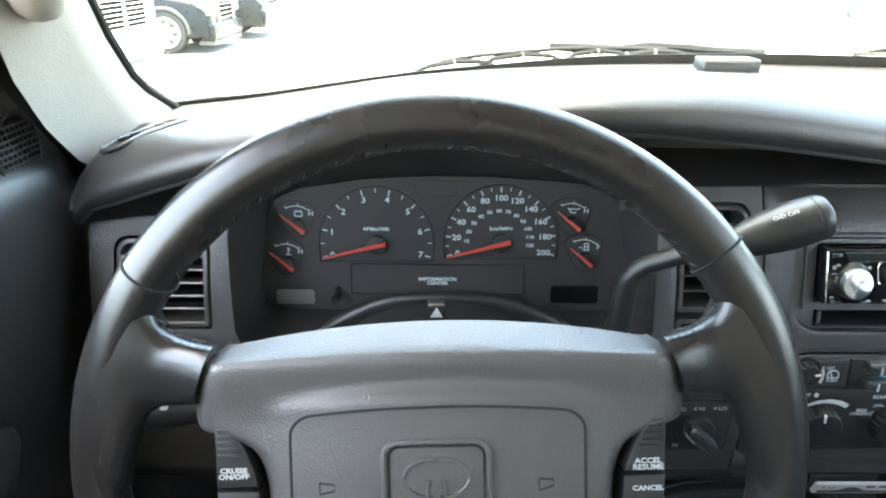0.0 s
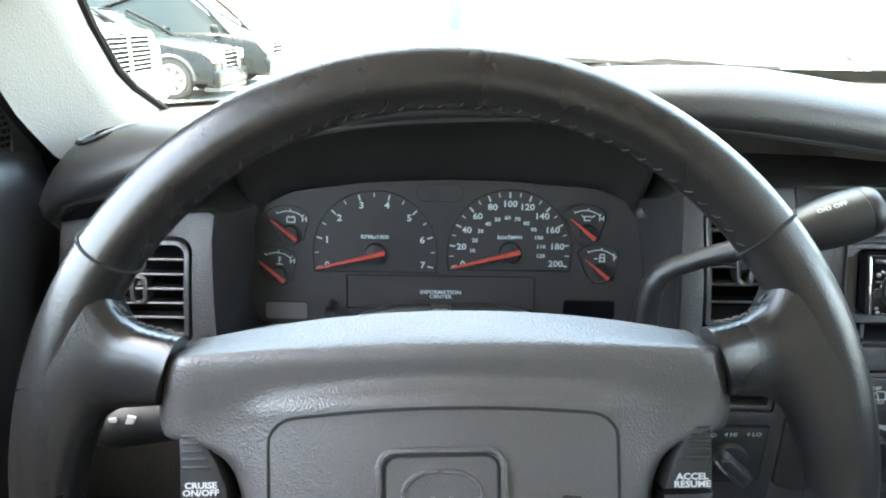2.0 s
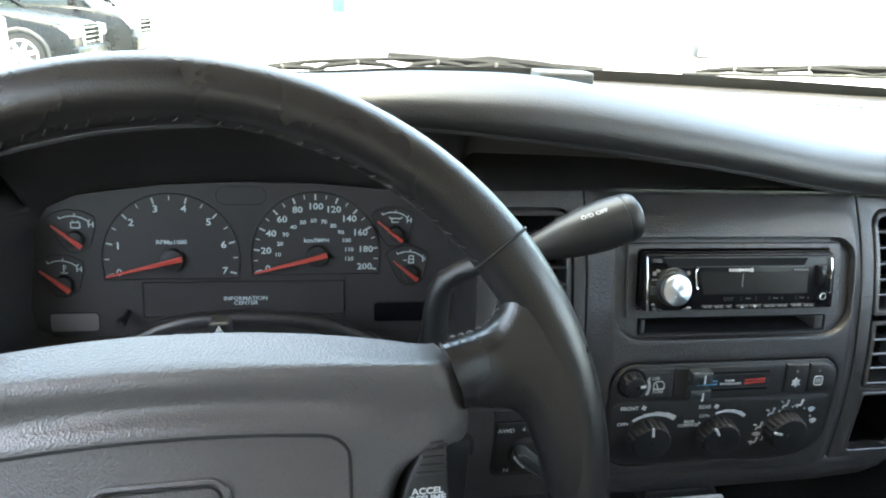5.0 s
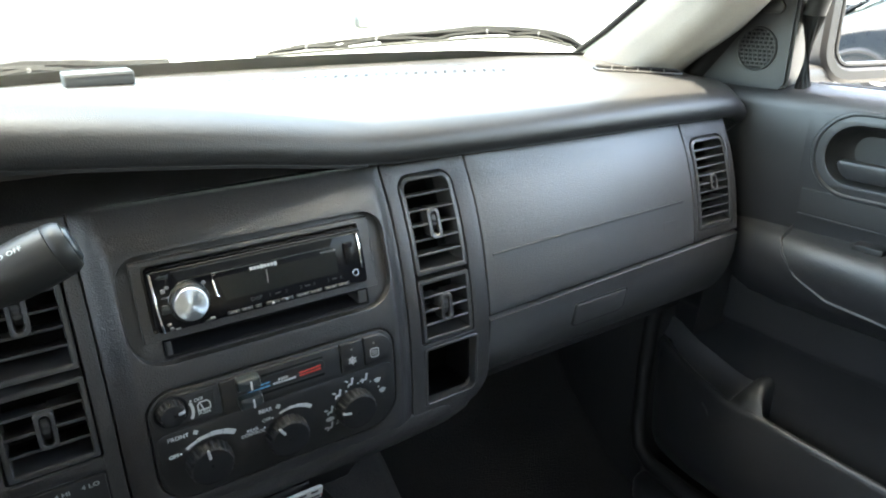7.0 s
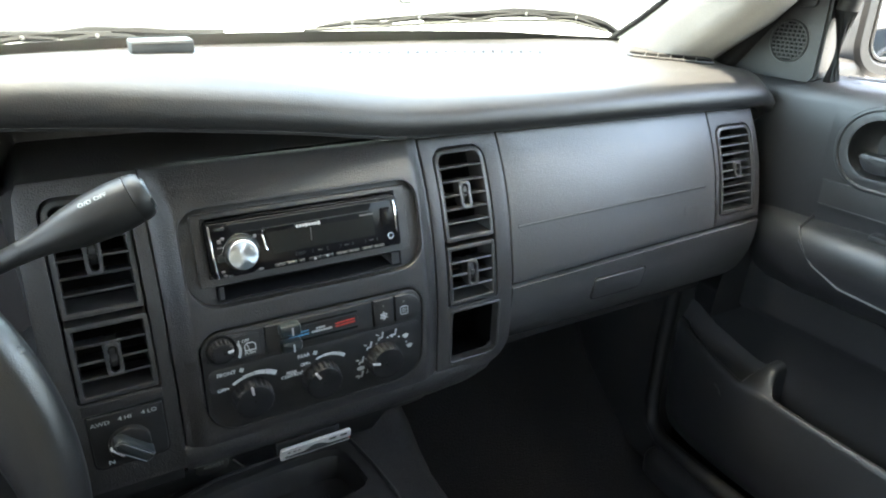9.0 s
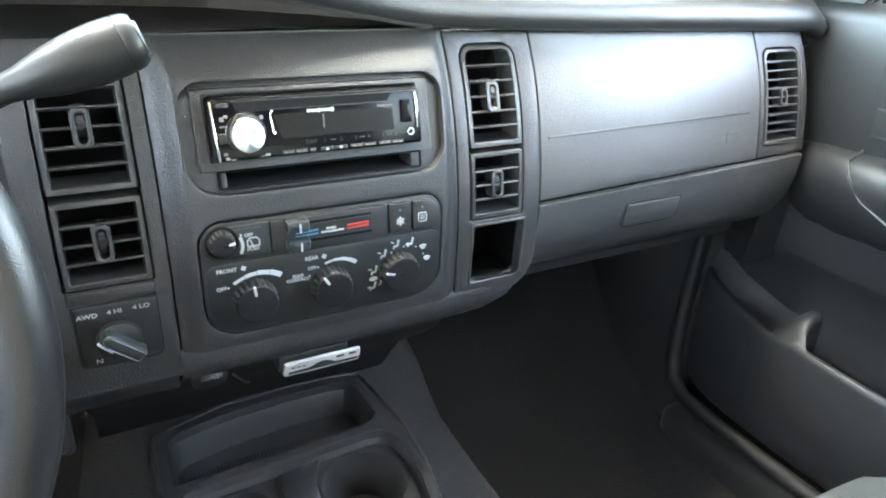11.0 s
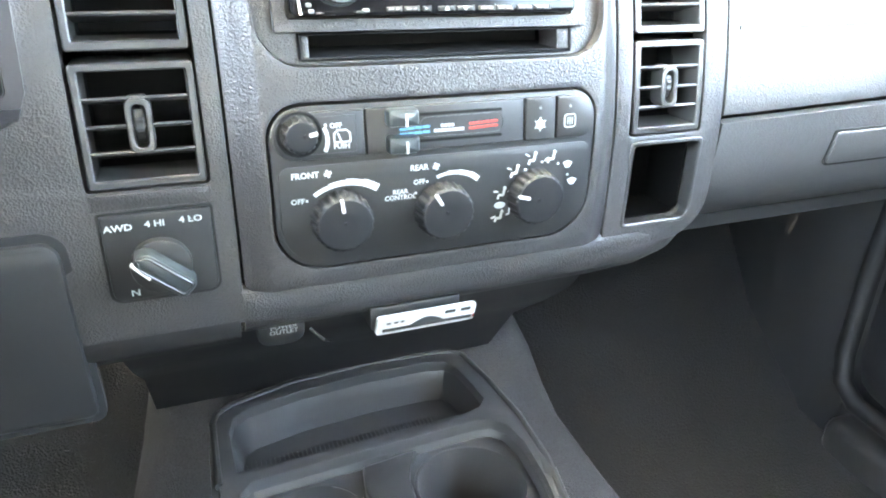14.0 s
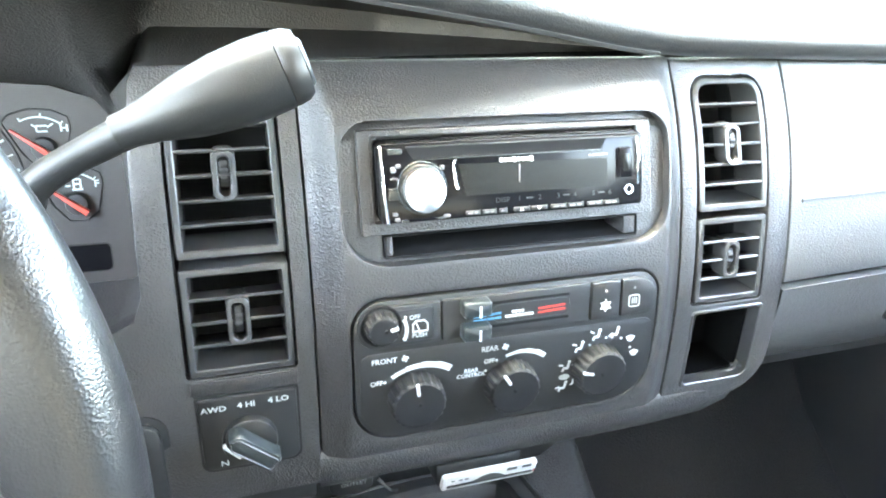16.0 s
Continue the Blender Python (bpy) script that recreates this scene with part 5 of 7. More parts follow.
def small_gauge(cx, cz, letter, symbol, group_name):
    bm = bmesh.new()
    out = [(cx - 0.0215, cz + 0.016), (cx - 0.017, cz + 0.0205), (cx - 0.006, cz + 0.0235), (cx + 0.006, cz + 0.0225), (cx + 0.0145, cz + 0.018), (cx + 0.0155, cz + 0.012), (cx + 0.011, cz - 0.006), (cx + 0.003, cz - 0.0115), (cx - 0.006, cz - 0.011), (cx - 0.013, cz - 0.002)]
    ring(bm, inset(out, -0.0009), out, -0.001, 0.0010, 0.0003)
    g = part(group_name, warp(bm, DIALS), DIALRIM, cluster)
    bm = bmesh.new()
    arc_band(bm, cx - 0.002, cz - 0.001, 0.0195, 0.0203, 118, 50, 0.0001, 0.0005, 10)
    part("scale", warp(bm, DIALS), TEAL, g)
    for a in (118, 84, 50):
        tick(cx - 0.002, cz - 0.001, a, 0.0195, 0.0220, 0.0008, g, TEAL)
    lettering(letter, 0.0062, (cx + 0.0125, cz + 0.0115), 0.0005, DIALS, g, mat=TEAL, fat=0.0001)
    bm = bmesh.new()
    for p, q in symbol:
        bar(bm, (cx + p[0], cz + p[1]), (cx + q[0], cz + q[1]), 0.0009, 0.0001, 0.0005)
    part("symbol", warp(bm, DIALS), TEAL, g)
    needle(cx, cz, 141, 0.0205, g, 0.008, 0.0024, 0.0070)


BATT = [((-0.003, 0.009), (0.004, 0.009)), ((0.004, 0.009), (0.004, 0.0135)), ((0.004, 0.0135), (-0.003, 0.0135)), ((-0.003, 0.0135), (-0.003, 0.009)), ((-0.002, 0.0145), (-0.001, 0.0145)), ((0.002, 0.0145), (0.003, 0.0145))]
TEMP = [((0.0005, 0.009), (0.0005, 0.0155)), ((0.0005, 0.0145), (0.0025, 0.0145)), ((0.0005, 0.0125), (0.0025, 0.0125)), ((-0.002, 0.0085), (0.0035, 0.0085))]
OIL = [((-0.003, 0.010), (0.003, 0.010)), ((-0.003, 0.010), (-0.003, 0.0135)), ((-0.003, 0.0135), (0.003, 0.0135)), ((0.003, 0.0125), (0.0065, 0.0145)), ((-0.003, 0.0125), (-0.0055, 0.0145))]
FUEL = [((-0.001, 0.0085), (-0.001, 0.015)), ((-0.001, 0.015), (0.003, 0.015)), ((0.003, 0.015), (0.003, 0.0085)), ((-0.002, 0.0085), (0.004, 0.0085)), ((-0.001, 0.012), (0.003, 0.012)), ((-0.006, 0.011), (-0.003, 0.011))]
small_gauge(-0.1365, 1.2240, "H", BATT, "voltmeter")
small_gauge(-0.1480, 1.1865, "H", TEMP, "temperature_gauge")
small_gauge(0.1300, 1.2285, "H", OIL, "oil_gauge")
small_gauge(0.1440, 1.1930, "F", FUEL, "fuel_gauge")
bm = bmesh.new()
ring(bm, rrect(-0.0870, 1.1550, 0.0850, 1.1865, 0.001, 3), rrect(-0.0860, 1.1560, 0.0840, 1.1855, 0.001, 3), -0.001, 0.0014, 0.0004)
info = part("message_window", warp(bm, DIALS), DIALRIM, cluster)
lettering("INFORMATION\nCENTER", 0.0048, (-0.0010, 1.1690), 0.0006, DIALS, info, mat=TEAL, fat=0.00012)
for (x0, z0, x1, z1), m, lab in (((-0.1610, 1.1445, -0.1230, 1.1600), LCD, "grey odometer window"), ((0.1120, 1.1475, 0.1590, 1.1650), GLOSS, "dark display window"), ((-0.0235, 1.2535, 0.0175, 1.2680), DIAL, "blank warning lamp window")):
    bm = bmesh.new()
    plate(bm, rrect(x0, z0, x1, z1, 0.003 if m is not DIAL else 0.007), -0.001, 0.0004)
    w = part("window", warp(bm, DIALS), m, cluster, lab)
    bm = bmesh.new()
    ring(bm, inset(rrect(x0, z0, x1, z1, 0.003 if m is not DIAL else 0.007), -0.0008), rrect(x0, z0, x1, z1, 0.003 if m is not DIAL else 0.007), -0.001, 0.0009, 0.0002)
    part("window_edge", warp(bm, DIALS), DIALRIM, w)
bm = bmesh.new()
tube(bm, [(-0.0995, 0.62, 1.160), (-0.0995, 0.605, 1.160), (-0.0995, 0.594, 1.160)], [0.0035, 0.003, 0.003], 12)
tube(bm, [(-0.0995, 0.596, 1.160), (-0.0995, 0.588, 1.160)], [0.0045, 0.004], 12)
part("trip_stem", bm, BLACK, cluster, "black trip reset stem")


# ---- steering wheel ----
WO, WT = Vector((0.001, 0.309, 1.2064)), radians(19)
WB, WC = Vector((0, math.sin(WT), math.cos(WT))), Vector((0, -math.cos(WT), math.sin(WT)))


ROLL_C, ROLL_S = math.cos(radians(1.7)), math.sin(radians(1.7))    # the wheel stands a touch to the left


def on_wheel(a, b, c=0.0):
    return WO + Vector((a * ROLL_C - b * ROLL_S, 0, 0)) + WB * (b * ROLL_C + a * ROLL_S) + WC * c


# the rim's own plane stands a little steeper than the pad's
RO, RT = Vector((0.0008, 0.3188, 1.1936)), radians(14.4)
RB, RC = Vector((0, math.sin(RT), math.cos(RT))), Vector((0, -math.cos(RT), math.sin(RT)))


def on_rim(a, b, c=0.0):
    return RO + Vector((a * ROLL_C - b * ROLL_S, 0, 0)) + RB * (b * ROLL_C + a * ROLL_S) + RC * c


def on_spoke(a, b, c):
    w = min(1, max(0, (abs(a) - 0.120) / 0.035))
    w = w * w * (3 - 2 * w)
    q, h = 1.025 * abs(a) - 0.0347 * b + 0.0017, 1.052 * b + 0.0042
    k = min(1.0, 0.1960 / math.hypot(q, h))
    return on_wheel(a, b, c).lerp(on_rim(math.copysign(q * k, a), h * k, c), w)


def wheel_map(bm):
    """From (a, depth, b) to the wheel's plane."""
    for v in bm.verts:
        v.co = on_wheel(v.co.x, v.co.z, v.co.y)
    return bm


wheel = thing("steering_wheel", tuple(on_wheel(0, 0, -0.05)), "charcoal leather-wrapped steering wheel with grained airbag pad", "steering wheel")
RR, TUBE_R = 0.1949, 0.0158
bm = bmesh.new()
rows = []
for i in range(144):
    a = 2 * math.pi * i / 144
    grip = 1 + 0.03 * math.cos(3 * a)
    row = []
    for k in range(20):
        p = 2 * math.pi * k / 20
        r = RR + TUBE_R * grip * math.cos(p) * 0.98
        row.append(on_rim(r * math.cos(a), r * math.sin(a), TUBE_R * 0.94 * math.sin(p)))
    rows.append(row)
rows.append(rows[0])
loft(bm, rows, closed=True)
bmesh.ops.remove_doubles(bm, verts=bm.verts[:], dist=1e-6)
rim = part("rim", bm, LEATHER, wheel, "leather-wrapped rim", angle=80)
for a in (143.7, 37.6, -30.0, 210.0):
    bm = bmesh.new()
    c, s = math.cos(radians(a)), math.sin(radians(a))
    pts = []
    for k in range(25):
        p = 2 * math.pi * k / 24
        r = RR + (TUBE_R + 0.0002) * math.cos(p)
        t = 0.003 * math.sin(p * 1)
        pts.append(on_rim(r * c - t * s, r * s + t * c, (TUBE_R * 0.94 + 0.0002) * math.sin(p)))
    tube(bm, pts, 0.0008, 6)
    part("seam", bm, GAP, rim)
for a0, a1 in ((38, 142), (-26, 2), (178, 206)):
    n = int((a1 - a0) / 2.8)
    for k in range(n):
        a = radians(a0 + (a1 - a0) * (k + 0.5) / n)
        da = radians(0.42)
        pts = []
        for s in (-1, -0.4, 0.4, 1):
            aa = a + da * s
            lean = radians(155 + 6 * s)
            r = RR + (TUBE_R + 0.0006 - 0.0006 * abs(s)) * math.cos(lean)
            pts.append(on_rim(r * math.cos(aa), r * math.sin(aa), (TUBE_R * 0.94 + 0.0006 - 0.0006 * abs(s)) * math.sin(lean)))
        bm = bmesh.new()
        tube(bm, pts, 0.00035, 5)
        part("stitch", bm, THREAD, rim)

# leather arms
UP = curve_at([(0.105, 0.0650), (0.118, 0.0668), (0.130, 0.0690), (0.140, 0.0720), (0.146, 0.0765), (0.151, 0.0840), (0.157, 0.0960), (0.163, 0.110), (0.170, 0.120), (0.19, 0.13)])
LOW = curve_at([(0.105, 0.0345), (0.127, 0.0345), (0.150, 0.0335), (0.160, 0.0280), (0.167, 0.012), (0.173, -0.012), (0.178, -0.040), (0.19, -0.06)])
for s in (-1, 1):
    bm = bmesh.new()
    rows = []
    for i in range(22):
        a = 0.112 + (0.186 - 0.112) * i / 21
        u, l = UP(a), LOW(a)
        t = 0.0126 + 0.0022 * smooth01((i - 9) / 12)
        mid, hb = (u + l) / 2, (u - l) / 2
        row = []
        for p in [2 * math.pi * k / 20 for k in range(20)]:
            b = mid + hb * math.copysign(abs(math.cos(p)) ** 0.7, math.cos(p))
            lean = max(0, 1 - i / 12) * (0.0105 + 0.009 * min(1, max(0, (0.066 - b) / 0.026)))
            row.append(on_spoke(s * (a + lean), b, t * math.copysign(abs(math.sin(p)) ** 0.75, math.sin(p))))
        rows.append(row)
    loft(bm, rows, closed=True, caps=True)
    part("spoke", bm, LEATHER, wheel, "leather-wrapped spoke", angle=80)
    for k in range(7):
        a = 0.1275 + k * 0.0042
        bm = bmesh.new()
        tube(bm, [on_spoke(s * (a - 0.0012), UP(a - 0.0012) + 0.0004, 0.0030), on_spoke(s * a, UP(a) + 0.0012, 0.0045), on_spoke(s * (a + 0.0012), UP(a + 0.0012) + 0.0004, 0.0060)], 0.0007, 5)
        part("stitch", bm, THREAD, wheel)
    # lower arms
    bm = bmesh.new()
    rows = []
    for i in range(9):
        q = i / 8
        a, b = 0.058 + 0.062 * q, -0.090 - 0.054 * q
        rows.append([on_wheel(s * (a + 0.016 * math.cos(p)), b + 0.012 * math.cos(p), 0.011 * math.sin(p) - 0.004) for p in [2 * math.pi * k / 14 for k in range(14)]])
    loft(bm, rows, closed=True, caps=True)
    part("lower_spoke", bm, PADVINYL, wheel, angle=80)

# airbag pad
PADC = curve_at([(-0.105, -0.0120), (-0.092, 0.0010), (-0.060, 0.0050), (-0.008, 0.0060), (0.0300, 0.0055), (0.0415, 0.0065), (0.0500, 0.0095), (0.0570, 0.0112), (0.0610, 0.0098), (0.0650, 0.0035), (0.0715, -0.0095), (0.0745, -0.0155)])
PADW = curve_at([(-0.105, 0.060), (-0.087, 0.082), (-0.050, 0.0945), (-0.0185, 0.0970), (-0.006, 0.0988), (0.0078, 0.1042), (0.0185, 0.1130), (0.0270, 0.1240), (0.0340, 0.1325), (0.0410, 0.1355), (0.0500, 0.1340), (0.0575, 0.1312), (0.0660, 0.1275), (0.0745, 0.1230)])
SAG = curve_at([(-0.02, 0.0), (0.0, 0.1), (0.034, 0.95), (0.042, 0.85), (0.058, 0.15), (0.066, 0.5), (0.0745, 0.85)])


def pad_c(a, b):
    return PADC(b) + 0.0105 * smooth01((0.0465 - b) / 0.009) * max(0, 1 - (a / 0.093) ** 2) ** 0.7


def sag(a, b):
    return SAG(b) * a * a


def pad_point(sv, v):
    b0 = -0.105 + 0.1795 * v
    a = sv * PADW(b0)
    edge = max(0, (abs(sv) - 0.90) / 0.10)
    return a, b0 - sag(a, b0), pad_c(a, b0) - 0.011 * edge ** 2


bm = bmesh.new()
rows = []
NS = 41
for j in range(61):
    v = j / 60
    row = []
    for i in range(NS):
        sv = -1 + 2 * i / (NS - 1)
        sv = math.copysign(abs(sv) ** 0.8, sv)
        a, b, c = pad_point(sv, v)
        row.append(on_wheel(a, b, c))
    e0, e1 = pad_point(-1, v), pad_point(1, v)
    row = [on_wheel(e0[0], e0[1], -0.035), on_wheel(e0[0], e0[1], e0[2] - 0.004)] + row + [on_wheel(e1[0], e1[1], e1[2] - 0.004), on_wheel(e1[0], e1[1], -0.035)]
    rows.append(row)
loft(bm, rows)
pad = part("airbag_pad", bm, PADVINYL, wheel, "grained vinyl airbag pad", angle=70)


def pad_line(pts, r, name, m, parent, lift=0.0, closed=True):
    bm = bmesh.new()
    p = [on_wheel(a, b - sag(a, b), pad_c(a, b) + lift) for a, b in pts]
    if closed:
        p.append(p[0])
    tube(bm, p, r, 6, caps=not closed)
    return part(name, bm, m, parent)


def dense(poly, step=0.004):
    out = []
    for i in range(len(poly)):
        (ax, az), (bx, bz) = poly[i], poly[(i + 1) % len(poly)]
        n = max(1, int(math.hypot(bx - ax, bz - az) / step))
        out += [(ax + (bx - ax) * k / n, az + (bz - az) * k / n) for k in range(n)]
    return out


pad_line(dense(rrect(-0.0812, -0.079, 0.0780, 0.0340, 0.012)), 0.0008, "tear_line", GAP, pad)
pad_line(dense(rrect(-0.0308, -0.040, 0.0255, 0.0155, 0.008)), 0.0016, "emblem_frame", PADVINYL, pad, 0.0006)
pad_line(dense(rrect(-0.0280, -0.037, 0.0227, 0.0128, 0.006)), 0.0007, "emblem_groove", GAP, pad)
for s in (-1, 1):
    pts = [(-0.0027 + s * (0.003 + 0.0145 * math.sin(radians(a))), -0.0045 + 0.0105 * math.cos(radians(a))) for a in range(-10, 200, 15)]
    pad_line(pts, 0.0012, "emblem_curl", PADVINYL, pad, 0.0003, False)
    pad_line([(-0.0027 + s * 0.004, -0.0055), (-0.0027 + s * 0.005, -0.0155), (-0.0027 + s * 0.003, -0.0275)], 0.0012, "emblem_curl", PADVINYL, pad, 0.0003, False)
    x = -0.0605 if s < 0 else 0.057
    pad_line([(x - 0.005, -0.0070), (x - 0.005, -0.0135), (x + 0.003, -0.0115), (x + 0.003, -0.0080)], 0.0006, "horn_mark", GAP, pad, 0.0)

# speed control keys in the pad's flanks
for s, words in ((-1, "CRUISE\nON/OFF"), (1, "ACCEL\nRESUME")):
    cut = -0.0125 if s < 0 else -0.0085
    arc = [(s * 0.1235, 0.0275), (s * 0.1190, 0.0262), (s * 0.1122, 0.0182), (s * 0.1065, 0.0078), (s * 0.1020, -0.0035), (s * 0.1006, cut), (s * 0.1235, cut)]
    low = [(s * 0.1003, cut - 0.0022), (s * 0.0990, -0.0280), (s * 0.1005, -0.0450), (s * 0.1215, -0.0430), (s * 0.1235, cut - 0.0018)]
    for poly in (arc, low):
        if s < 0:
            poly = poly[::-1]
        bm = bmesh.new()
        plate(bm, poly, -0.03, 0.0045, 0.0016)
        key = part("speed_key", wheel_map(bm), BLACK, wheel, "black rubber speed control key")
        if poly is arc or poly[::-1] is arc or poly == arc[::-1]:
            for k in range(5):
                b = 0.0205 - 0.0036 * k
                w0 = 0.1150 - 0.0016 * k
                bm = bmesh.new()
                plate(bm, rrect(min(s * w0, s * 0.1220), b - 0.0007, max(s * w0, s * 0.1220), b + 0.0007, 0.0006, 2), 0.004, 0.0058, 0.0006)
                part("rib", wheel_map(bm), BLACK, key)
    c = bpy.data.curves.new("print", "FONT")
    ob = lettering(words, 0.0040 if s < 0 else 0.0042, (s * 0.1135, -0.0042), 0, lambda z: 0, wheel, fat=0.00014)
    for v in ob.data.vertices:
        v.co = on_wheel(v.co.x, v.co.z, 0.0050)
    bpy.data.curves.remove(c)
ob = lettering("CANCEL", 0.0039, (0.1135, -0.0178), 0, lambda z: 0, wheel, fat=0.00014)
for v in ob.data.vertices:
    v.co = on_wheel(v.co.x, v.co.z, 0.0050)
bm = bmesh.new()
tube(bm, [on_wheel(0, -0.02, -0.03), on_wheel(0, -0.02, -0.10)], [0.07, 0.055], 24)
part("hub_back", bm, DARK, wheel)


# ---- steering column and its levers ----
column = thing("steering_column", (0.0, 0.46, 1.08), "dark plastic steering column shroud with hazard warning button", "steering column")
bm = bmesh.new()
rows = []
for y, k, dz in ((0.385, 0.90, -0.060), (0.41, 0.94, -0.052), (0.44, 0.95, -0.048), (0.47, 0.95, -0.046), (0.50, 0.95, -0.047), (0.57, 0.94, -0.054)):
    rows.append([(0.002 + x * k, y, z + dz) for x, z in ((-0.088, 1.10), (-0.092, 1.17), (-0.087, 1.200), (-0.072, 1.214), (-0.050, 1.2235), (-0.02, 1.2285), (0.02, 1.2285), (0.050, 1.2240), (0.072, 1.2160), (0.087, 1.202), (0.092, 1.17), (0.088, 1.10))])
loft(bm, rows, caps=True)
part("shroud", bm, DARK, column, angle=60)
bm = bmesh.new()
tube(bm, [(-0.002, 0.478, 1.172), (-0.002, 0.478, 1.1985), (-0.002, 0.478, 1.2015)], [0.0105, 0.0105, 0.0095], 24)
box(bm, -0.0090, 0.0050, 0.4725, 0.487, 1.195, 1.2165, 0.0022, 3)
hz = part("hazard_button", bm, BLACK, column, "black hazard button with a white triangle")
bm = bmesh.new()
plate(bm, [(-0.0068, 1.2065), (0.0028, 1.2065), (-0.0020, 1.2150)], -0.4722, -0.4710)
for v in bm.verts:
    v.co.y = -v.co.y
part("triangle", bm, WHITE, hz)

gear = thing("gear_lever", (0.10, 0.47, 1.20), "charcoal column gear lever with a thick tapered grip", "gear lever")
bm = bmesh.new()
tube(bm, [(0.130, 0.495, 1.150), (0.143, 0.492, 1.172), (0.1465, 0.490, 1.195), (0.1470, 0.490, 1.215), (0.1485, 0.489, 1.230), (0.1530, 0.487, 1.2400), (0.1620, 0.484, 1.2475), (0.1780, 0.475, 1.2575), (0.2020, 0.461, 1.2710)], [0.0120, 0.0110, 0.0100, 0.0092, 0.0086, 0.0080, 0.0074, 0.0070, 0.0076], 16)
part("arm", bm, BLACK, gear, angle=80)
bm = bmesh.new()
A, B = Vector((0.196, 0.460, 1.2695)), Vector((0.2715, 0.459, 1.2965))
steps = [(0.0, 0.0074), (0.06, 0.0078), (0.2, 0.0100), (0.4, 0.0142), (0.6, 0.0166), (0.78, 0.0174), (0.92, 0.0168), (0.925, 0.0162), (0.935, 0.0168), (1.0, 0.0160), (1.04, 0.0140)]
tube(bm, [A.lerp(B, t) for t, r in steps], [r for t, r in steps], 28)
grip = part("grip", bm, BLACK, gear, "tapered charcoal grip", angle=50)
bm = bmesh.new()
tube(bm, [A.lerp(B, t) for t in (1.035, 1.05, 1.065)], [0.0112, 0.0112, 0.0100], 24)
part("button", bm, GREY, grip, "grey overdrive button in the grip's end")
ob = lettering("O/D OFF", 0.0042, (0, 0), 0, lambda z: 0, gear, fat=0.00005)
axis = (B - A).normalized()
view = (Vector((0.02, 0.03, 1.45)) - A.lerp(B, 0.62))
view = (view - axis * view.dot(axis)).normalized()
side = view.cross(axis)
side = side if side.z > 0 else -side
for v in ob.data.vertices:
    u, w = v.co.x, v.co.z
    q = w / 0.0170 + 0.45
    v.co = A.lerp(B, 0.66) + axis * u + side * (0.0176 * math.sin(q)) + view * (0.0176 * math.cos(q))

turn = thing("turn_signal_lever", (-0.09, 0.45, 1.15), "charcoal turn signal and wiper lever", "lever")
bm = bmesh.new()
rows = []
for x, y, z, ry, rz in ((-0.075, 0.45, 1.160, 0.009, 0.009), (-0.12, 0.44, 1.159, 0.010, 0.010), (-0.15, 0.432, 1.158, 0.012, 0.013), (-0.19, 0.425, 1.157, 0.013, 0.0165), (-0.212, 0.421, 1.156, 0.013, 0.0165), (-0.220, 0.420, 1.156, 0.011, 0.014), (-0.2225, 0.42, 1.156, 0.006, 0.008)):
    rows.append([(x, y + ry * math.cos(p), z + rz * math.sin(p)) for p in [2 * math.pi * k / 20 for k in range(20)]])
loft(bm, rows, closed=True, caps=True)
part("stalk", bm, BLACK, turn, angle=70)
bm = bmesh.new()
plate(bm, [(-0.2085, 1.1655), (-0.2040, 1.1655), (-0.2040, 1.1680), (-0.2085, 1.1675)], -0.4105, -0.4085)
plate(bm, [(-0.1985, 1.1645), (-0.1935, 1.1645), (-0.1915, 1.1690), (-0.1965, 1.1700)], -0.4105, -0.4085)
for v in bm.verts:
    v.co.y = -v.co.y
part("marking", bm, WHITE, turn)


# ---- centre console ----
TOPZ = 0.84


def lay(bm, z=TOPZ):
    """From (x, height, y) to a level top at z."""
    for v in bm.verts:
        v.co = (v.co.x, v.co.z, z + v.co.y)
    return bm


console = thing("centre_console", (XC, 0.45, 0.80), "charcoal plastic centre console with coin tray and cup holders", "centre console")
outline = [(0.248, 0.20), (0.246, 0.40), (0.247, 0.58), (0.2475, 0.660), (0.252, 0.674), (0.265, 0.684), (0.325, 0.702), (0.40, 0.708), (0.47, 0.705), (0.492, 0.701), (0.503, 0.692), (0.510, 0.64), (0.514, 0.58), (0.510, 0.52), (0.497, 0.46), (0.488, 0.40), (0.486, 0.20)]
tray_hole = [(0.262, 0.592), (0.470, 0.600), (0.484, 0.604), (0.493, 0.614), (0.492, 0.640), (0.488, 0.672), (0.480, 0.685), (0.462, 0.690), (0.40, 0.691), (0.33, 0.685), (0.280, 0.674), (0.266, 0.664), (0.261, 0.645)]
cup_hole = [(0.262, 0.26), (0.475, 0.26), (0.479, 0.40), (0.487, 0.45), (0.497, 0.50), (0.501, 0.545), (0.497, 0.570), (0.486, 0.582), (0.47, 0.585), (0.42, 0.583), (0.34, 0.580), (0.272, 0.576), (0.262, 0.566)]
bm = bmesh.new()
sheet(bm, outline, [tray_hole, cup_hole], 0.012, 0.003)
part("top", lay(bm), CONSOLE, console, "charcoal console top", angle=50)
bm = bmesh.new()
n = len(outline)
low = inset(outline, -0.012)
loft(bm, [[(x, y, TOPZ - 0.004) for x, y in inset(outline, -0.001)], [(x, y, TOPZ - 0.03) for x, y in inset(outline, -0.006)], [(x, y, 0.72) for x, y in low]], closed=True)
part("side", bm, CONSOLE, console, angle=60)
bm = bmesh.new()
tube(bm, [(x, y, TOPZ - 0.001) for x, y in outline[2:16]], 0.0035, 8)
part("edge_bead", bm, VENT, console)
bm = bmesh.new()
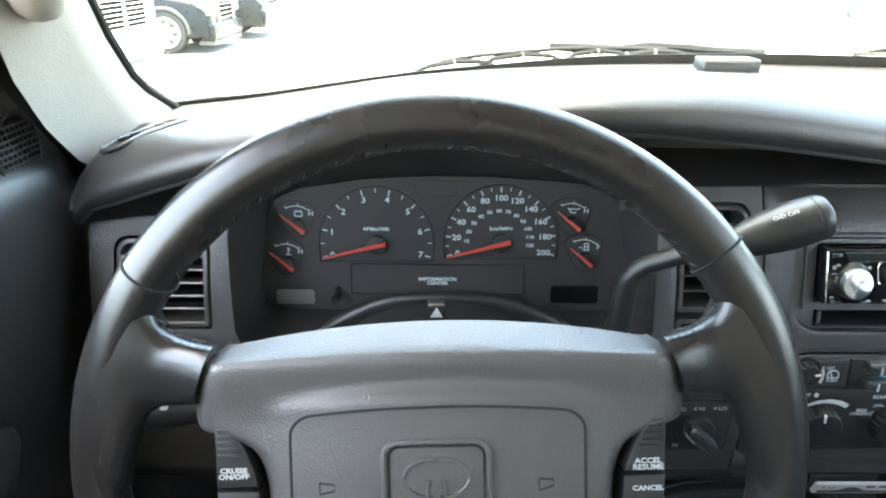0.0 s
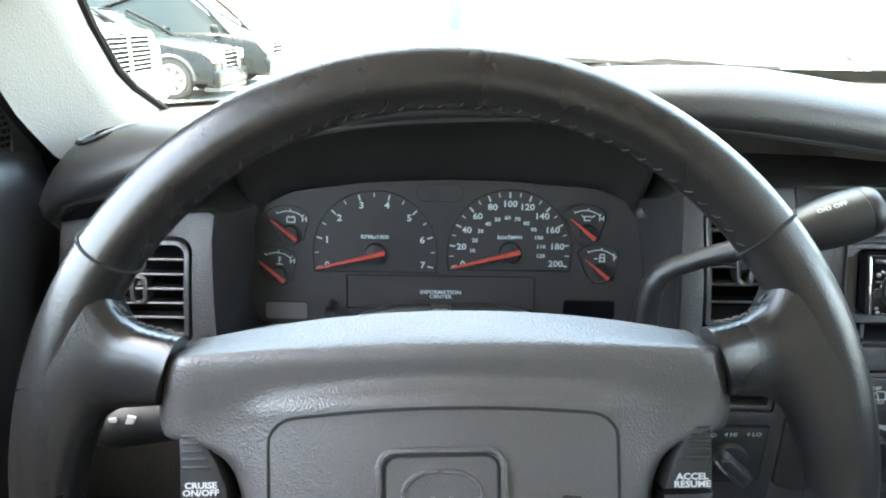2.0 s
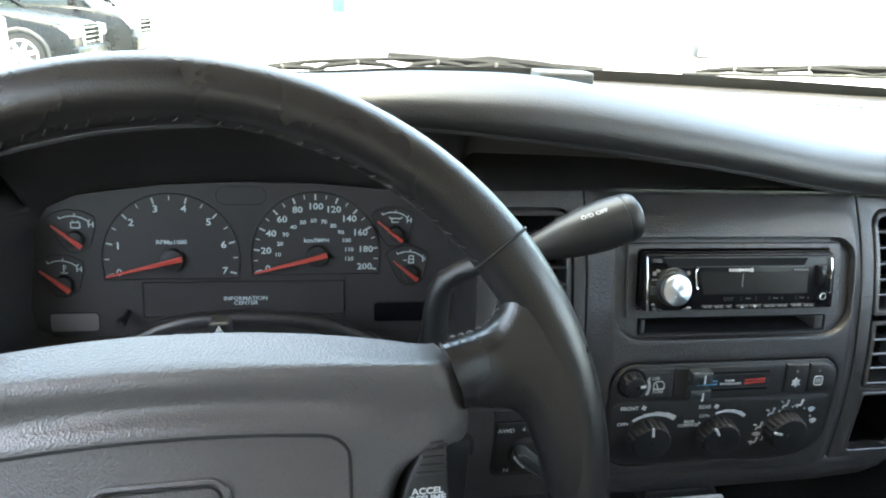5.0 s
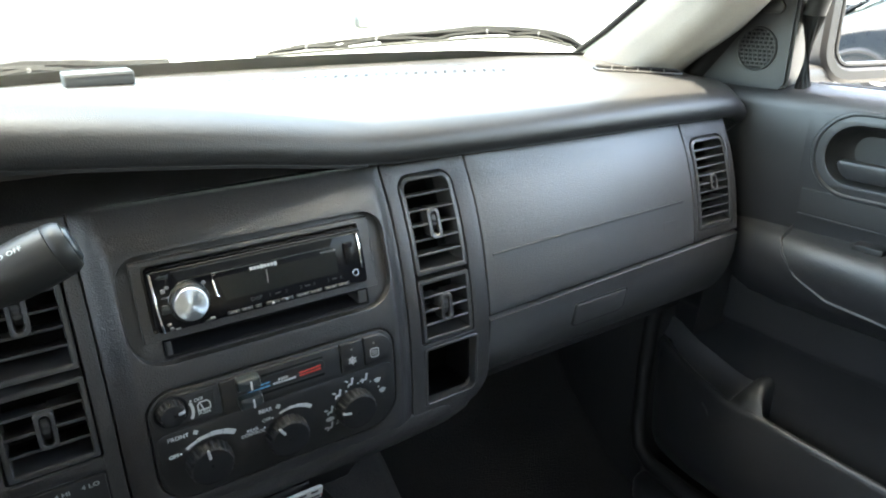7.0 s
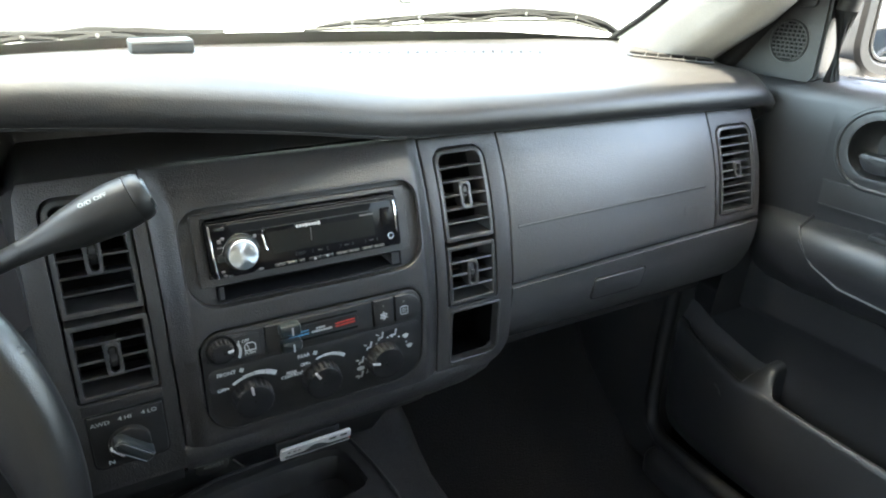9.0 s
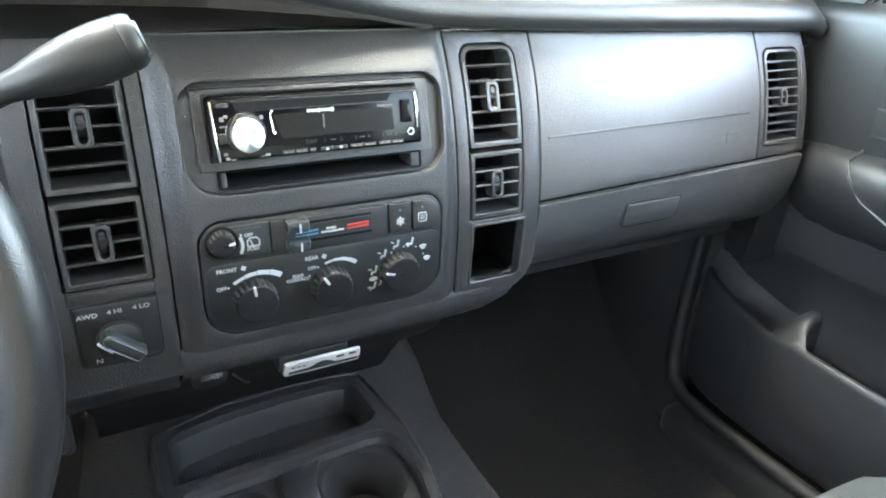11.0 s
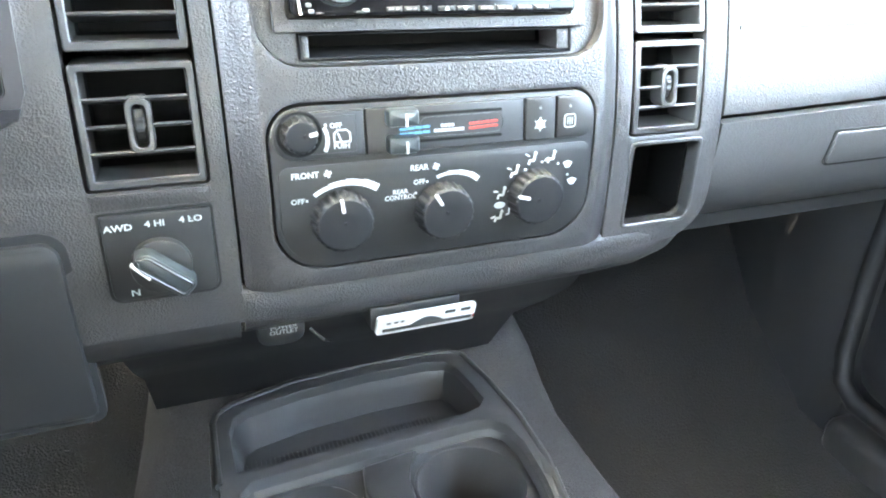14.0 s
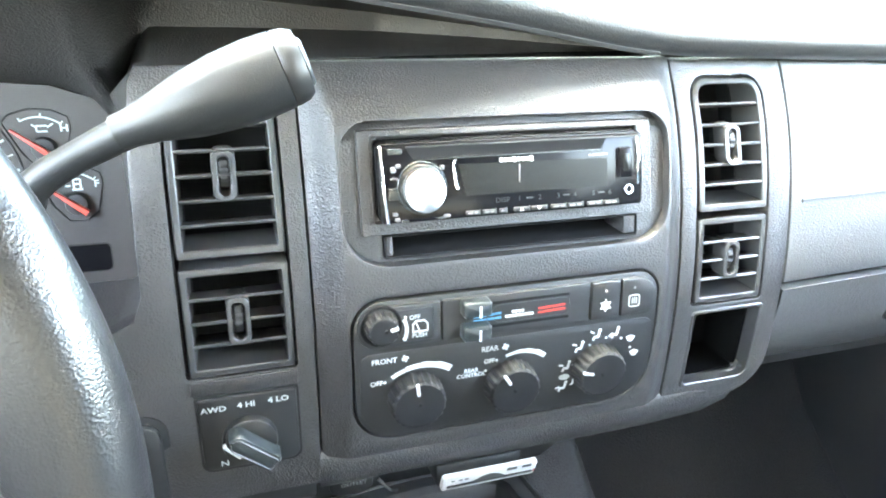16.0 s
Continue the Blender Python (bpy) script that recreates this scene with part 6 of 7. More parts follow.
floor_ring = [(x, y - 0.003 if y > 0.64 else y + 0.006) for x, y in inset(tray_hole, 0.008)]
loft(bm, [[(x, y, TOPZ - 0.011) for x, y in tray_hole], [(x, y, TOPZ - 0.040) for x, y in floor_ring]], closed=True)
bm.faces.new([bm.verts.new((x, y, TOPZ - 0.040)) for x, y in floor_ring])
tray = part("coin_tray", bm, CONSOLE, console, "open coin tray")
for k in range(44):
    x = 0.272 + k * 0.0042
    bm = bmesh.new()
    y = 0.6345 + 0.03 * (x - 0.272)
    box(bm, x, x + 0.0022, y, y + 0.0105, TOPZ - 0.0415, TOPZ - 0.0380)
    part("rib", bm, VENT, tray)
# recessed cup holder insert
bm = bmesh.new()
insert = inset(cup_hole, 0.004)
cups = [circle(0.3135, 0.530, 0.0415, 40), circle(0.4445, 0.5285, 0.0460, 40), circle(0.37, 0.38, 0.042, 36)]
sheet(bm, insert, cups, 0.006, 0.002)
part("cup_insert", lay(bm, TOPZ - 0.016), CONSOLE, console, "recessed cup holder insert", angle=50)
bm = bmesh.new()
loft(bm, [[(x, y, TOPZ - 0.011) for x, y in cup_hole], [(x, y, TOPZ - 0.022) for x, y in insert]], closed=True)
part("insert_wall", bm, CONSOLE, console)
for c in cups:
    bm = bmesh.new()
    lowc = [(x, y) for x, y in inset(c, 0.004)]
    loft(bm, [[(x, y, TOPZ - 0.021) for x, y in c], [(x, y, TOPZ - 0.075) for x, y in lowc]], closed=True)
    bm.faces.new([bm.verts.new((x, y, TOPZ - 0.075)) for x, y in lowc])
    well = part("cup_well", bm, CONSOLE, console, "round cup well")
    bm = bmesh.new()
    mark = inset(c, 0.012)
    tube(bm, [(x, y, TOPZ - 0.0735) for x, y in mark + mark[:1]], 0.0018, 6)
    part("floor_ring", bm, VENT, well)
bm = bmesh.new()
tube(bm, [(0.4955, 0.445, TOPZ - 0.03), (0.5015, 0.475, TOPZ - 0.012), (0.505, 0.505, TOPZ - 0.004), (0.5065, 0.53, TOPZ - 0.004)], [0.006, 0.007, 0.007, 0.004], 10)
part("grip_lip", bm, VENT, console, angle=70)
bm = bmesh.new()
for s in (-1, 1):
    cx, cy, r = (0.3135, 0.530, 0.0425) if s < 0 else (0.4445, 0.5285, 0.0470)
    turns = [math.radians(a) for a in range(-50, 61, 10)]
    tube(bm, [(cx - s * r * math.cos(a), cy + r * math.sin(a), TOPZ - 0.0155) for a in turns], [0.0016] * len(turns), 6)
part("divider_rib", bm, VENT, console)
bm = bmesh.new()
plate(bm, [(0.362, 0.572), (0.398, 0.577), (0.412, 0.577), (0.401, 0.560), (0.3955, 0.545), (0.3935, 0.522), (0.3600, 0.522), (0.3575, 0.545), (0.360, 0.560)][::-1], -0.012, 0.007, 0.0025)
part("cup_divider", lay(bm, TOPZ - 0.016), VENT, console, "raised divider between the cup wells", angle=50)

# ---- power outlet and card reader ----
outlet = thing("power_outlet", (0.305, 0.55, 0.985), "black power outlet cap with white lettering", "power outlet")
LEAN_DOWN = lambda z: 0.545 + (0.998 - z) * 0.25 - 0.004
bm = bmesh.new()
plate(bm, rrect(0.286, 0.981, 0.318, 1.005, [0.010, 0.010, 0.003, 0.003]), -0.006, 0.002, 0.0015)
part("cap", warp(bm, LEAN_DOWN), BLACK, outlet)
bm = bmesh.new()
tube(bm, [(0.322, 0.544, 0.990), (0.330, 0.540, 0.982), (0.336, 0.545, 0.976)], 0.0014, 8)
part("strap", bm, BLACK, outlet)
lettering("POWER\nOUTLET", 0.0052, (0.3035, 0.9960), 0.0026, LEAN_DOWN, outlet, mat=WHITE, wide=1.0)
bm = bmesh.new()
bmesh.ops.create_uvsphere(bm, u_segments=16, v_segments=10, radius=1, matrix=Matrix.Translation((0.262, 0.552, 0.997)) @ Matrix.Diagonal((0.016, 0.012, 0.009, 1)))
part("hinge_boss", bm, BLACK, outlet)

card = thing("card_reader", (0.40, 0.52, 0.985), "silver-white toll card reader under the centre stack", "card reader")
CARD = lambda z: 0.516 - (z - 0.998) * 0.35
bm = bmesh.new()
plate(bm, rrect(0.3625, 0.9895, 0.4355, 1.0060, 0.0025), -0.004, 0.0, 0.001)
cf = part("face", warp(bm, CARD), WARMWHITE, card, "silver-white front")
bm = bmesh.new()
box(bm, 0.3600, 0.4260, 0.5225, 0.600, 0.9920, 1.0095, 0.0015)
part("case", bm, BLACK, card)
# Black bar laid on the face; the slot's shade is its colour.
bm = bmesh.new()
bar(bm, (0.3665, 0.9940), (0.4325, 0.9940), 0.0026, 0.0, 0.0006)
part("card_slot", warp(bm, CARD), BLACK, cf)
bm = bmesh.new()
pts = [(0.386 + 0.026 * k / 12, 0.9950 + 0.0062 * math.sin(math.pi * k / 12)) for k in range(13)]
plate(bm, pts, 0.0, 0.0005)
part("thumb_notch", warp(bm, CARD), GREY, cf)
for x0, x1 in ((0.4115, 0.4190), (0.4235, 0.4305)):
    bm = bmesh.new()
    bar(bm, (x0, 1.0022), (x1, 1.0022), 0.0026, 0.0, 0.0007)
    part("key", warp(bm, CARD), BLACK, cf)
for x in (0.3690, 0.3745, 0.3790):
    bm = bmesh.new()
    bar(bm, (x, 1.0002), (x + 0.003, 1.0002), 0.0014, 0.0, 0.0005)
    part("mark", warp(bm, CARD), GREY, cf)
bm = bmesh.new()
plate(bm, rrect(0.4335, 0.9925, 0.4348, 0.9958, 0.0003, 2), 0.0, 0.0004)
part("mark", warp(bm, CARD), RED, cf)


# ---- doors ----
SKIN = [(1.175, 1.300), (1.150, 1.316), (1.108, 1.316), (1.090, 1.310), (1.079, 1.296), (1.074, 1.272), (1.0725, 1.245), (1.0725, 1.200), (1.078, 1.150), (1.088, 1.100), (1.094, 1.02), (1.0955, 0.978), (1.098, 0.968), (1.1075, 0.960), (1.1085, 0.88), (1.110, 0.70), (1.112, 0.625)]


def door(s, name, label, sail, speaker, detailed):
    X = lambda x: x if s > 0 else mirror_x(x)
    d = thing(name, (X(1.13), 0.1, FLOOR + 0.08), label, "car door", kind="structure")
    bm = bmesh.new()
    rows = []
    for y, dx in ((-0.42, 0.0), (0.0, 0.0), (0.30, 0.0), (0.45, 0.0), (0.54, 0.0), (0.60, 0.0010), (0.64, 0.004), (0.668, 0.012)) if s > 0 else ((-0.42, 0.0), (0.0, 0.0), (0.45, 0.0), (0.56, 0.0), (0.588, 0.002), (0.602, 0.007), (0.610, 0.016), (0.613, 0.035)):
        rows.append([(X(x + dx), y, z) for x, z in SKIN])
    loft(bm, rows)
    if detailed:
        # opening for the release handle's bowl
        for co, no in (((0, 0.250, 0), (0, 1, 0)), ((0, 0.468, 0), (0, 1, 0)), ((0, 0, 1.2065), (0, 0, 1)), ((0, 0, 1.2890), (0, 0, 1))):
            bmesh.ops.bisect_plane(bm, geom=bm.verts[:] + bm.edges[:] + bm.faces[:], dist=1e-6, plane_co=co, plane_no=no)
        gone = [f for f in bm.faces if 0.250 < f.calc_center_median().y < 0.468 and 1.2065 < f.calc_center_median().z < 1.2890 and f.calc_center_median().x < 1.1]
        bmesh.ops.delete(bm, geom=gone, context="FACES")
    part("trim_panel", bm, DOORPLASTIC, d, "charcoal vinyl door panel", angle=80)
    bm = bmesh.new()
    lo, hi = sorted((X(1.150), X(1.19)))
    box(bm, lo, hi, -0.42, 0.66, 0.62, 1.300, 0.005)
    part("shell", bm, DARK, d)
    # sail with the small speaker
    bm = bmesh.new()
    A = [bm.verts.new((X(1.088), y, z)) for y, z in sail]
    B = [bm.verts.new((X(1.125), y + 0.004, z)) for y, z in sail]
    bm.faces.new(A), bm.faces.new(B[::-1])
    for i in range(len(sail)):
        bm.faces.new((A[i], A[(i + 1) % len(sail)], B[(i + 1) % len(sail)], B[i]))
    bmesh.ops.bevel(bm, geom=[e for e in bm.edges if abs(e.verts[0].co.x - X(1.088)) < 1e-5 and abs(e.verts[1].co.x - X(1.088)) < 1e-5], offset=0.004, segments=2, affect="EDGES")
    sp = part("sail_panel", bm, DOORPLASTIC, d, "triangular corner panel with a tweeter")
    cy, cz = speaker
    r = 0.0275 if s > 0 else 0.0310

    def flat(bm, off):
        for v in bm.verts:
            v.co = (X(1.088 - v.co.y - off), cy + v.co.x, cz + v.co.z)
        return bm
    bm = bmesh.new()
    ring(bm, circle(0, 0, r, 40), circle(0, 0, r * 0.90, 40), -0.002, 0.0025, 0.001)
    part("speaker_rim", flat(bm, 0), DOORPLASTIC, sp)
    bm = bmesh.new()
    plate(bm, circle(0, 0, r * 0.92, 40), -0.001, 0.0006)
    part("speaker_cloth", flat(bm, 0), CAVITY, sp)
    bm = bmesh.new()
    step = 0.0052
    for j in range(-4, 5):
        z = j * step
        half = math.sqrt(max(0, (r * 0.9) ** 2 - z * z))
        if half > 0.004:
            bar(bm, (-half, z), (half, z), 0.0016, 0.0004, 0.0022)
            k = -half + (step * 0.5 if j % 2 else 0)
            while k < half:
                bar(bm, (k, z), (k, z + step if z + step < r * 0.8 else z + step * 0.4), 0.0014, 0.0004, 0.0020)
                k += step * 1.25
    part("speaker_grille", flat(bm, 0), DARK, sp, "honeycomb speaker grille")
    # armrest
    bm = bmesh.new()
    rows = []
    for y, x0, zt in ((0.600, 1.098, 1.113), (0.580, 1.084, 1.128), (0.555, 1.070, 1.136), (0.52, 1.052, 1.139), (0.48, 1.040, 1.140), (0.42, 1.030, 1.142), (0.30, 1.024, 1.145), (0.0, 1.022, 1.148), (-0.40, 1.022, 1.148)):
        if s < 0:
            y, x0 = min(y, 0.60) - 0.09, x0 + 0.022
        rows.append([(X(x), y, zt + h) for x, h in ((1.112, 0.010), (1.098, 0.006), (1.088, 0.002), ((x0 + 1.088) / 2, 0), (x0 + 0.010, -0.005), (x0 + 0.001, -0.018), (x0, -0.035), (x0 + 0.008, -0.065), (x0 + 0.028, -0.095), (1.106, -0.120))])
    loft(bm, rows)
    arm = part("armrest", bm, DOORPLASTIC, d, "padded charcoal armrest", angle=70)
    if not detailed:
        return d
    bm = bmesh.new()
    plate(bm, rrect(-0.030, 0.0435, -0.002, 0.0580, 0.0065), -0.001, 0.0035, 0.0015)
    part("lock_lamp", flat(bm, 0), DOORPLASTIC, sp)
    # window frame upright
    bm = bmesh.new()
    tube(bm, [(1.106, 0.502, 1.30), (1.106, 0.5035, 1.40), (1.104, 0.478, 1.50), (1.10, 0.30, 1.62), (1.08, 0.08, 1.72)], 0.0135, 12)
    part("window_channel", bm, RUBBER, d)
    bm = bmesh.new()
    tube(bm, [(1.142, 0.50, 1.3125), (1.142, 0.2, 1.3125), (1.142, -0.40, 1.3125)], 0.006, 8)
    part("waist_seal", bm, RUBBER, d)
    # inner release handle in its bowl
    hy, hz = 0.356, 1.2474
    face = curve_at([(1.15, 1.078), (1.20, 1.0725), (1.245, 1.0725), (1.272, 1.074), (1.296, 1.079)])

    def on_door(bm, off=0.0):
        for v in bm.verts:
            v.co = (1.0730 - v.co.y - off, v.co.x, v.co.z)
        return bm

    def on_skin(bm):
        for v in bm.verts:
            v.co = (face(v.co.z) - v.co.y, v.co.x, v.co.z)
        return bm
    bowl = rrect(hy - 0.095, hz - 0.0345, hy + 0.0854, hz + 0.0345, 0.0335, 10)
    bm = bmesh.new()
    sheet(bm, [(0.248, 1.2045), (0.470, 1.2045), (0.470, 1.2910), (0.248, 1.2910)], [bowl], 0.010, 0.003)
    slice_z(bm, 1.2045, 1.2910, 0.010)
    rel = part("release_handle", on_skin(bm), DOORPLASTIC, d, "door release handle set in an oval bowl")
    bm = bmesh.new()
    ring(bm, inset(bowl, -0.0170), inset(bowl, -0.0115), -0.002, 0.0024, 0.0015)
    part("bowl_rim", on_skin(bm), DOORPLASTIC, rel)
    bm = bmesh.new()
    dish = [(bowl, -0.006), (inset(bowl, 0.003), -0.018), (inset(bowl, 0.008), -0.030), (inset(bowl, 0.016), -0.036)]
    loft(bm, [[(face(z) - q, y, z) for y, z in p] for p, q in dish], closed=True)
    bm.faces.new([bm.verts.new((face(z) + 0.036, y, z)) for y, z in dish[-1][0]])
    part("bowl", bm, DARK, rel, angle=60)
    bm = bmesh.new()
    plate(bm, rrect(hy - 0.090, hz - 0.0290, hy + 0.0720, hz - 0.0075, [0.016, 0.019, 0.004, 0.004]), -0.014, -0.003, 0.003)
    part("lever", on_skin(bm), DOORPLASTIC, rel)
    for z0, z1 in ((1.1975, 1.1990), (1.1650, 1.1668)):
        bm = bmesh.new()
        plate(bm, rrect(-0.40, z0, 0.462, z1, 0.0006, 2), -0.004, 0.0024, 0.0006)
        part("trim_line", on_door(bm), VENT, d)
    bm = bmesh.new()
    plate(bm, rrect(-0.40, 1.1668, 0.462, 1.1975, 0.002, 2), -0.004, 0.0010, 0.0006)
    part("trim_strip", on_door(bm), DARK, d)
    bm = bmesh.new()
    tube(bm, [(1.098, 0.470, 1.1495), (1.07, 0.466, 1.1425), (1.045, 0.462, 1.136), (1.0365, 0.452, 1.122), (1.034, 0.430, 1.098), (1.035, 0.39, 1.080), (1.034, 0.30, 1.074), (1.032, 0.0, 1.071)], 0.0020, 8)
    part("armrest_seam", bm, VENT, arm)
    bm = bmesh.new()
    box(bm, 1.060, 1.084, 0.350, 0.385, 1.142, 1.1505, 0.002)
    part("window_switch", bm, BLACK, arm)
    bm = bmesh.new()
    box(bm, 1.058, 1.072, 0.322, 0.340, 1.142, 1.1525, 0.003)
    part("lock_switch", bm, LCD, arm, "pale lock rocker")
    # map pocket: a long lip, a fin that ties it to the door, and a closed shelf ahead of the fin
    lip = ((0.655, 1.088, 0.900), (0.636, 1.078, 0.896), (0.600, 1.069, 0.886), (0.560, 1.064, 0.876), (0.515, 1.061, 0.865), (0.490, 1.060, 0.866), (0.470, 1.059, 0.868), (0.40, 1.057, 0.865), (0.20, 1.055, 0.861), (-0.40, 1.055, 0.861))
    bm = bmesh.new()
    rows = []
    for y, x0, zt in lip:
        rows.append([(x0 + 0.012, y, zt - 0.05), (x0 + 0.0125, y, zt - 0.006), (x0 + 0.009, y, zt - 0.001), (x0 + 0.005, y, zt), (x0 + 0.001, y, zt - 0.003), (x0 - 0.001, y, zt - 0.010), (x0 - 0.002, y, 0.78), (x0 + 0.002, y, 0.72), (x0 + 0.016, y, 0.685), (x0 + 0.03, y, 0.67)])
    loft(bm, rows)
    pocket = part("map_pocket", bm, DOORPLASTIC, d, "charcoal map pocket along the door's foot", angle=60)
    bm = bmesh.new()
    loft(bm, [[(x0 + 0.008, y, zt - 0.002), (x0 + 0.016, y, zt - 0.006), (1.094, y, zt + 0.002), (1.104, y, zt + 0.012), (1.112, y, zt + 0.03)] for y, x0, zt in lip[:6]])
    part("pocket_shelf", bm, DOORPLASTIC, pocket, angle=60)
    bm = bmesh.new()
    loft(bm, [[(x, y0, 0.83), (x, y0, zt - 0.010), (x, y0 + 0.004, zt - 0.002), (x, y0 + 0.010, zt), (x, y1 - 0.010, zt - 0.003), (x, y1 - 0.002, zt - 0.012), (x, y1, zt - 0.022), (x, y1 + 0.002, 0.83)] for x, y0, y1, zt in ((1.061, 0.440, 0.520, 0.864), (1.066, 0.452, 0.512, 0.873), (1.074, 0.461, 0.505, 0.887), (1.084, 0.465, 0.499, 0.897), (1.096, 0.467, 0.496, 0.904), (1.110, 0.467, 0.496, 0.906))])
    part("pocket_fin", bm, DOORPLASTIC, pocket, angle=60)
    bm = bmesh.new()
    tube(bm, [(1.0610, 0.548, 0.840), (1.0602, 0.540, 0.836), (1.0598, 0.534, 0.826)], 0.0012, 6)
    part("moulding_mark", bm, VENT, pocket)
    bm = bmesh.new()
    tube(bm, [(1.082, 0.668, 0.96), (1.070, 0.666, 0.85), (1.062, 0.662, 0.74), (1.056, 0.650, 0.700), (1.050, 0.620, 0.684), (1.046, 0.54, 0.680), (1.042, 0.36, 0.680), (1.042, -0.40, 0.680)], 0.013, 10)
    part("door_seal", bm, RUBBER, d, angle=80)
    # outside mirror
    return d


SAIL_R = [(0.655, 1.306), (0.655, 1.338), (0.62, 1.368), (0.525, 1.445), (0.512, 1.445), (0.513, 1.316), (0.522, 1.306)]
SAIL_L = [(0.600, 1.270), (0.604, 1.303), (0.539, 1.366), (0.440, 1.455), (0.430, 1.455), (0.430, 1.290), (0.440, 1.270)]
door(1, "door_1", "charcoal vinyl passenger door, closed, with armrest and map pocket", SAIL_R, (0.560, 1.358), True)
door(-1, "door_2", "charcoal vinyl driver's door, closed, beside the steering wheel", SAIL_L, (0.540, 1.318), False)

mirror = thing("door_mirror", (1.22, 0.60, 1.29), "dark door mirror with a pale-rimmed glass outside the window", "door mirror")
mc = Vector((1.372, 0.522, 1.390))
mn = Vector((-0.355, -0.935, -0.015)).normalized()
mu = Vector((0, 0, 1))
mr = mu.cross(mn).normalized()


def on_mirror(bm):
    for v in bm.verts:
        v.co = mc + mr * v.co.x + mu * v.co.z + mn * v.co.y
    return bm


shape = rrect(-0.105, -0.068, 0.105, 0.075, [0.030, 0.022, 0.022, 0.022], 6)
bm = bmesh.new()
ring(bm, inset(shape, -0.024), shape, -0.06, 0.006, 0.006)
part("housing", on_mirror(bm), DARK, mirror)
bm = bmesh.new()
ring(bm, shape, inset(shape, 0.005), -0.01, 0.003, 0.001)
part("bezel", on_mirror(bm), VENT, mirror)
bm = bmesh.new()
plate(bm, inset(shape, 0.004), -0.012, -0.004)
part("glass", on_mirror(bm), material("mirror glass", (0.9, 0.92, 0.92), 0.01, metal=1.0, vary=0.0), mirror)
bm = bmesh.new()
box(bm, 1.17, 1.30, 0.56, 0.62, 1.285, 1.325, 0.012, 3)
part("arm", bm, DARK, mirror)

# ---- passenger seat ----
seat = thing("passenger_seat", (0.80, 0.0, FLOOR), "blue-grey cloth passenger seat beside the console", "car seat")
bm = bmesh.new()
rows = []
for y, z, w in ((0.330, 0.745, 0.225), (0.322, 0.775, 0.238), (0.29, 0.795, 0.250), (0.20, 0.805, 0.258), (0.0, 0.795, 0.262), (-0.22, 0.785, 0.262)):
    rows.append([(0.80 + w * u, y, z - 0.020 * abs(u) ** 4 + 0.022 * max(0, abs(u) - 0.6)) for u in (-1.0, -0.92, -0.75, -0.4, 0, 0.4, 0.75, 0.92, 1.0)])
rows = [[(x, y - 0.01, 0.62) for x, y, z in rows[0]]] + rows
loft(bm, rows)
solidify(bm, 0.03)
part("cushion", bm, SEAT, seat, angle=70)
bm = bmesh.new()
rows = []
for z, y, w in ((0.78, -0.20, 0.25), (1.0, -0.25, 0.26), (1.25, -0.32, 0.25), (1.38, -0.36, 0.20)):
    rows.append([(0.80 + w * u, y - 0.03 * u * u + 0.04 * abs(u) ** 3, z) for u in (-1, -0.7, -0.35, 0, 0.35, 0.7, 1)])
loft(bm, rows)
solidify(bm, 0.09)
part("backrest", bm, SEAT, seat, angle=70)
bm = bmesh.new()
box(bm, 0.58, 1.02, -0.25, 0.28, FLOOR, 0.66, 0.02)
part("base", bm, DARK, seat)

# ---- small sensor on the dash ----
sensor = thing("dash_sensor", (0.375, 0.87, 1.345), "small grey plastic sensor box by the windscreen", "sensor")
bm = bmesh.new()
SZ = 1.3425
box(bm, 0.319, 0.388, 0.843, 0.880, SZ, SZ + 0.0145, 0.002)
part("case", bm, SENSORGREY, sensor)
bm = bmesh.new()
box(bm, 0.321, 0.386, 0.8425, 0.845, SZ + 0.0105, SZ + 0.0115, 0.0003)
part("lid_line", bm, GAP, sensor)


# ---- wipers, cowl and bonnet ----
bm = bmesh.new()
rows = []
for i in range(31):
    x = -0.40 + 1.55 * i / 30
    y = WINDBASE(min(1.1, max(-0.35, x)))
    rows.append([(x, y + 0.026, 1.325), (x, y + 0.05, 1.305), (x, y + 0.09, 1.265), (x, y + 0.16, 1.245), (x, y + 0.20, 1.235)])
loft(bm, rows)
cowl = solid("cowl", bm, RUBBER, "black plastic cowl under the windscreen", "cowl", kind="structure", angle=60)
bm = bmesh.new()
rows = []
for x in [-0.50 + 1.75 * i / 16 for i in range(17)]:
    u = (x - XC) / 0.875
    y0 = WINDBASE(min(1.1, max(-0.35, x))) + 0.18
    rows.append([(x, y0 + (2.25 - 0.12 * u * u - y0) * v, 1.235 - 0.02 * u * u - 0.19 * v ** 1.6 - 0.10 * max(0, abs(u) - 0.85) * 3) for v in (0, 0.15, 0.3, 0.5, 0.7, 0.85, 0.95, 1.0)] + [(x, 2.27 - 0.12 * u * u, 0.85)])
loft(bm, rows)
bonnet = solid("bonnet", bm, PAINT_WHITE, "white painted bonnet beyond the windscreen", "bonnet", angle=70)


def along(pts, n):
    """n + 1 places spread evenly over a chain of points."""
    pts = [Vector(p) for p in pts]
    out = []
    for k in range(n + 1):
        u = k / n * (len(pts) - 1)
        i = min(int(u), len(pts) - 2)
        out.append(pts[i].lerp(pts[i + 1], u - i))
    return out


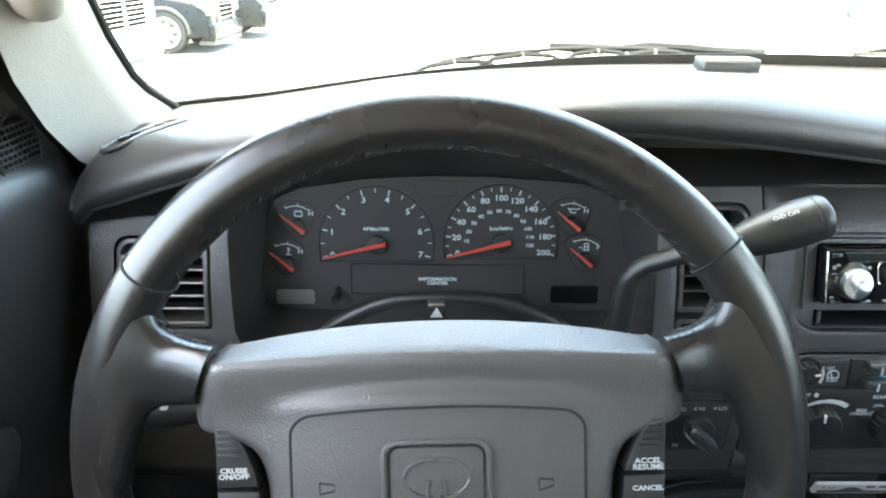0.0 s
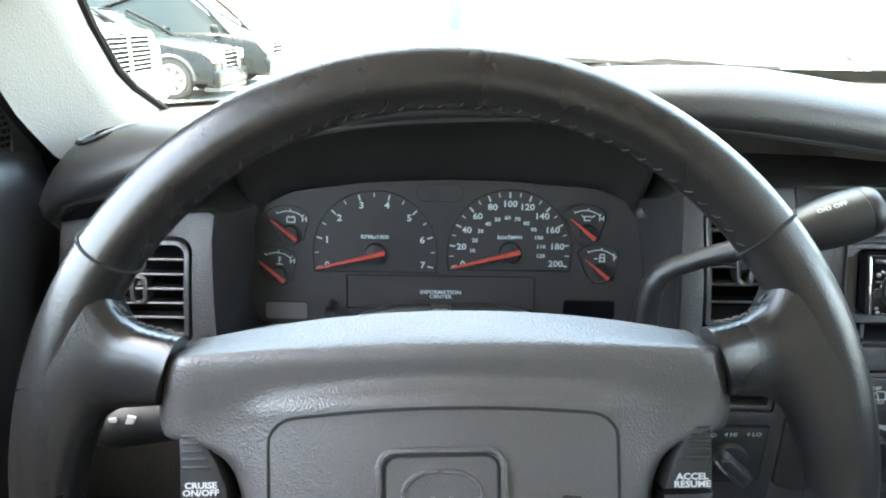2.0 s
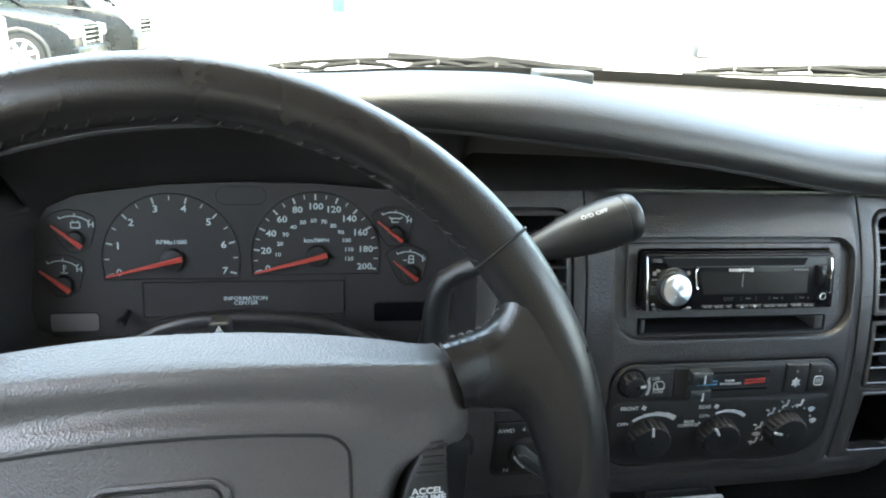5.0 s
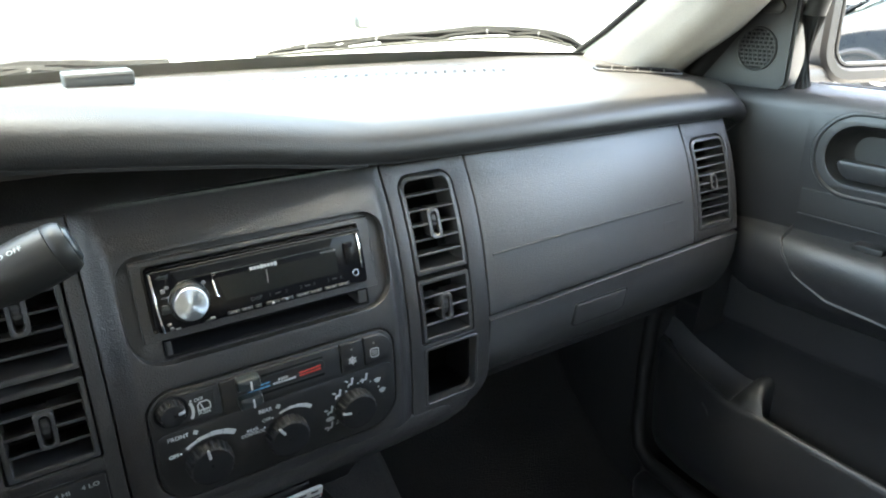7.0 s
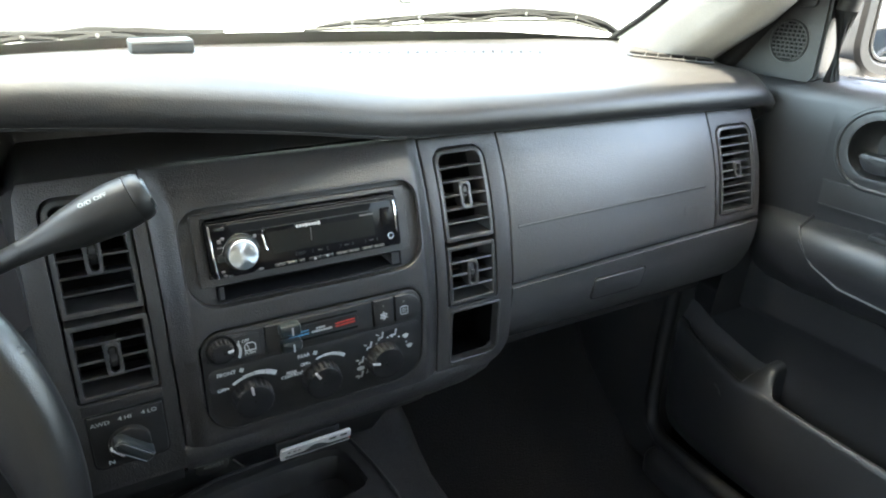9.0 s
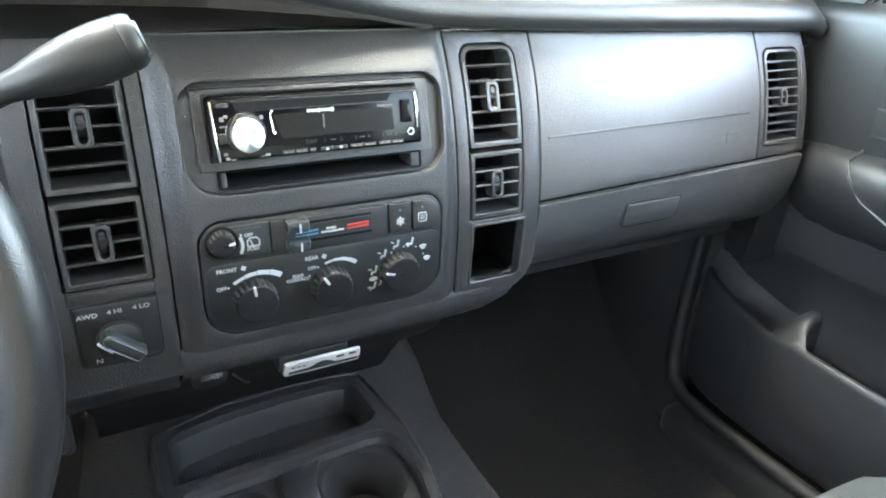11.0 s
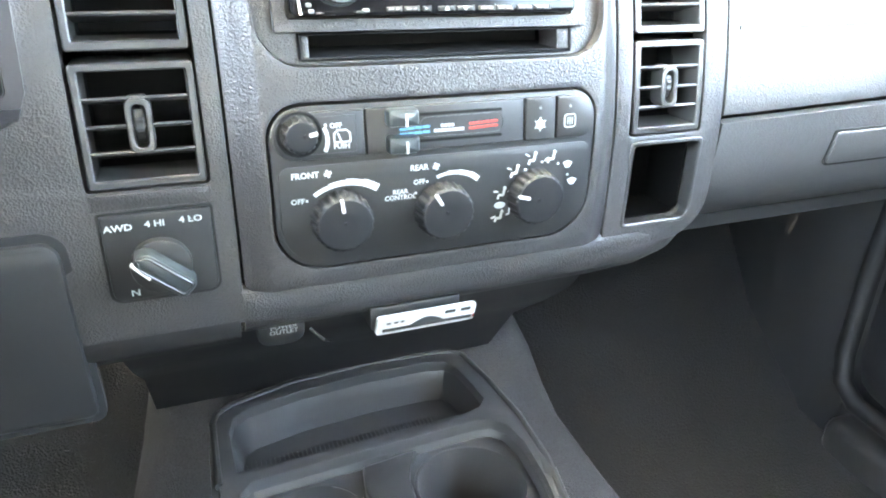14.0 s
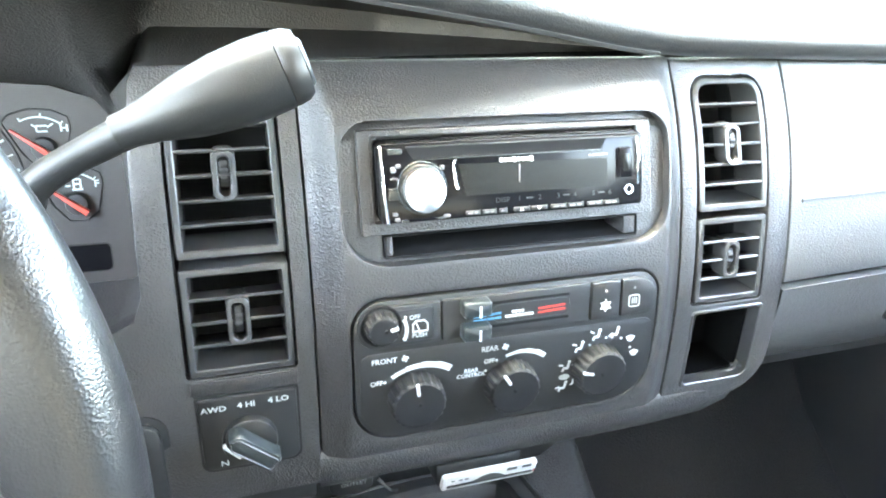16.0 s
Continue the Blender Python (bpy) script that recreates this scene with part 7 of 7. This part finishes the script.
def wiper(rubber, arm, label, bow=0.013):
    w = thing("windscreen_wiper", arm[-1], label, "wiper", "windscreen wipers")
    bm = bmesh.new()
    pts = along(arm, 12)
    tube(bm, pts + [pts[-1] + Vector((0.02, 0.02, -0.05))], [0.0055 + 0.002 * math.sin(k * 0.9) ** 2 for k in range(13)] + [0.009], 8)
    part("arm", bm, CAVITY, w)
    line = along(rubber, 24)
    bm = bmesh.new()
    tube(bm, line, 0.0026, 6)
    part("rubber", bm, RUBBER, w)
    bm = bmesh.new()
    tube(bm, [p + Vector((0, 0.004, 0.003 + bow * math.sin(math.pi * k / 24) ** 0.6)) for k, p in enumerate(line)][3:22], [0.0028] * 19, 6)
    part("blade_bridge", bm, CAVITY, w)
    for k in (4, 9, 15, 20):
        bm = bmesh.new()
        h = 0.003 + bow * math.sin(math.pi * k / 24) ** 0.6
        tube(bm, [line[k - 3] + Vector((0, 0, 0.002)), line[k - 2] + Vector((0, 0.002, h * 0.55)), line[k] + Vector((0, 0.003, h * 0.8)), line[k + 2] + Vector((0, 0.002, h * 0.55)), line[k + 3] + Vector((0, 0, 0.002))], [0.0022, 0.0032, 0.0042, 0.0032, 0.0022], 6)
        part("claw", bm, CAVITY, w)
        bm = bmesh.new()
        tube(bm, [line[k] + Vector((0, -0.001, h * 0.8)), line[k] + Vector((0, 0.008, h * 0.8))], 0.0028, 8)
        part("rivet", bm, LCD, w)
    return w


wiper([(-0.046, 0.866, 1.333), (0.051, 0.902, 1.338), (0.166, 0.939, 1.341), (0.261, 0.957, 1.343), (0.362, 0.968, 1.346)],
      [(0.150, 0.952, 1.359), (0.234, 0.974, 1.353), (0.284, 0.980, 1.357), (0.330, 0.985, 1.356), (0.368, 0.989, 1.352), (0.450, 0.985, 1.350)], "black windscreen wiper parked before the driver")
wiper([(0.558, 0.948, 1.354), (0.639, 0.928, 1.357), (0.733, 0.904, 1.362), (0.864, 0.854, 1.368), (0.933, 0.821, 1.367), (0.983, 0.792, 1.354)],
      [(0.730, 0.912, 1.369), (0.767, 0.900, 1.372), (0.852, 0.868, 1.378), (0.921, 0.837, 1.377), (0.979, 0.803, 1.366), (1.02, 0.80, 1.345)], "black windscreen wiper parked before the passenger", 0.008)


# ---- fender mirror ----
fender = thing("fender_mirror", (1.95, 3.22, 0.0), "small pale under-view mirror on a slim stem beyond the bonnet", "fender mirror")
bm = bmesh.new()
tube(bm, [(1.95, 3.22, 0.0), (1.95, 3.22, 0.9), (1.92, 3.20, 1.15), (1.86, 3.16, 1.26)], [0.02, 0.016, 0.012, 0.010], 10)
part("stem", bm, PAINT_WHITE, fender)
bm = bmesh.new()
box(bm, 1.79, 1.87, 3.11, 3.17, 1.258, 1.326, 0.018, 3)
pod = part("pod", bm, SENSORGREY, fender)
bm = bmesh.new()
box(bm, 1.800, 1.860, 3.106, 3.112, 1.272, 1.312, 0.003)
part("glass", bm, CHROME, pod)


# ---- parked cars ----
def make_car(name, label, at, heading, paint, lower, cabin, width, wheels, wheel_r, grille, lamp, tall=False):
    c = thing(name, (0, 0, 0), label, name.replace("_", " "), "parked cars")
    hw = width / 2
    bm = bmesh.new()
    rows = []
    for y, k, dz in ((-hw, 0.975, 0.05), (-hw * 0.97, 0.99, 0.02), (-hw * 0.8, 1.0, 0.0), (0, 1.0, -0.012), (hw * 0.8, 1.0, 0.0), (hw * 0.97, 0.99, 0.02), (hw, 0.975, 0.05)):
        rows.append([(x * k, y, (z - dz if z > 0.6 else z)) for x, z in lower])
    loft(bm, rows, closed=True, caps=True)
    bmesh.ops.bevel(bm, geom=[e for e in bm.edges if e.calc_length() > 0.5], offset=0.02, segments=2, affect="EDGES")
    part("body", bm, paint, c, angle=50)
    bm = bmesh.new()
    rows = []
    for y, k in ((-hw * 0.90, 0.0), (-hw * 0.80, 0.55), (-hw * 0.70, 0.97), (0, 1.0), (hw * 0.70, 0.97), (hw * 0.80, 0.55), (hw * 0.90, 0.0)):
        base = cabin[0][1]
        mx = sum(p[0] for p in cabin) / len(cabin)
        rows.append([(mx + (x - mx) * (1.0 - 0.02 * (1 - k)), y, base + (z - base) * k) for x, z in cabin])
    loft(bm, rows, closed=True)
    part("glasshouse", bm, CARGLASS, c, "dark tinted windows", angle=30)
    bm = bmesh.new()
    top = max(z for x, z in cabin)
    xs = sorted(x for x, z in cabin if z > top - 0.03)
    box(bm, xs[0] - 0.02, xs[-1] + 0.03, -hw * 0.72, hw * 0.72, top - 0.03, top + 0.025, 0.02)
    part("roof", bm, paint, c)
    base = cabin[0][1]
    for y in (-1, 1):
        for x0, x1, m in [(cabin[1][0], cabin[2][0], 0)] + [(cabin[0][0] + (cabin[1][0] - cabin[0][0]) * 0.45, xs[0] + (xs[-1] - xs[0]) * 0.45, 1), (cabin[-1][0], cabin[-2][0], 0)]:
            bm = bmesh.new()
            tube(bm, [(x0, y * hw * 0.905, base), ((x0 + x1) / 2, y * hw * 0.81, base + (top - base) * 0.55), (x1, y * hw * 0.71, top)], 0.035, 6)
            part("window_post", bm, paint, c)
    for x in wheels:
        for y in (-1, 1):
            bm = bmesh.new()
            tube(bm, [(x, y * (hw - 0.20), wheel_r), (x, y * (hw - 0.18), wheel_r), (x, y * (hw - 0.02), wheel_r), (x, y * (hw + 0.005), wheel_r)], [wheel_r * 0.9, wheel_r, wheel_r, wheel_r * 0.93], 32)
            w = part("wheel", bm, RUBBER, c, "black tyre on a bright rim")
            bm = bmesh.new()
            tube(bm, [(x, y * (hw - 0.01), wheel_r), (x, y * (hw + 0.008), wheel_r)], [wheel_r * 0.70, wheel_r * 0.68], 28)
            part("rim_back", bm, DARK, w)
            bm = bmesh.new()
            pts = [(x + wheel_r * 0.66 * math.cos(q), y * (hw + 0.010), wheel_r + wheel_r * 0.66 * math.sin(q)) for q in [2 * math.pi * k / 28 for k in range(29)]]
            tube(bm, pts, 0.018, 6)
            for k in range(7):
                q = 2 * math.pi * k / 7 + 0.3
                tube(bm, [(x, y * (hw + 0.018), wheel_r), (x + wheel_r * 0.66 * math.cos(q), y * (hw + 0.012), wheel_r + wheel_r * 0.66 * math.sin(q))], [0.045, 0.030], 6)
            part("rim", bm, SILVER, w, "bright alloy rim")
            bm = bmesh.new()
            ringp = [(x + (wheel_r + 0.045) * math.cos(q), y * (hw - 0.012), wheel_r + (wheel_r + 0.045) * math.sin(q)) for q in [math.pi * k / 18 - 0.05 for k in range(20)]]
            tube(bm, ringp, 0.03, 6)
            part("wheel_arch", bm, DARK, c)
    nose = max(x for x, z in lower)
    gx0, gz0, gx1, gz1, bars, posts = grille
    # Solid block behind the bars; shade in the grille openings is its black.
    bm = bmesh.new()
    box(bm, nose - 0.06, nose + 0.012, gx0, gx1, gz0, gz1, 0.01)
    g = part("grille", bm, HOLESHADE, c, "dark grille with bright bars")
    for k in range(bars):
        z = gz0 + (gz1 - gz0) * (k + 0.5) / bars
        bm = bmesh.new()
        box(bm, nose, nose + 0.022, gx0 + 0.02, gx1 - 0.02, z - 0.007, z + 0.007, 0.003)
        part("grille_bar", bm, CHROME, g)
    for k in range(posts + 2):
        y = gx0 + (gx1 - gx0) * k / (posts + 1)
        bm = bmesh.new()
        box(bm, nose - 0.02, nose + 0.03, y - 0.03, y + 0.03, gz0 - 0.02, gz1 + 0.02, 0.008)
        part("grille_frame", bm, CHROME, g)
    ly, lz, lw, lh = lamp
    for y in (-1, 1):
        bm = bmesh.new()
        box(bm, nose - 0.25, nose - 0.005, y * ly - lw / 2, y * ly + lw / 2, lz - lh / 2, lz + lh / 2, 0.03, 3)
        part("headlamp", bm, LAMPGLASS, c, "clear headlamp")
        bm = bmesh.new()
        box(bm, nose - 0.10, nose + 0.02, y * ly * 0.95 - 0.07, y * ly * 0.95 + 0.07, lz - 0.36, lz - 0.26, 0.02, 3)
        part("fog_lamp", bm, LAMPGLASS, c)
        bm = bmesh.new()
        mx = cabin[-1][0] - 0.25
        box(bm, mx - 0.06, mx + 0.06, y * (hw + 0.10) - 0.09, y * (hw + 0.10) + 0.09, base + 0.02, base + 0.18, 0.03, 3)
        part("wing_mirror", bm, paint, c)
    bm = bmesh.new()
    box(bm, nose - 0.20, nose + 0.05, -hw * 0.96, hw * 0.96, lz - 0.50, lz - 0.22, 0.05, 3)
    part("bumper", bm, paint if not tall else CHROME, c)
    bm = bmesh.new()
    box(bm, nose - 0.25, nose + 0.03, -hw * 0.90, hw * 0.90, lz - 0.58, lz - 0.50, 0.02)
    part("bumper_skirt", bm, DARK, c)
    c.matrix_basis = pose(at[0], at[1], 0, 0, 0, heading)
    return c


SEDAN_LOW = [(-2.4, 0.30), (-2.45, 0.75), (-2.3, 1.0), (-1.7, 1.02), (0.95, 1.02), (1.5, 0.98), (2.2, 0.86), (2.4, 0.72), (2.42, 0.28)]
SEDAN_CABIN = [(-1.9, 1.0), (-1.15, 1.44), (0.0, 1.47), (0.35, 1.43), (1.15, 1.0)]
PICKUP_LOW = [(-2.8, 0.45), (-2.85, 1.15), (-0.9, 1.17), (0.9, 1.17), (1.2, 1.32), (2.35, 1.28), (2.62, 1.20), (2.68, 0.80), (2.66, 0.42)]
PICKUP_CABIN = [(-0.95, 1.15), (-0.75, 1.80), (0.2, 1.86), (0.5, 1.80), (1.15, 1.15)]
VAN_LOW = [(-2.3, 0.30), (-2.35, 1.05), (1.2, 1.06), (1.65, 1.05), (2.20, 0.92), (2.34, 0.75), (2.34, 0.28)]
VAN_CABIN = [(-2.25, 1.04), (-2.05, 1.82), (0.2, 1.90), (0.7, 1.80), (1.60, 1.04)]
make_car("pickup_truck", "white pickup truck with a barred cross grille, nose to the aisle", (-6.08, 7.75), 0, PAINT_WHITE, PICKUP_LOW, PICKUP_CABIN, 1.95, (-1.75, 1.75), 0.38, (-0.58, 0.76, 0.58, 1.20, 9, 1), (0.74, 0.92, 0.36, 0.26), True)
make_car("sedan_car", "dark saloon car with alloy wheels, nose to the aisle", (-6.22, 12.85), 0, PAINT_BLACK, SEDAN_LOW, SEDAN_CABIN, 1.86, (-1.45, 1.66), 0.35, (-0.45, 0.52, 0.45, 0.82, 4, 0), (0.70, 0.72, 0.42, 0.18))
make_car("van_car", "black people carrier with tinted windows, nose to the aisle", (-5.85, 15.3), 0, PAINT_BLACK, VAN_LOW, VAN_CABIN, 1.88, (-1.40, 1.42), 0.34, (-0.50, 0.62, 0.50, 0.86, 3, 0), (0.70, 0.80, 0.44, 0.20))
make_car("sedan_car", "white saloon car with dark windows at the lot's far side", (11.45, 3.2), 90, PAINT_WHITE, SEDAN_LOW, SEDAN_CABIN, 1.86, (-1.45, 1.50), 0.35, (-0.45, 0.52, 0.45, 0.82, 4, 0), (0.70, 0.72, 0.42, 0.18))
make_car("sedan_car", "black saloon car with bright alloy wheels parked behind", (5.75, -7.6), 180, PAINT_BLACK, SEDAN_LOW, SEDAN_CABIN, 1.86, (-1.45, 1.50), 0.35, (-0.45, 0.52, 0.45, 0.82, 4, 0), (0.70, 0.72, 0.42, 0.18))

make_car("sedan_car", "pale silver saloon car with alloy wheels parked behind", (7.4, -11.2), 180, PAINT_SILVER, SEDAN_LOW, SEDAN_CABIN, 1.86, (-1.45, 1.50), 0.35, (-0.45, 0.52, 0.45, 0.82, 4, 0), (0.70, 0.72, 0.42, 0.18))
make_car("van_car", "pale silver people carrier parked behind", (9.6, -15.5), 180, PAINT_SILVER, VAN_LOW, VAN_CABIN, 1.88, (-1.40, 1.42), 0.34, (-0.50, 0.62, 0.50, 0.86, 3, 0), (0.70, 0.80, 0.44, 0.20))

# ---- sign ----
sign = thing("road_sign", (0.6, 34, 0), "green road sign on a galvanised post", "road sign")
bm = bmesh.new()
tube(bm, [(0.6, 34, 0), (0.6, 34, 3.6)], 0.06, 10)
part("post", bm, GALV, sign)
bm = bmesh.new()
box(bm, -0.75, 0.55, 33.9, 33.96, 1.35, 1.75, 0.02)
part("arm_panel", bm, GALV, sign)
bm = bmesh.new()
box(bm, 0.45, 1.05, 33.88, 33.94, 0.9, 3.2, 0.03)
part("panel", bm, GREENSIGN, sign)
